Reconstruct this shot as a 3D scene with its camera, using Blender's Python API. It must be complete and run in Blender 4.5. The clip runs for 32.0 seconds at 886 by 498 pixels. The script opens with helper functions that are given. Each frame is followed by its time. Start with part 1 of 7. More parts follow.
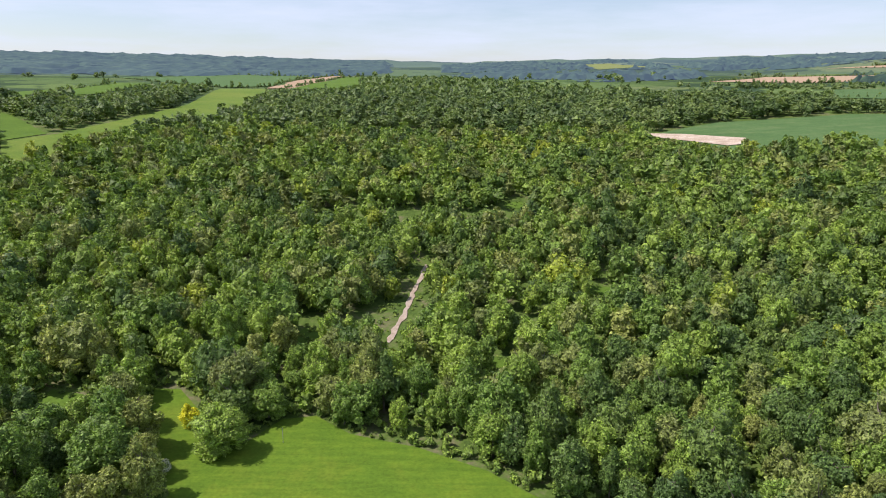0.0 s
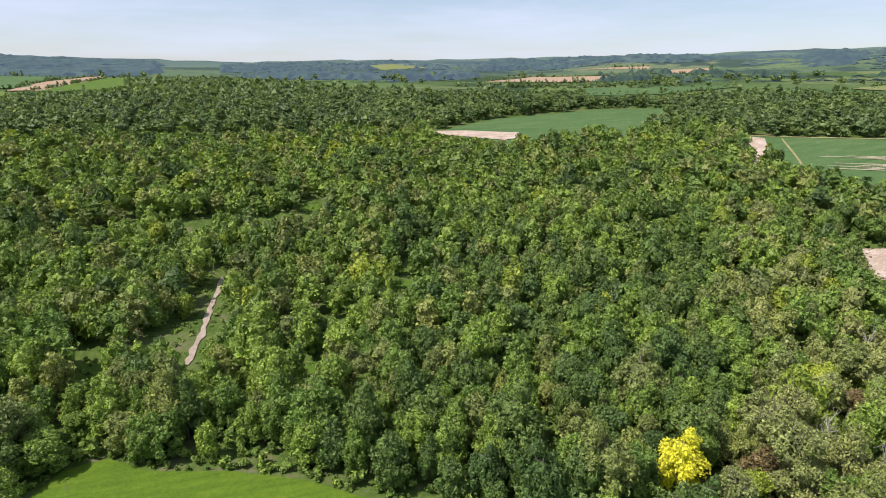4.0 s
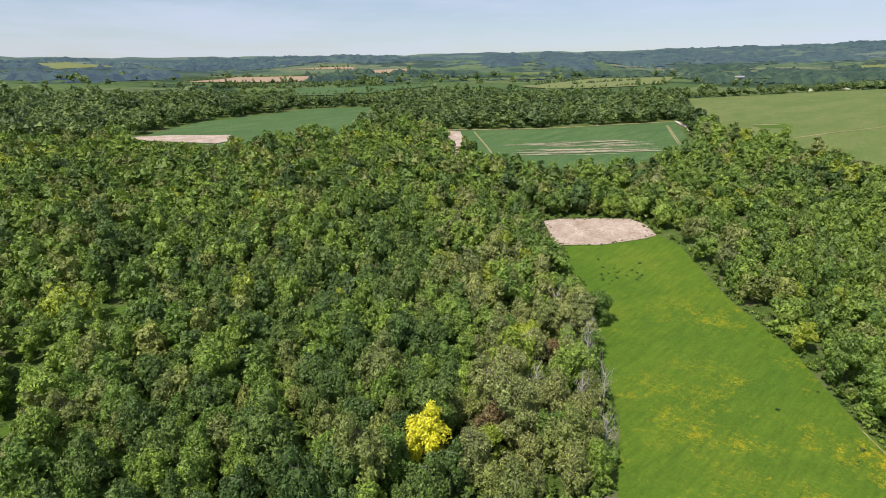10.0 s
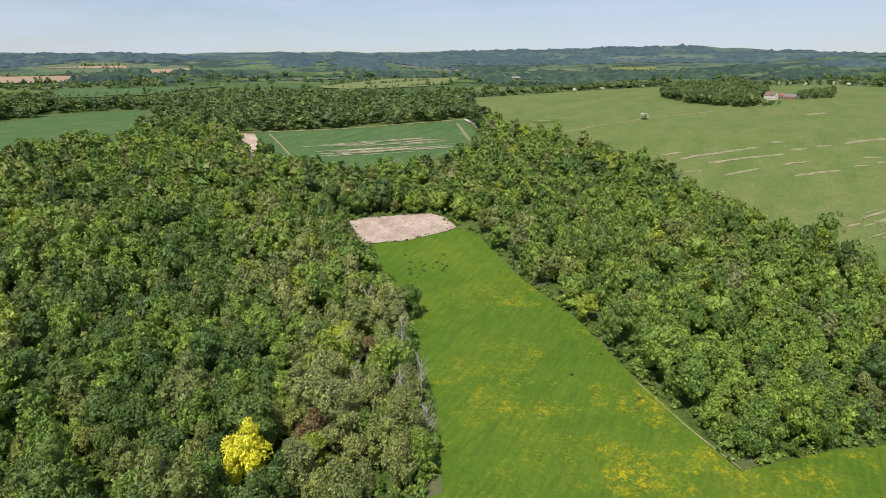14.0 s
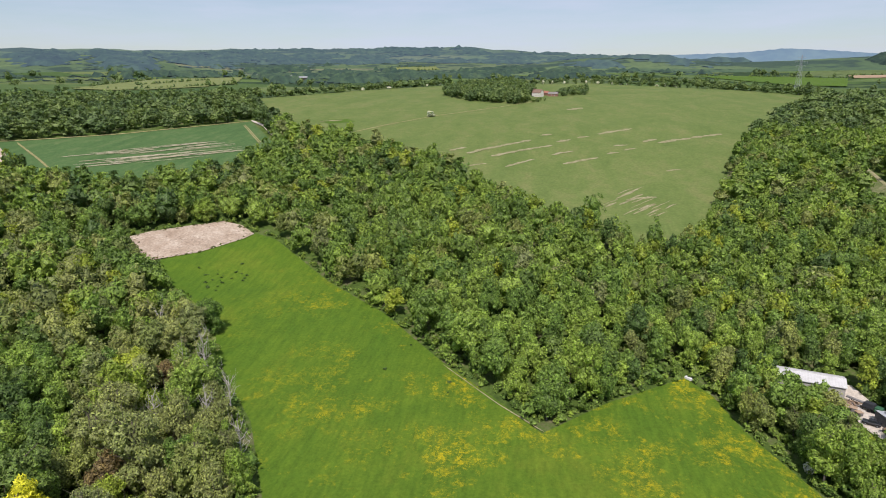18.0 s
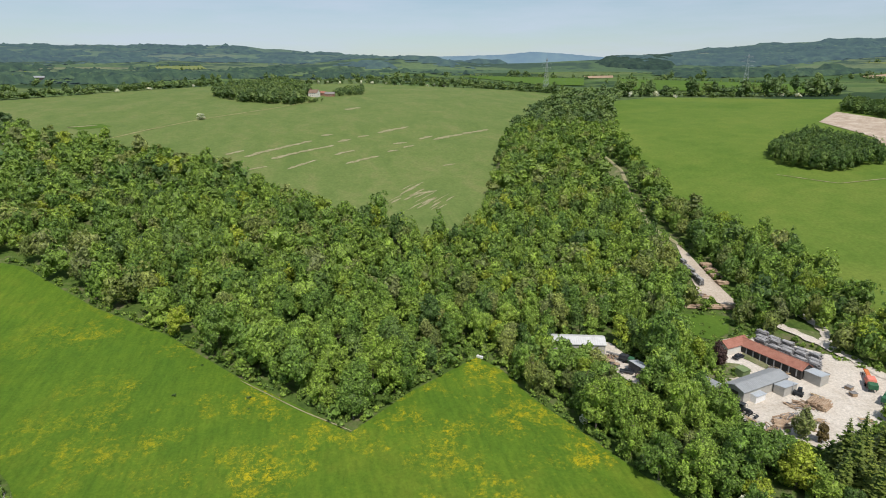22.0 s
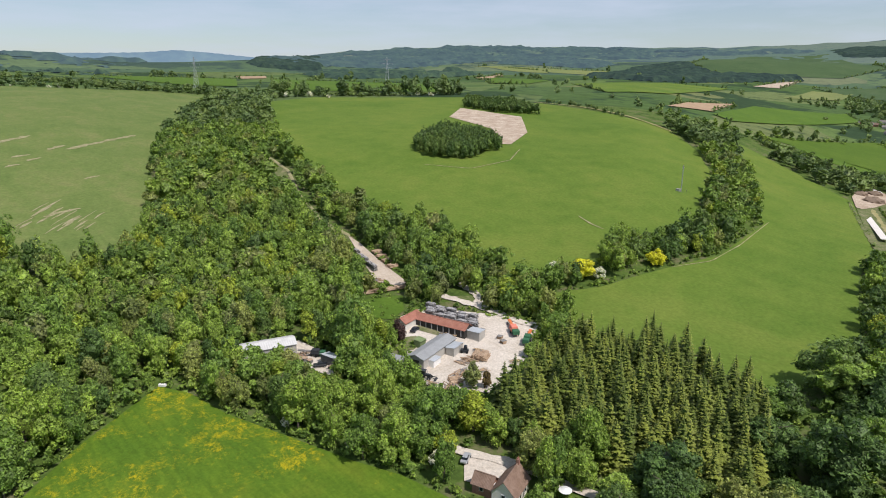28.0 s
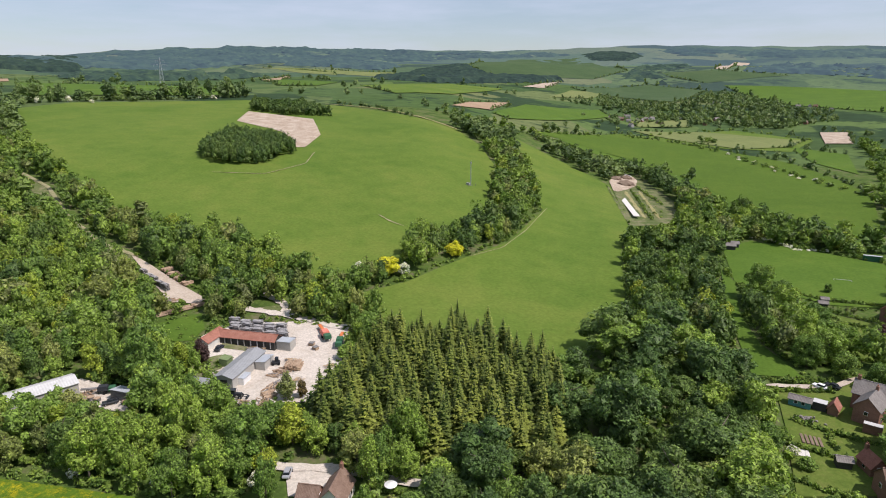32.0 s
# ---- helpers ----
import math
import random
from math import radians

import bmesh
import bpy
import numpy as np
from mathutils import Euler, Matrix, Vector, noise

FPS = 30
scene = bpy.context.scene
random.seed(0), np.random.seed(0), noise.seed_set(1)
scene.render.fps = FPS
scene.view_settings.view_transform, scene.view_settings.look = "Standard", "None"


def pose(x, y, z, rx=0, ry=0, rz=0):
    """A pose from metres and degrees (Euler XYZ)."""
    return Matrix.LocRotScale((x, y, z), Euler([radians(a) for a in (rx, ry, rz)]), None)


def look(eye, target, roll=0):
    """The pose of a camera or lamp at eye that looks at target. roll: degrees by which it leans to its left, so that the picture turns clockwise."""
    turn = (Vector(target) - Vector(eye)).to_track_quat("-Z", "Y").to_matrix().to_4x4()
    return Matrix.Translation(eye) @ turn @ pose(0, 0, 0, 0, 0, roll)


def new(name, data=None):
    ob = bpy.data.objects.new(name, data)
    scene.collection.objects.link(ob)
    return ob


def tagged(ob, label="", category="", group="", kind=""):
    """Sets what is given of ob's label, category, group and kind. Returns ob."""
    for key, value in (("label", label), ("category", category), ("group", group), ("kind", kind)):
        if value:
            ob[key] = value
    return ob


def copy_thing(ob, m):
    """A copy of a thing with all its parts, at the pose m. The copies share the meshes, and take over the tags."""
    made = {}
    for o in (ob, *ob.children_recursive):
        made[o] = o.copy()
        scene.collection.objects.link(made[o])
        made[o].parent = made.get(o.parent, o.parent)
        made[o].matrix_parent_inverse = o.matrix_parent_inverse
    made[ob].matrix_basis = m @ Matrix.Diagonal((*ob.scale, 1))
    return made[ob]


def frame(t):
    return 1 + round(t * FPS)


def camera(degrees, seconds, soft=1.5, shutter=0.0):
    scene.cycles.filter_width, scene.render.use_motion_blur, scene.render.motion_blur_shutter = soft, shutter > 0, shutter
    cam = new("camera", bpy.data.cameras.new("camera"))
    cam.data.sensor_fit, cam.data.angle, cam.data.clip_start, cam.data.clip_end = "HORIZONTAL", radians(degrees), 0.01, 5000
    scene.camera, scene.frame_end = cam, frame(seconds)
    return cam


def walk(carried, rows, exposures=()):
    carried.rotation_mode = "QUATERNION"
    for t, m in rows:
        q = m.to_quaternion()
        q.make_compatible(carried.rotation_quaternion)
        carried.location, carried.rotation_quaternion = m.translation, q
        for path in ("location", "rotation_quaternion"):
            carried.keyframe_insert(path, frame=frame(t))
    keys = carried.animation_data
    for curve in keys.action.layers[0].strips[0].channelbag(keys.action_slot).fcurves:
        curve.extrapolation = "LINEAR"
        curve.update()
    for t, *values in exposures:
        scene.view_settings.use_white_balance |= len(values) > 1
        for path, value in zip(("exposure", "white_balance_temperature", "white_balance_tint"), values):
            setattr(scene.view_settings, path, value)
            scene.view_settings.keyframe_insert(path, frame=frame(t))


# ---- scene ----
H = 92.0  # the eye stands this high over the valley floor
cam = camera(71.3, 32.0, 1.0)
# seconds, yaw, pitch, roll: the eye hangs in one place and turns
ROWS = [
    (0.0, -0.00, -15.50, 0.08),
    (1.0, -4.61, -15.51, 0.08),
    (2.0, -9.48, -15.49, 0.03),
    (3.0, -14.45, -15.46, -0.02),
    (3.5, -16.80, -15.46, -0.00),
    (5.5, -24.80, -15.44, -0.04),
    (6.0, -26.83, -15.45, -0.06),
    (7.0, -30.96, -15.47, -0.09),
    (8.0, -35.15, -15.46, -0.06),
    (9.0, -39.57, -15.48, 0.01),
    (10.0, -44.59, -15.47, -0.06),
    (11.0, -49.64, -15.48, 0.04),
    (12.0, -54.54, -15.46, 0.05),
    (13.0, -58.84, -15.45, 0.01),
    (14.0, -62.93, -15.45, 0.01),
    (14.5, -65.10, -15.46, -0.03),
    (16.5, -74.37, -15.49, -0.05),
    (17.0, -76.79, -15.49, -0.02),
    (18.0, -81.72, -15.49, -0.10),
    (19.0, -86.68, -15.50, -0.12),
    (20.0, -91.63, -15.50, -0.10),
    (21.0, -96.63, -15.51, -0.11),
    (22.0, -101.63, -15.51, -0.06),
    (23.0, -106.70, -15.51, -0.02),
    (24.0, -111.77, -15.50, 0.01),
    (25.0, -116.80, -15.48, 0.04),
    (25.5, -119.35, -15.48, 0.08),
    (27.5, -129.45, -15.44, 0.13),
    (28.0, -131.97, -15.44, 0.16),
    (29.0, -137.02, -15.40, 0.08),
    (30.0, -141.87, -15.38, 0.04),
    (31.0, -146.43, -15.33, -0.01),
    (32.0, -150.64, -15.29, -0.09),
]
walk(cam, [(t, pose(0, 0, H) @ pose(0, 0, 0, 0, 0, yaw) @ pose(0, 0, 0, 90 + pitch) @ pose(0, 0, 0, 0, 0, roll)) for t, yaw, pitch, roll in ROWS],
     exposures=((0, 0.33, 6500, 16), (3, 0.29, 6500, 16), (6, 0.18, 6500, 15), (9, 0.08, 6500, 14), (13, -0.01, 6500, 14), (19, -0.07, 6500, 14), (22, -0.12, 6500, 6), (25, -0.12, 6500, 6), (29, -0.07, 6500, 12), (32, -0.03, 6500, 14)))

# ---- light ----
SUN_AZ, SUN_EL = 96.0, 57.0  # degrees left of the first view, and above the horizon
world = bpy.data.worlds.new("sky")
scene.world = world
world.use_nodes = True
wn, wl = world.node_tree.nodes, world.node_tree.links
wn.clear()
sky = wn.new("ShaderNodeTexSky")
sky.sky_type, sky.sun_disc = "NISHITA", False
sky.sun_elevation, sky.sun_rotation = radians(SUN_EL), radians(-SUN_AZ)
sky.altitude, sky.air_density, sky.dust_density, sky.ozone_density = 150.0, 1.0, 0.7, 2.0
bg = wn.new("ShaderNodeBackground")
bg.inputs["Strength"].default_value = 0.108
wout = wn.new("ShaderNodeOutputWorld")
# thin high cloud: soft streaks over the blue
wco = wn.new("ShaderNodeTexCoord")
wmap = wn.new("ShaderNodeMapping")
wmap.inputs["Scale"].default_value = (1.6, 1.6, 11.0)
wnoise = wn.new("ShaderNodeTexNoise")
wnoise.inputs["Scale"].default_value, wnoise.inputs["Detail"].default_value, wnoise.inputs["Roughness"].default_value = 2.2, 7.0, 0.58
wramp = wn.new("ShaderNodeValToRGB")
wramp.color_ramp.elements[0].position, wramp.color_ramp.elements[0].color = 0.40, (0.25, 0.25, 0.25, 1)
wramp.color_ramp.elements[1].position, wramp.color_ramp.elements[1].color = 0.78, (0.90, 0.90, 0.90, 1)
wmix = wn.new("ShaderNodeMix")
wmix.data_type = "RGBA"
wmix.inputs["B"].default_value = (5.75, 6.5, 8.0, 1)
for a, b in ((wco.outputs["Generated"], wmap.inputs["Vector"]), (wmap.outputs["Vector"], wnoise.inputs["Vector"]), (wnoise.outputs["Fac"], wramp.inputs["Fac"]),
             (wramp.outputs["Color"], wmix.inputs["Factor"]), (sky.outputs["Color"], wmix.inputs["A"]), (wmix.outputs["Result"], bg.inputs["Color"]), (bg.outputs["Background"], wout.inputs["Surface"])):
    wl.new(a, b)
sun_data = bpy.data.lights.new("sun", "SUN")
sun_data.energy, sun_data.angle, sun_data.color = 4.95, radians(0.55), (1.0, 0.93, 0.90)
sun = new("sun", sun_data)
sun.matrix_world = look((-400 * math.sin(radians(SUN_AZ)), 400 * math.cos(radians(SUN_AZ)), H + 400 * math.tan(radians(SUN_EL))), (0, 0, H))

# ---- materials ----
def nodes_of(name):
    m = bpy.data.materials.new(name)
    m.use_nodes = True
    nt = m.node_tree
    return m, nt, nt.nodes["Principled BSDF"]


def ramp(nt, fac, stops):
    r = nt.nodes.new("ShaderNodeValToRGB")
    while len(r.color_ramp.elements) < len(stops):
        r.color_ramp.elements.new(0.5)
    for e, (p, c) in zip(r.color_ramp.elements, stops):
        e.position, e.color = p, (*c, 1)
    nt.links.new(fac, r.inputs["Fac"])
    return r.outputs["Color"]


def noise_of(nt, scale, detail=4.0, rough=0.55, stretch=(1, 1, 1), turn=0.0, distort=0.0):
    g = nt.nodes.new("ShaderNodeNewGeometry")
    mp = nt.nodes.new("ShaderNodeMapping")
    mp.inputs["Scale"].default_value = stretch
    mp.inputs["Rotation"].default_value = (0, 0, radians(turn))
    n = nt.nodes.new("ShaderNodeTexNoise")
    n.inputs["Scale"].default_value, n.inputs["Detail"].default_value, n.inputs["Roughness"].default_value, n.inputs["Distortion"].default_value = scale, detail, rough, distort
    nt.links.new(g.outputs["Position"], mp.inputs["Vector"])
    nt.links.new(mp.outputs["Vector"], n.inputs["Vector"])
    return n.outputs["Fac"]


def blend(nt, fac, a, b, mode="MIX"):
    x = nt.nodes.new("ShaderNodeMix")
    x.data_type, x.blend_type = "RGBA", mode
    for key, v in (("Factor", fac), ("A", a), ("B", b)):
        if isinstance(v, (int, float)):
            x.inputs[key].default_value = v
        elif isinstance(v, tuple):
            x.inputs[key].default_value = (*v, 1)
        else:
            nt.links.new(v, x.inputs[key])
    return x.outputs["Result"]


def calc(nt, op, a, b=0.0, clamp=False):
    x = nt.nodes.new("ShaderNodeMath")
    x.operation, x.use_clamp = op, clamp
    for k, v in enumerate((a, b)):
        if isinstance(v, (int, float)):
            x.inputs[k].default_value = v
        else:
            nt.links.new(v, x.inputs[k])
    return x.outputs["Value"]


def bump(nt, bsdf, height, strength=0.5, dist=0.1):
    b = nt.nodes.new("ShaderNodeBump")
    b.inputs["Strength"].default_value, b.inputs["Distance"].default_value = strength, dist
    nt.links.new(height, b.inputs["Height"])
    nt.links.new(b.outputs["Normal"], bsdf.inputs["Normal"])


def surface(name, stops, big=0.02, fine=0.9, rough=0.9, spread=0.35, grain=0.25, relief=0.4, depth=0.1, turn=0.0, stretch=(1, 1, 1), metal=0.0, spec=0.08):
    """Two scales of variation: broad patches pick from the stops, fine grain lightens and darkens."""
    m, nt, b = nodes_of(name)
    f1 = noise_of(nt, big, 5.0, 0.6, stretch, turn, 0.4)
    f2 = noise_of(nt, fine, 6.0, 0.7)
    f3 = noise_of(nt, big * 7, 5.0, 0.6)
    fac = calc(nt, "ADD", calc(nt, "MULTIPLY", f1, 1.0 - spread), calc(nt, "MULTIPLY", f3, spread))
    col = ramp(nt, fac, stops)
    g = ramp(nt, f2, ((0.25, (1 - grain,) * 3), (0.75, (1 + grain,) * 3)))
    col = blend(nt, 1.0, col, g, "MULTIPLY")
    nt.links.new(col, b.inputs["Base Color"])
    b.inputs["Roughness"].default_value, b.inputs["Metallic"].default_value, b.inputs["Specular IOR Level"].default_value = rough, metal, spec
    if relief:
        bump(nt, b, f2, relief, depth)
    return m


def leaf_material(name, dark, mid, light, see_through=0.24, rough=0.55, cell=3.3, holes=0.20, contrast=1.2):
    """Foliage: the hue goes tree by tree, each spray and each leaf has a shade of its own, light passes through."""
    m, nt, b = nodes_of(name)
    at = nt.nodes.new("ShaderNodeAttribute")
    at.attribute_name = "tint"
    oi = nt.nodes.new("ShaderNodeObjectInfo")
    ge = nt.nodes.new("ShaderNodeNewGeometry")
    t = calc(nt, "FRACT", calc(nt, "ADD", at.outputs["Fac"], oi.outputs["Random"]))
    n = noise_of(nt, 0.16, 2.0)
    n2 = noise_of(nt, 0.012, 2.0)
    fac = calc(nt, "ADD", calc(nt, "MULTIPLY", t, 0.72), calc(nt, "MULTIPLY", n, 0.14))
    fac = calc(nt, "ADD", fac, calc(nt, "MULTIPLY", n2, 0.22), True)
    col = ramp(nt, fac, ((0.12, dark), (0.5, mid), (1.0, light)))
    lo, hi = 1 - 0.24 * contrast, 1 + 0.22 * contrast
    sh = ramp(nt, ge.outputs["Random Per Island"], ((0.0, (lo, lo, lo)), (0.7, (1.04, 1.04, 1.0)), (1.0, (hi, hi, hi * 0.86))))
    col = blend(nt, 1.0, col, sh, "MULTIPLY")
    # single leaves: cells with a shade of their own, some of them gaps
    vo = nt.nodes.new("ShaderNodeTexVoronoi")
    vo.inputs["Scale"].default_value = cell
    nt.links.new(ge.outputs["Position"], vo.inputs["Vector"])
    sp = nt.nodes.new("ShaderNodeSeparateColor")
    nt.links.new(vo.outputs["Color"], sp.inputs["Color"])
    lo, hi = 1 - 0.42 * contrast, 1 + 0.42 * contrast
    col = blend(nt, 1.0, col, ramp(nt, sp.outputs["Red"], ((0.0, (lo, lo, lo)), (0.55, (0.98, 0.98, 0.98)), (1.0, (hi, hi, hi * 0.8)))), "MULTIPLY")
    nt.links.new(col, b.inputs["Base Color"])
    bump(nt, b, calc(nt, "MULTIPLY", vo.outputs["Distance"], -1.0), 0.25, 0.5 / cell)
    b.inputs["Roughness"].default_value, b.inputs["Specular IOR Level"].default_value = rough, 0.22
    tr = nt.nodes.new("ShaderNodeBsdfTranslucent")
    nt.links.new(blend(nt, 1.0, col, (1.25, 1.3, 0.7), "MULTIPLY"), tr.inputs["Color"])
    mx = nt.nodes.new("ShaderNodeMixShader")
    mx.inputs["Fac"].default_value = see_through
    nt.links.new(b.outputs["BSDF"], mx.inputs[1])
    nt.links.new(tr.outputs["BSDF"], mx.inputs[2])
    out = mx.outputs["Shader"]
    if holes:
        # gaps between the leaves
        gap = nt.nodes.new("ShaderNodeMixShader")
        nt.links.new(calc(nt, "LESS_THAN", sp.outputs["Green"], holes), gap.inputs["Fac"])
        nt.links.new(out, gap.inputs[1])
        nt.links.new(nt.nodes.new("ShaderNodeBsdfTransparent").outputs["BSDF"], gap.inputs[2])
        out = gap.outputs["Shader"]
    nt.links.new(out, nt.nodes["Material Output"].inputs["Surface"])
    return m


TONES = {
    "green": ((0.110, 0.205, 0.046), (0.172, 0.285, 0.056), (0.262, 0.388, 0.068)),
    "blue": ((0.070, 0.136, 0.041), (0.104, 0.184, 0.049), (0.150, 0.235, 0.057)),
    "olive": ((0.145, 0.202, 0.064), (0.200, 0.264, 0.076), (0.265, 0.322, 0.088)),
    "pale": ((0.185, 0.240, 0.090), (0.245, 0.305, 0.106), (0.312, 0.365, 0.116)),
    "lime": ((0.195, 0.290, 0.044), (0.262, 0.356, 0.048), (0.340, 0.420, 0.054)),
}
TONES = {k: tuple((r * 1.08, g, b * 1.04) for r, g, b in c) for k, c in TONES.items()}
NEAR_LEAF = {k: leaf_material(k + "_leaves", *c, holes=0.36 if k == "pale" else 0.20) for k, c in TONES.items()}
MID_LEAF = {k: leaf_material(k + "_canopy", *[tuple(v * 0.88 for v in q) for q in c], cell=2.2, holes=0.18, contrast=1.1) for k, c in TONES.items()}
LEAF = MID_LEAF["green"]
# greyer and bluer than the near greens: some distance haze put into the colour
LEAF_FAR = leaf_material("distant_canopy", (0.085, 0.138, 0.054), (0.132, 0.195, 0.068), (0.190, 0.255, 0.080), cell=1.0, holes=0.20, contrast=0.8)
LEAF_GOLD = leaf_material("golden_leaves", (0.50, 0.50, 0.036), (0.64, 0.62, 0.046), (0.74, 0.72, 0.060), contrast=0.9)
LEAF_RED = leaf_material("copper_leaves", (0.062, 0.042, 0.042), (0.082, 0.052, 0.052), (0.105, 0.064, 0.062))
LEAF_RUST = leaf_material("rust_leaves", (0.15, 0.120, 0.055), (0.20, 0.150, 0.070), (0.25, 0.19, 0.09))
BLOSSOM = leaf_material("white_blossom", (0.60, 0.60, 0.52), (0.74, 0.73, 0.66), (0.82, 0.80, 0.75), contrast=0.4)
NEEDLE = leaf_material("needles", (0.098, 0.138, 0.030), (0.155, 0.198, 0.040), (0.250, 0.285, 0.056), 0.15, cell=3.2, holes=0.22, contrast=0.8)
# dark colour for the shade inside spruce crowns; also the green of rush tussocks
CORE = surface("core_shade_and_rush_green", ((0.3, (0.045, 0.080, 0.022)), (0.7, (0.075, 0.120, 0.032))), 0.2, 1.5, 0.95, relief=0)
BARK = surface("bark", ((0.3, (0.10, 0.085, 0.065)), (0.7, (0.19, 0.165, 0.13))), 0.3, 4.0, 0.9, depth=0.05)
DEADWOOD = surface("bare_grey_wood", ((0.3, (0.38, 0.35, 0.31)), (0.7, (0.52, 0.49, 0.44))), 0.3, 4.0, 0.9, relief=0)
FLOOR = surface("woodland_floor", ((0.36, (0.040, 0.070, 0.016)), (0.5, (0.075, 0.120, 0.024)), (0.62, (0.130, 0.125, 0.065))), 0.09, 0.8, 0.95, depth=0.3)


def haze_glow(m, amount):
    """Backdrop beyond about 1.5 kilometres: haze, the blue of the air in front, painted on as a glow."""
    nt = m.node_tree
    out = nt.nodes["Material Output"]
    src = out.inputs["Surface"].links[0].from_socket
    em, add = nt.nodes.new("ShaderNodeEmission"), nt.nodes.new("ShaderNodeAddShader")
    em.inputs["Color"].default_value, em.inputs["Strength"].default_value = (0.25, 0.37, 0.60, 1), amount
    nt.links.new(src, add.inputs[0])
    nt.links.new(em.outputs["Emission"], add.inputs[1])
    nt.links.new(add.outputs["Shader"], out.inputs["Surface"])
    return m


def mosaic(name, tones, cell, turn=0.0):
    """Distant farmland: fields of many greens and stubble, each a cell of its own, under dark scattered trees."""
    m, nt, b = nodes_of(name)
    g, mp = nt.nodes.new("ShaderNodeNewGeometry"), nt.nodes.new("ShaderNodeMapping")
    mp.inputs["Scale"].default_value, mp.inputs["Rotation"].default_value = (1 / cell, 0.6 / cell, 0.0), (0, 0, radians(turn))
    vo = nt.nodes.new("ShaderNodeTexVoronoi")
    vo.voronoi_dimensions, vo.distance = "2D", "CHEBYCHEV"
    vo.inputs["Scale"].default_value = 1.0
    nt.links.new(g.outputs["Position"], mp.inputs["Vector"])
    nt.links.new(mp.outputs["Vector"], vo.inputs["Vector"])
    sp = nt.nodes.new("ShaderNodeSeparateColor")
    nt.links.new(vo.outputs["Color"], sp.inputs["Color"])
    col = ramp(nt, sp.outputs["Red"], [(k / (len(tones) - 1), c) for k, c in enumerate(tones)])
    wood = ramp(nt, noise_of(nt, 0.9 / cell, 5.0, 0.62), ((0.53, (0, 0, 0)), (0.56, (1, 1, 1))))
    spots = ramp(nt, noise_of(nt, 0.022, 3.0, 0.7), ((0.60, (0, 0, 0)), (0.64, (0.8, 0.8, 0.8))))
    col = blend(nt, wood, blend(nt, spots, col, tones[0]), tones[0])
    col = blend(nt, 1.0, col, ramp(nt, noise_of(nt, 0.05, 5.0, 0.7), ((0.3, (0.75,) * 3), (0.7, (1.25,) * 3))), "MULTIPLY")
    nt.links.new(col, b.inputs["Base Color"])
    b.inputs["Roughness"].default_value, b.inputs["Specular IOR Level"].default_value = 0.95, 0.05
    return m


FARM = ((0.030, 0.052, 0.024), (0.068, 0.105, 0.032), (0.050, 0.085, 0.030), (0.095, 0.135, 0.042), (0.060, 0.095, 0.034), (0.115, 0.140, 0.055), (0.075, 0.118, 0.036), (0.150, 0.150, 0.070))
FAR = mosaic("far_countryside", [(r * 1.05, g * 1.1, b * 1.05) for r, g, b in FARM], 170.0, 40)
# distant materials: air haze is added to each as blue emission
HAZE_1 = haze_glow(mosaic("hazed_backdrop_hills", FARM, 240.0, 24), 0.095)
HAZE_2 = haze_glow(mosaic("hazed_backdrop_far_hills", [tuple(v * 0.8 for v in c) for c in FARM], 380.0, -15), 0.23)
CANOPY = haze_glow(surface("hazed_wooded_slopes", ((0.38, (0.018, 0.036, 0.018)), (0.50, (0.032, 0.058, 0.024)), (0.62, (0.056, 0.088, 0.032))), 0.006, 0.05, 0.95, spread=0.6, grain=0.45, depth=1.0), 0.085)
CANOPY_FAR = haze_glow(surface("hazed_backdrop_ridges", ((0.38, (0.016, 0.030, 0.018)), (0.50, (0.026, 0.048, 0.024)), (0.62, (0.045, 0.072, 0.032))), 0.004, 0.03, 0.95, spread=0.6, grain=0.45, depth=1.0), 0.22)
CANOPY_DARK = haze_glow(surface("hazed_dark_fir_woods", ((0.38, (0.012, 0.024, 0.014)), (0.50, (0.020, 0.038, 0.020)), (0.62, (0.034, 0.056, 0.026))), 0.012, 0.06, 0.95, spread=0.6, grain=0.5, depth=1.0), 0.06)
HAZED_HILL = haze_glow(surface("hazed_backdrop_hill", ((0.4, (0.030, 0.052, 0.035)), (0.6, (0.060, 0.085, 0.050))), 0.003, 0.02, 0.95, depth=1.0), 0.62)

# ---- the lie of the land ----
RADII = (0, 130, 190, 250, 300, 370, 450, 550, 700, 900, 1200, 1600, 2100, 2700, 3400, 4200)
HILL = (-90, -89.5, -87, -82, -74, -63, -51, -40, -28, -18, -10, -3, 5, 14, 25, 40)
VALE = (-90, -90, -88, -87, -86.5, -86, -85, -83.5, -81, -77, -68, -52, -35, -15, 8, 40)
RIDGE_AZ = (-270, -186, -167, -156, -134, -124, -116, -114, -108, -101, -96, -93, -84, -71, -59, -54, -40, -28, -10, -1, 18, 33, 60, 90)
RIDGE_EL = (1.8, 2.35, 2.80, 2.45, 2.75, 2.32, 1.45, 1.15, 1.05, 1.5, 1.85, 1.95, 2.6, 2.45, 2.2, 2.25, 1.95, 1.75, 1.5, 1.35, 1.65, 1.75, 1.8, 1.8)


def bearing(x, y):
    a = np.degrees(np.arctan2(-np.asarray(x, float), np.asarray(y, float)))
    return np.where(a > 90, a - 360, a)


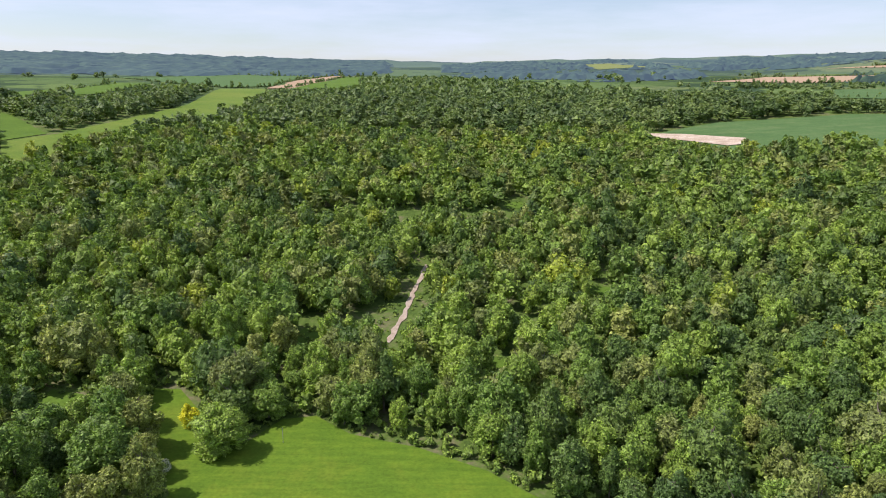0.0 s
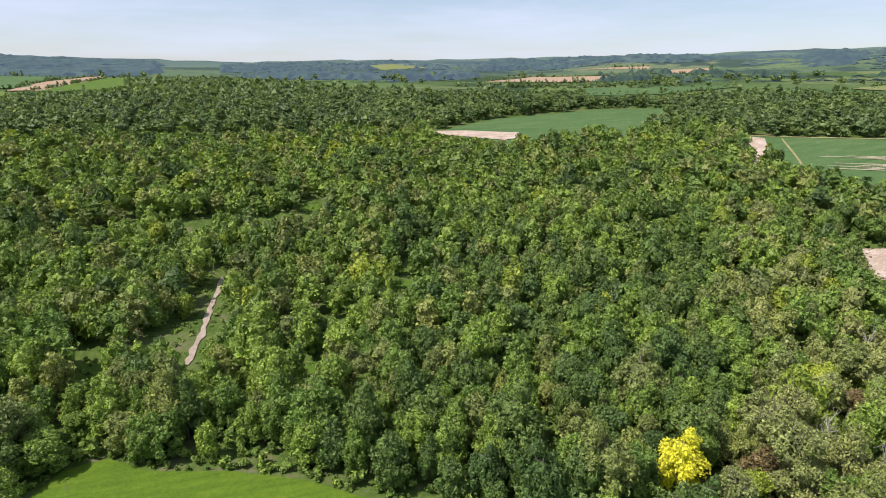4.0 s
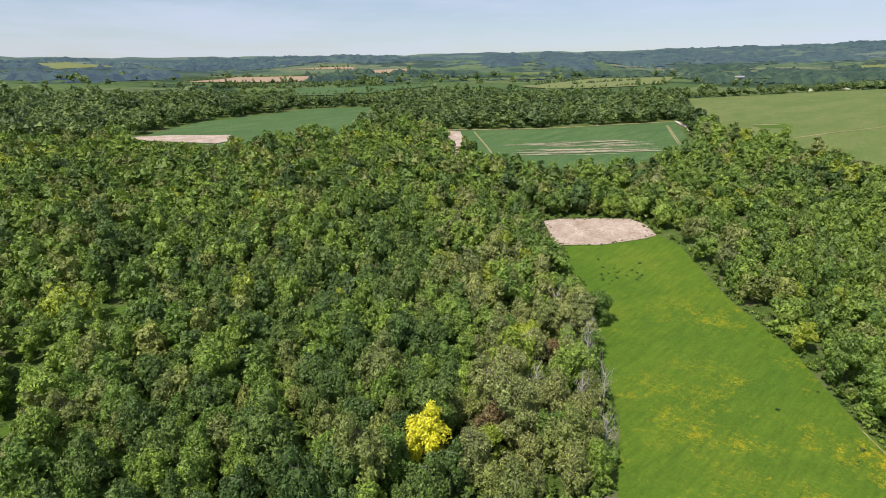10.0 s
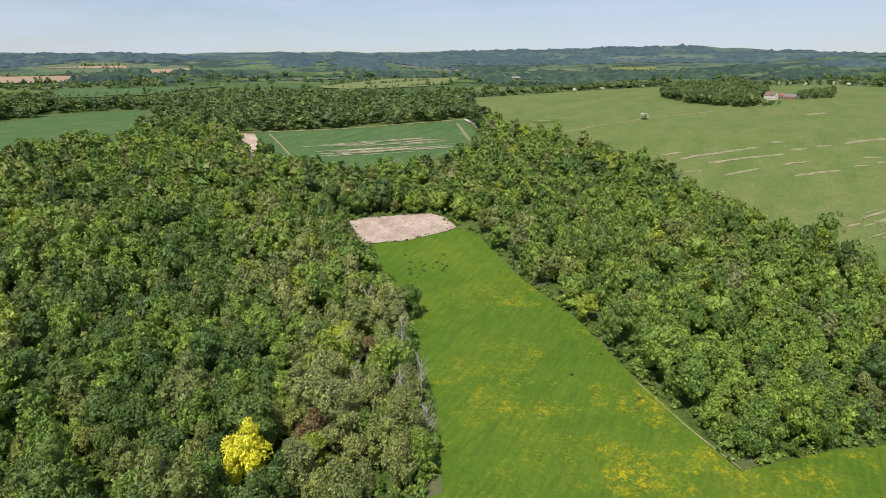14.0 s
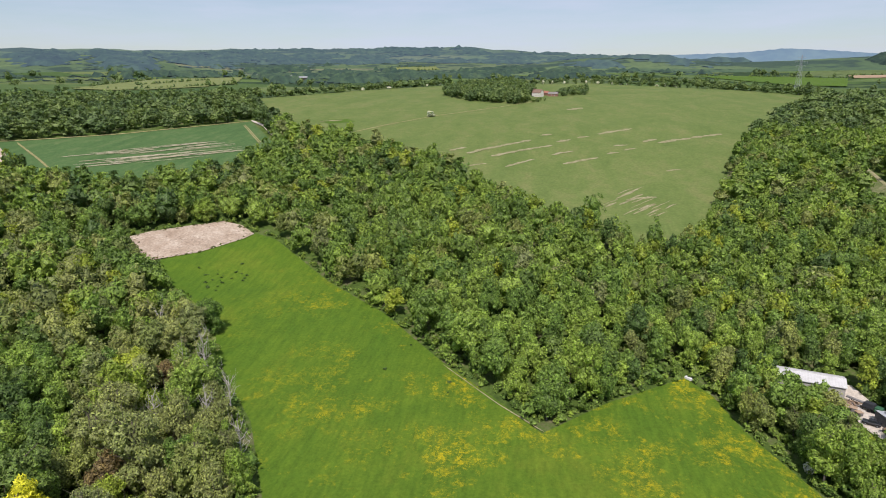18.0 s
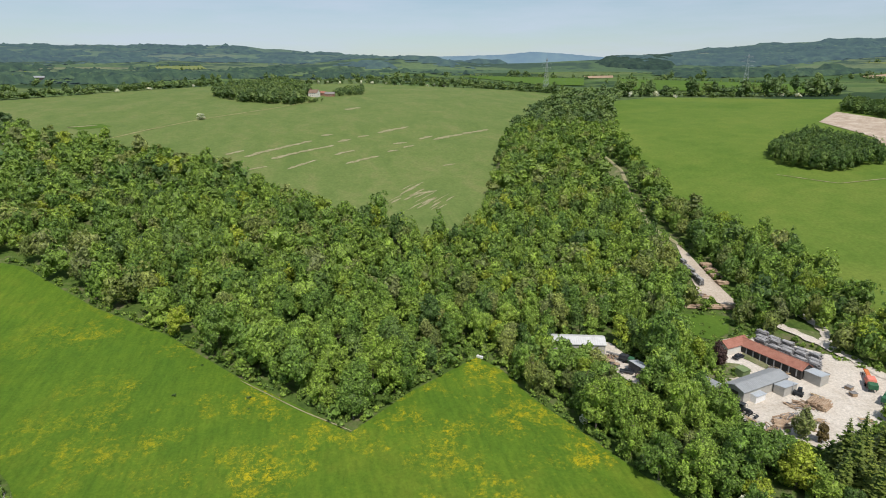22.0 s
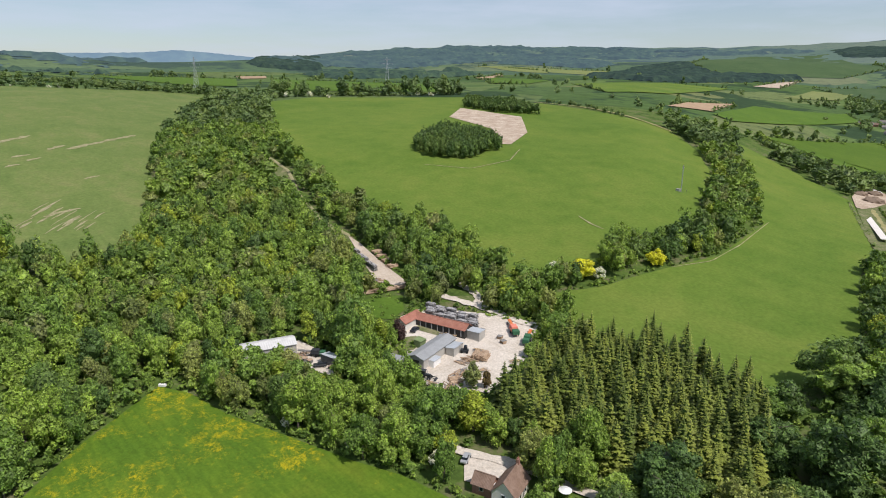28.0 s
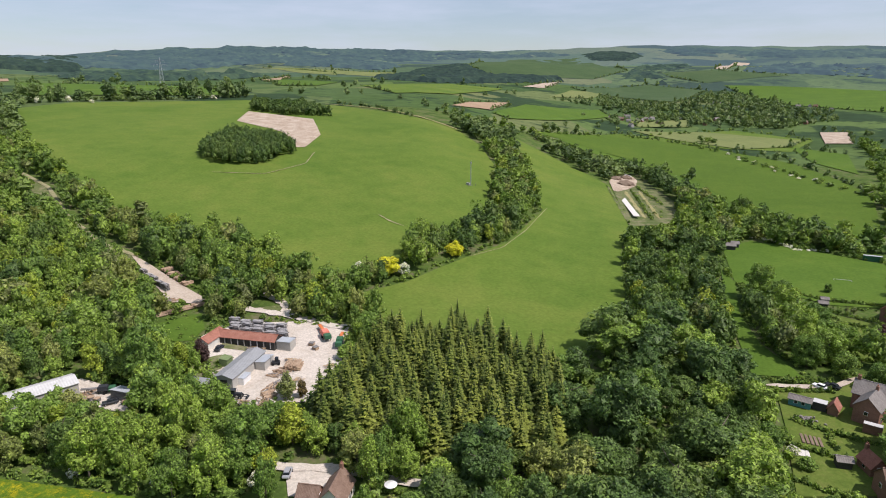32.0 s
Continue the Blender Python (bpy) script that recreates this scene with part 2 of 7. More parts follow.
def ground(x, y):
    """The ground's height at a place of the plan: a bowl of downland that opens into a vale."""
    x, y = np.asarray(x, float), np.asarray(y, float)
    d, az = np.hypot(x, y), bearing(x, y)
    s = np.clip((-146 - az) / 24, 0, 1)
    s = s * s * (3 - 2 * s)
    base = H + (1 - s) * np.interp(d, RADII, HILL) + s * np.interp(d, RADII, VALE)
    far = np.clip((d - 1900) / 2300, 0, 1) ** 1.6
    crest = H + 4200 * np.tan(np.radians(np.interp(az, RIDGE_AZ, RIDGE_EL)))
    roll = np.clip((d - 1100) / 1800, 0, 1) * 5 * np.sin(x * 0.0061 + 1.3 * np.sin(y * 0.0037)) * np.cos(y * 0.0052 + 0.8)
    crest = crest + 5 * np.sin(az * 2.1) * np.sin(az * 0.83 + 1) + 2 * np.sin(az * 9.7 + d * 0.004)
    near_ridge = np.exp(-((d - 2450) / 420) ** 2) * np.clip(34 + 16 * np.sin(az * 0.11 + 0.6) + 9 * np.sin(az * 0.31), 0, 60) * np.clip((-az + 5) / 40, 0.15, 1)
    base = base + near_ridge
    return base * (1 - far) + crest * far + roll * (1 - far * 0.75)


def mesh_of(name, verts, faces, mats, which=None, tint=None, smooth=False, normals=None):
    """A mesh from arrays: faces is a list of (n, k) index arrays."""
    me = bpy.data.meshes.new(name)
    verts = np.asarray(verts, np.float32)
    faces = [np.asarray(f, np.int32) for f in faces if len(f)]
    sizes = np.concatenate([np.full(len(f), f.shape[1], np.int32) for f in faces])
    loops = np.concatenate([f.ravel() for f in faces])
    me.vertices.add(len(verts))
    me.vertices.foreach_set("co", verts.ravel())
    me.loops.add(len(loops))
    me.loops.foreach_set("vertex_index", loops)
    me.polygons.add(len(sizes))
    me.polygons.foreach_set("loop_start", np.concatenate(([0], np.cumsum(sizes)[:-1])).astype(np.int32))
    me.polygons.foreach_set("loop_total", sizes)
    for m in mats:
        me.materials.append(m)
    if which is not None:
        me.polygons.foreach_set("material_index", np.asarray(which, np.int32))
    me.polygons.foreach_set("use_smooth", np.full(len(sizes), smooth))
    if tint is not None:
        a = me.attributes.new("tint", "FLOAT", "POINT")
        a.data.foreach_set("value", np.asarray(tint, np.float32))
    if normals is not None:
        a = me.attributes.new("custom_normal", "FLOAT_VECTOR", "POINT")
        a.data.foreach_set("vector", np.asarray(normals, np.float32).ravel())
    me.update(calc_edges=True)
    return me


def setting(name, me, label, category):
    return tagged(new(name, me), label, category, kind="structure")


AZS = np.radians(np.arange(0, 360, 1.25))
RINGS = np.unique(np.concatenate([np.linspace(8, 700, 90), np.array(RADII[1:], float), np.geomspace(700, 4650, 62)]))
gx, gy = -np.sin(AZS)[None, :] * RINGS[:, None], np.cos(AZS)[None, :] * RINGS[:, None]
gz = ground(gx, gy)
na, nr = len(AZS), len(RINGS)
ii = np.arange(nr - 1)[:, None] * na + np.arange(na)[None, :]
jj = np.arange(nr - 1)[:, None] * na + (np.arange(na)[None, :] + 1) % na
quads = np.stack([ii, ii + na, jj + na, jj], -1).reshape(-1, 4)[:, ::-1]
cap = np.arange(na)[None, ::-1]
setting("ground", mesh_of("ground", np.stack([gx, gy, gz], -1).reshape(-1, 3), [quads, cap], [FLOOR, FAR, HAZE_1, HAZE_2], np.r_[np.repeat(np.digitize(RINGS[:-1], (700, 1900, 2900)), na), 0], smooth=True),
        "rolling green downland ground under woods and fields", "ground")


def drape(name, outline, material, label, category="field", lift=0.25, cell=14.0):
    """A field laid over the ground: the outline cut into cells that follow the slope."""
    bm = bmesh.new()
    face = bm.faces.new([bm.verts.new((x, y, 0)) for x, y in outline])
    bmesh.ops.triangulate(bm, faces=[face])
    xs, ys = [p[0] for p in outline], [p[1] for p in outline]
    cell = max(cell, (max(xs) - min(xs)) / 40, (max(ys) - min(ys)) / 40)
    for lo, hi, no in ((min(xs), max(xs), (1, 0, 0)), (min(ys), max(ys), (0, 1, 0))):
        for k in range(1, int((hi - lo) / cell) + 1):
            bmesh.ops.bisect_plane(bm, geom=bm.verts[:] + bm.edges[:] + bm.faces[:], plane_co=[c * (lo + k * cell) for c in no], plane_no=no)
    co = np.array([v.co for v in bm.verts])
    for v, z in zip(bm.verts, ground(co[:, 0], co[:, 1]) + lift):
        v.co.z = z
    bmesh.ops.recalc_face_normals(bm, faces=bm.faces[:])
    if sum(f.normal.z for f in bm.faces) < 0:
        bmesh.ops.reverse_faces(bm, faces=bm.faces[:])
    me = bpy.data.meshes.new(name)
    bm.to_mesh(me)
    bm.free()
    me.materials.append(material)
    me.polygons.foreach_set("use_smooth", [True] * len(me.polygons))
    return setting(name, me, label, category)


PLOTS = {
    "meadow": ((236.8, 158.6), (275.8, 131.4), (271.2, 119.9), (235.8, 83), (209.2, 51.8), (178.1, 26.2), (158.8, 8.4), (143.4, -4.9), (160.3, -23.1), (177.2, -47.6), (167.3, -53.1), (150.8, -56.5), (127.8, -65.2), (111.9, -70.9), (99.5, -76.4), (60, -85), (20, -80), (-40, -50), (-85, 50), (-60.6, 117.3), (-75.5, 142.2), (-84, 162), (-76.2, 162), (-57.2, 140.3), (-50.1, 136.1), (-43, 147.4), (-34.2, 149.1), (-23.9, 141), (-6.1, 135.4), (10.2, 126.6), (19.7, 117.9), (105.5, 54), (137.4, 71.8), (158.2, 89.1), (173.6, 101.3), (212.8, 134), (218.4, 145.6)),
    "chalk_patch": ((255.5, 185.1), (239.3, 169.1), (235, 163), (248.9, 146.8), (267.9, 135), (274.7, 132.6), (283.5, 142.9), (285.9, 153.6), (274.4, 168.5), (262.9, 180.6)),
    "wheat_field": ((371, 378), (389, 358), (438, 312), (529, 249), (420, 177), (355, 195), (307, 241.3), (317, 292), (312, 303)),
    "corn_field": ((159, 490), (186, 407), (225, 410), (296, 410), (388, 481), (427, 532), (360, 559), (235, 539)),
    "sheep_field": ((703, 332), (837, 263), (1085, 153), (1181, -94), (893, -272), (769, -326), (574, -202), (475, -148), (399, -117), (317.6, -87.8), (273.6, -62), (302.8, -31.9), (325.5, -1.1), (380.8, 40.9), (405, 58), (445, 117), (451, 144), (484, 190)),
    "hill_field": ((664, -334), (689, -405), (578, -551), (454, -557), (340, -531), (283, -521), (228, -470), (186, -412), (162.4, -344.7), (142.8, -317.3), (146, -268.9), (157.8, -255.1), (143.9, -209.3), (161, -185.3), (174.3, -190.2), (216.9, -203.6), (249.7, -192.1), (280.3, -187.1), (330.1, -199.2), (384, -210), (463, -236)),
    "vale_field": ((144.2, -189.3), (134.7, -208.2), (125.4, -247.6), (118.9, -278.7), (127.8, -350.4), (168, -438), (247, -579), (203, -550), (147, -510), (122, -487), (80.9, -372.8), (69.9, -309.2), (47.1, -227.7), (53.9, -172.8), (74.1, -175.5), (91.9, -177.6), (111.7, -165.3)),
    "quarry": ((128, -506), (116, -561), (66, -455), (58.3, -394.2), (79.3, -370.6)),
    "sports_field": ((25.9, -347.5), (13.3, -370.3), (-18.8, -362), (-46.2, -352), (-39.8, -282.2), (-21.1, -276.7), (-4.1, -283.5), (14.9, -290.1)),
    "grass_wedge": ((14.9, -290.1), (9.3, -247.8), (1.2, -223.5), (-12.3, -202.6), (2.1, -197.5), (13.1, -245.7), (22.2, -304.7)),
    "river_field": ((260, -693), (229, -807), (165, -885), (68, -770), (-2, -631), (-51, -554), (-51, -417), (-30.9, -380.2), (-4.6, -384), (31, -425), (64, -520), (130, -619), (174, -637)),
    "lane_field": ((200, -869), (79, -1022), (-22, -931), (1, -801), (72, -803)),
    "garden": ((-4.6, -191.4), (-20.3, -201.5), (-33.8, -216.9), (-27.9, -150.4), (-10.7, -141.1), (-7.8, -169.8)),
    "village_green": ((-7.6, -256.9), (-22.6, -265), (-37.8, -260.8), (-34.9, -228.4), (-24.2, -222.7), (-21.7, -241)),
    "left_field": ((-254, 355), (-242, 389), (-229, 476), (-193, 518), (-205, 840), (-266, 927), (-320, 915), (-264, 651), (-284, 466), (-303, 427)),
    "left_meadow": ((-306, 430), (-292, 461), (-369, 539), (-387, 552)),
    "upper_field": ((-423, 605), (-421, 653), (-416, 763), (-474, 1042), (-528, 1021), (-511, 733)),
    "top_field": ((-196, 904), (-257, 1577), (-208, 1637), (-137, 1074), (-144, 881)),
    "brown_strip": ((-259, 929), (-288, 1231), (-275, 1693), (-203, 939)),
    "green_strip": ((-742, 1814), (-414, 1847), (-268, 1103), (-331, 971)),
    "yard": ((168.6, -129.4), (169.4, -142), (146.8, -158.4), (130.8, -164.3), (117.7, -142.7), (111.2, -117.8), (118.1, -113.8), (124.6, -107.4), (132.7, -108.6), (147.9, -116.8), (154.6, -120.5)),
    "barn_yard": ((177.6, -87.6), (176.8, -93.5), (156.8, -96.4), (149.2, -89.5), (155.2, -87.1), (165, -86.8)),
    "track": ((250.7, -162), (237.7, -160.8), (218.9, -157.2), (192.1, -152.9), (191, -147.8), (201.6, -143.5), (220.6, -150.5)),
    "lane_patch": ((171.8, -155.2), (163.9, -164.9), (153, -162.3), (160.6, -155.5)),
    "house_plot": ((96, -93.5), (87.1, -100.5), (77.9, -91.2), (88, -85.9)),
    "hillside_gap": ((412, -197), (361, -191), (314.2, -172.6), (267.6, -162.3), (245.6, -161.7), (241, -155.9), (273.1, -159), (341.1, -175.2)),
    "chalk_hill": ((444, -407), (485, -461), (397, -457), (337, -396), (316, -353), (323, -348), (370, -387)),
}
GRASS = surface("buttercup_grass", ((0.30, (0.058, 0.120, 0.013)), (0.52, (0.083, 0.145, 0.014)), (0.70, (0.121, 0.163, 0.018))), 0.025, 1.2, 0.9, depth=0.15)
PASTURE = surface("grazed_pasture", ((0.36, (0.098, 0.143, 0.038)), (0.5, (0.121, 0.163, 0.046)), (0.64, (0.154, 0.176, 0.060))), 0.02, 0.6, 0.9, depth=0.1, turn=35, stretch=(1, 2.5, 1))
CROP = surface("young_wheat", ((0.38, (0.080, 0.137, 0.020)), (0.5, (0.102, 0.156, 0.025)), (0.62, (0.128, 0.172, 0.031))), 0.012, 0.7, 0.9, depth=0.1)
DARKCROP = surface("dark_green_crop", ((0.34, (0.055, 0.108, 0.036)), (0.52, (0.071, 0.130, 0.043)), (0.68, (0.110, 0.154, 0.060))), 0.03, 0.7, 0.9, depth=0.1, turn=-42, stretch=(1, 5, 1))
BRIGHT = surface("bright_grass", ((0.32, (0.060, 0.114, 0.015)), (0.55, (0.079, 0.138, 0.019)), (0.75, (0.108, 0.160, 0.025))), 0.02, 0.9, 0.9, depth=0.1)
CHALK = surface("bare_chalky_soil", ((0.36, (0.30, 0.230, 0.165)), (0.5, (0.39, 0.315, 0.238)), (0.64, (0.50, 0.425, 0.335))), 0.12, 1.1, 0.95, grain=0.4, depth=0.15)
TRACK = surface("worn_chalk_track", ((0.3, (0.33, 0.27, 0.20)), (0.5, (0.43, 0.365, 0.29)), (0.72, (0.52, 0.455, 0.375))), 0.12, 1.5, 0.95, grain=0.3, depth=0.06)
GRAVEL = surface("crushed_chalk_yard", ((0.3, (0.40, 0.345, 0.275)), (0.5, (0.505, 0.455, 0.385)), (0.72, (0.60, 0.55, 0.48))), 0.09, 1.6, 0.95, grain=0.32, depth=0.05)
STUBBLE = surface("pale_brown_field", ((0.3, (0.288, 0.200, 0.128)), (0.7, (0.368, 0.272, 0.176))), 0.03, 0.8, 0.95)
PALEGREEN = surface("pale_green_field", ((0.3, (0.126, 0.160, 0.055)), (0.7, (0.193, 0.213, 0.077))), 0.02, 0.6, 0.95)
DOWN = surface("chalk_down_turf", ((0.36, (0.046, 0.080, 0.032)), (0.5, (0.058, 0.096, 0.038)), (0.64, (0.074, 0.108, 0.046))), 0.008, 0.3, 0.9, depth=0.1)
TURF_SCAR = surface("worn_pale_turf", ((0.3, (0.175, 0.172, 0.078)), (0.5, (0.255, 0.238, 0.130)), (0.72, (0.345, 0.315, 0.205))), 0.2, 0.7, 0.95, grain=0.35)
LAWN = surface("garden_lawn", ((0.32, (0.072, 0.118, 0.020)), (0.52, (0.105, 0.145, 0.028)), (0.70, (0.150, 0.165, 0.045))), 0.16, 1.2, 0.9, depth=0.1)
VIVID = surface("lush_green_crop", ((0.34, (0.062, 0.110, 0.014)), (0.5, (0.074, 0.126, 0.016)), (0.66, (0.092, 0.140, 0.020))), 0.015, 0.6, 0.9, depth=0.1)
SCAR = surface("dry_pale_turf", ((0.3, (0.192, 0.188, 0.068)), (0.5, (0.272, 0.248, 0.112)), (0.72, (0.368, 0.328, 0.192))), 0.12, 1.2, 0.95)


def buttercups(m):
    """Yellow flowers in drifts over the grass."""
    nt = m.node_tree
    b = nt.nodes["Principled BSDF"]
    grass = b.inputs["Base Color"].links[0].from_socket
    sx = nt.nodes.new("ShaderNodeSeparateXYZ")
    nt.links.new(nt.nodes.new("ShaderNodeNewGeometry").outputs["Position"], sx.inputs["Vector"])
    east = calc(nt, "MULTIPLY", calc(nt, "SUBTRACT", sx.outputs["X"], 25.0), 0.012, True)
    south = calc(nt, "MULTIPLY", calc(nt, "SUBTRACT", 135.0, sx.outputs["Y"]), 0.0085, True)
    east = calc(nt, "MULTIPLY", east, south)
    broad = calc(nt, "ADD", noise_of(nt, 0.04, 6.0, 0.8), calc(nt, "MULTIPLY", east, 0.07))
    drift = ramp(nt, broad, ((0.555, (0, 0, 0)), (0.68, (1, 1, 1))))
    tuft = ramp(nt, noise_of(nt, 0.30, 8.0, 0.95), ((0.49, (0, 0, 0)), (0.56, (1, 1, 1))))
    both = calc(nt, "MULTIPLY", blend(nt, 1.0, drift, tuft, "MULTIPLY"), east)
    streak = ramp(nt, noise_of(nt, 0.10, 4.0, 0.6, (1, 7, 1), 40), ((0.35, (0.86, 0.88, 0.90)), (0.65, (1.14, 1.10, 1.05))))
    grass = blend(nt, 1.0, grass, streak, "MULTIPLY")
    nt.links.new(blend(nt, calc(nt, "MULTIPLY", both, 0.62), grass, (0.56, 0.42, 0.010)), b.inputs["Base Color"])


buttercups(GRASS)
ROUGH = surface("rough_weedy_ground", ((0.36, (0.075, 0.110, 0.030)), (0.5, (0.120, 0.140, 0.055)), (0.64, (0.22, 0.20, 0.12))), 0.12, 0.9, 0.95, grain=0.35, depth=0.3)
FIELDS = (
    ("meadow", GRASS, "bright green meadow with yellow buttercup patches", 0.25),
    ("chalk_patch", CHALK, "bare chalky soil patch at the meadow's end", 0.45),
    ("wheat_field", DARKCROP, "dark green crop field with bare chalk stripes", 0.3),
    ("corn_field", DARKCROP, "dark green crop field beyond the wood", 0.3),
    ("sheep_field", PASTURE, "large grazed pasture with pale chalk scars", 0.3),
    ("hill_field", CROP, "smooth green crop on a rounded hill", 0.3),
    ("vale_field", CROP, "smooth green crop in the valley bottom", 0.3),
    ("quarry", ROUGH, "weedy ground of a small works yard", 0.3),
    ("sports_field", BRIGHT, "mown bright green sports field", 0.3),
    ("grass_wedge", BRIGHT, "lush green paddock between trees", 0.3),
    ("river_field", BRIGHT, "bright green field beyond the tree belt", 0.4),
    ("lane_field", CROP, "yellowish green field in the vale", 0.5),
    ("garden", LAWN, "village gardens with lawns", 0.3),
    ("village_green", LAWN, "allotment lawns among hedges", 0.3),
    ("left_field", CROP, "green crop field behind the wood", 0.4),
    ("left_meadow", BRIGHT, "olive green pasture on the slope", 0.4),
    ("upper_field", BRIGHT, "light green field on the far slope", 0.5),
    ("top_field", BRIGHT, "light green field on the hilltop", 0.6),
    ("brown_strip", STUBBLE, "pale brown ploughed strip", 0.9),
    ("green_strip", DARKCROP, "dark green far field", 0.6),
    ("yard", GRAVEL, "pale crushed-chalk timber yard", 0.3),
    ("barn_yard", GRAVEL, "pale chalk yard beside the white barn", 0.3),
    ("track", TRACK, "pale chalk track with timber stacks", 0.3),
    ("lane_patch", ROUGH, "grassy bank beside the chalk lane", 0.2),
    ("house_plot", GRAVEL, "gravel drive beside the cottage", 0.3),
    ("chalk_hill", CHALK, "bare chalk ground on the hill", 0.6),
    ("hillside_gap", ROUGH, "weedy strip beside the chalk track in the wood", 0.25),
)
for key, material, label, lift in FIELDS:
    drape(key, PLOTS[key], material, label, lift=lift)
FAR_PLOTS = (
    (STUBBLE, ((504, 1211), (786, 1567), (1108, 1476), (957, 1275), (628, 1101))),
    (STUBBLE, ((1112, 1875), (1201, 1804), (1296, 1730), (1241, 1670))),
    (STUBBLE, ((1282, 1614), (1405, 1592), (1352, 1519), (1191, 1492))),
    (DARKCROP, ((482, 788), (666, 833), (743, 773), (517, 669))),
    (PALEGREEN, ((848, 677), (949, 635), (1306, 708), (944, 510), (807, 531))),
    (DARKCROP, ((506, 826), (658, 808), (527, 681), (437, 716))),
    (PALEGREEN, ((802, 636), (1319, 836), (1607, 769), (1052, 520), (784, 558))),
    (PALEGREEN, ((2186, 500), (2328, 365), (2204, 328), (2051, 451))),
    (BRIGHT, ((1713, -410), (1655, -522), (1470, -656), (969, -433), (1040, -379))),
    (BRIGHT, ((1393, -710), (799, -743), (638, -603), (824, -421))),
    (STUBBLE, ((1608, -717), (1597, -796), (1485, -741), (1468, -663))),
    (STUBBLE, ((1212, -1204), (1349, -1450), (1262, -1367), (1074, -1083))),
    (PALEGREEN, ((1638, -1642), (1333, -1645), (1261, -1573), (1393, -1556))),
    (PALEGREEN, ((1649, -1623), (1462, -1714), (1199, -1807), (1095, -1619), (1374, -1609))),
    (BRIGHT, ((1234, -1262), (931, -1167), (768, -897), (846, -879))),
    (CROP, ((718, -967), (747, -1373), (650, -1462), (487, -896), (497, -748))),
    (CHALK, ((673, -1647), (677, -1812), (650, -1896), (620, -1682))),
    (PALEGREEN, ((508, -1399), (556, -1710), (477, -1755), (440, -1530))),
    (STUBBLE, ((376, -691), (405, -794), (425, -981), (356, -765))),
    (BRIGHT, ((342, -736), (415, -1032), (339, -1225), (289, -1119), (312, -721))),
    (CHALK, ((269, -2388), (278, -3167), (205, -3128), (224, -2389))),
    (BRIGHT, ((201, -2037), (-192, -2006), (-141, -1410), (15, -1545))),
    (DOWN, ((1025, -2009), (1361, -3125), (1031, -3331), (548, -2310), (593, -2049), (848, -1818))),
    (DOWN, ((584, -1796), (412, -2042), (234, -1937), (251, -1580), (433, -1660))),
    (PALEGREEN, ((249, -1077), (165, -1175), (146, -1048), (215, -1006))),
    (CHALK, ((-30, -1032), (-64, -1045), (-64, -911), (-34, -899))),
    (DOWN, ((463, -2281), (274, -2354), (33, -2261), (254, -2080))),
    (BRIGHT, ((2, -846), (-53, -800), (-54, -657), (-20, -717))),
    (DARKCROP, ((-787, 1553), (-609, 1916), (-364, 1739), (-261, 1034), (-317, 942), (-489, 1124))),
    (STUBBLE, ((-258, 934), (-309, 1364), (-301, 1852), (-263, 1679), (-228, 1062), (-233, 938))),
    (BRIGHT, ((-220, 905), (-228, 1086), (-249, 1619), (-204, 1624), (-145, 1124), (-159, 947))),
    (BRIGHT, ((-491, 843), (-533, 1049), (-469, 1049), (-410, 766), (-425, 727))),
    (PALEGREEN, ((627, 3168), (861, 3323), (833, 2597), (566, 2337))),
    (VIVID, ((261, -667), (211, -886), (91, -805), (0, -707), (-39, -611), (-56, -549), (-50, -407), (-11, -432), (26, -455), (63, -551), (142, -650), (219, -682))),
    (PALEGREEN, ((209, -942), (112, -977), (-10, -919), (2, -846), (53, -800), (124, -855))),
    (DARKCROP, ((509, 838), (589, 848), (470, 673), (434, 702))),
)
for material, outline in FAR_PLOTS:
    drape("far_field", outline, material, {"STUBBLE": "pale bare field far off", "CHALK": "white chalk field far off"}.get(material.name, "distant green field"), lift=1.2 if min(math.hypot(*p) for p in outline) > 700 else 0.55, cell=60.0)


def ribbon(name, path, width, material, label, lift=0.5, step=6.0, category="track", ragged=0.25, seed=1):
    """A track or strip of bare ground that follows the slope, with an uneven edge."""
    rg = np.random.default_rng(seed)
    path = np.asarray(path, float)
    seg = np.linalg.norm(np.diff(path, axis=0), axis=1)
    at = np.concatenate(([0], np.cumsum(seg)))
    n = max(3, int(at[-1] / step))
    t = np.linspace(0, at[-1], n)
    c = np.stack([np.interp(t, at, path[:, 0]), np.interp(t, at, path[:, 1])], 1)
    d = np.gradient(c, axis=0)
    d /= np.linalg.norm(d, axis=1)[:, None]
    nn = np.stack([-d[:, 1], d[:, 0]], 1)
    end = np.minimum(1, np.minimum(np.arange(n), np.arange(n)[::-1]) / 2 + 0.35)[:, None]
    a = c + nn * width / 2 * end * rg.uniform(1 - ragged, 1 + ragged, (n, 1))
    b = c - nn * width / 2 * end * rg.uniform(1 - ragged, 1 + ragged, (n, 1))
    rows = [a, c, b]
    v = np.concatenate([np.column_stack([q, ground(q[:, 0], q[:, 1]) + lift]) for q in rows])
    k = np.arange(n - 1)
    f = np.concatenate([np.stack([k + n * j, k + n * (j + 1), k + 1 + n * (j + 1), k + 1 + n * j], 1) for j in (0, 1)])
    return setting(name, mesh_of(name, v, [f], [material], smooth=True), label, category)

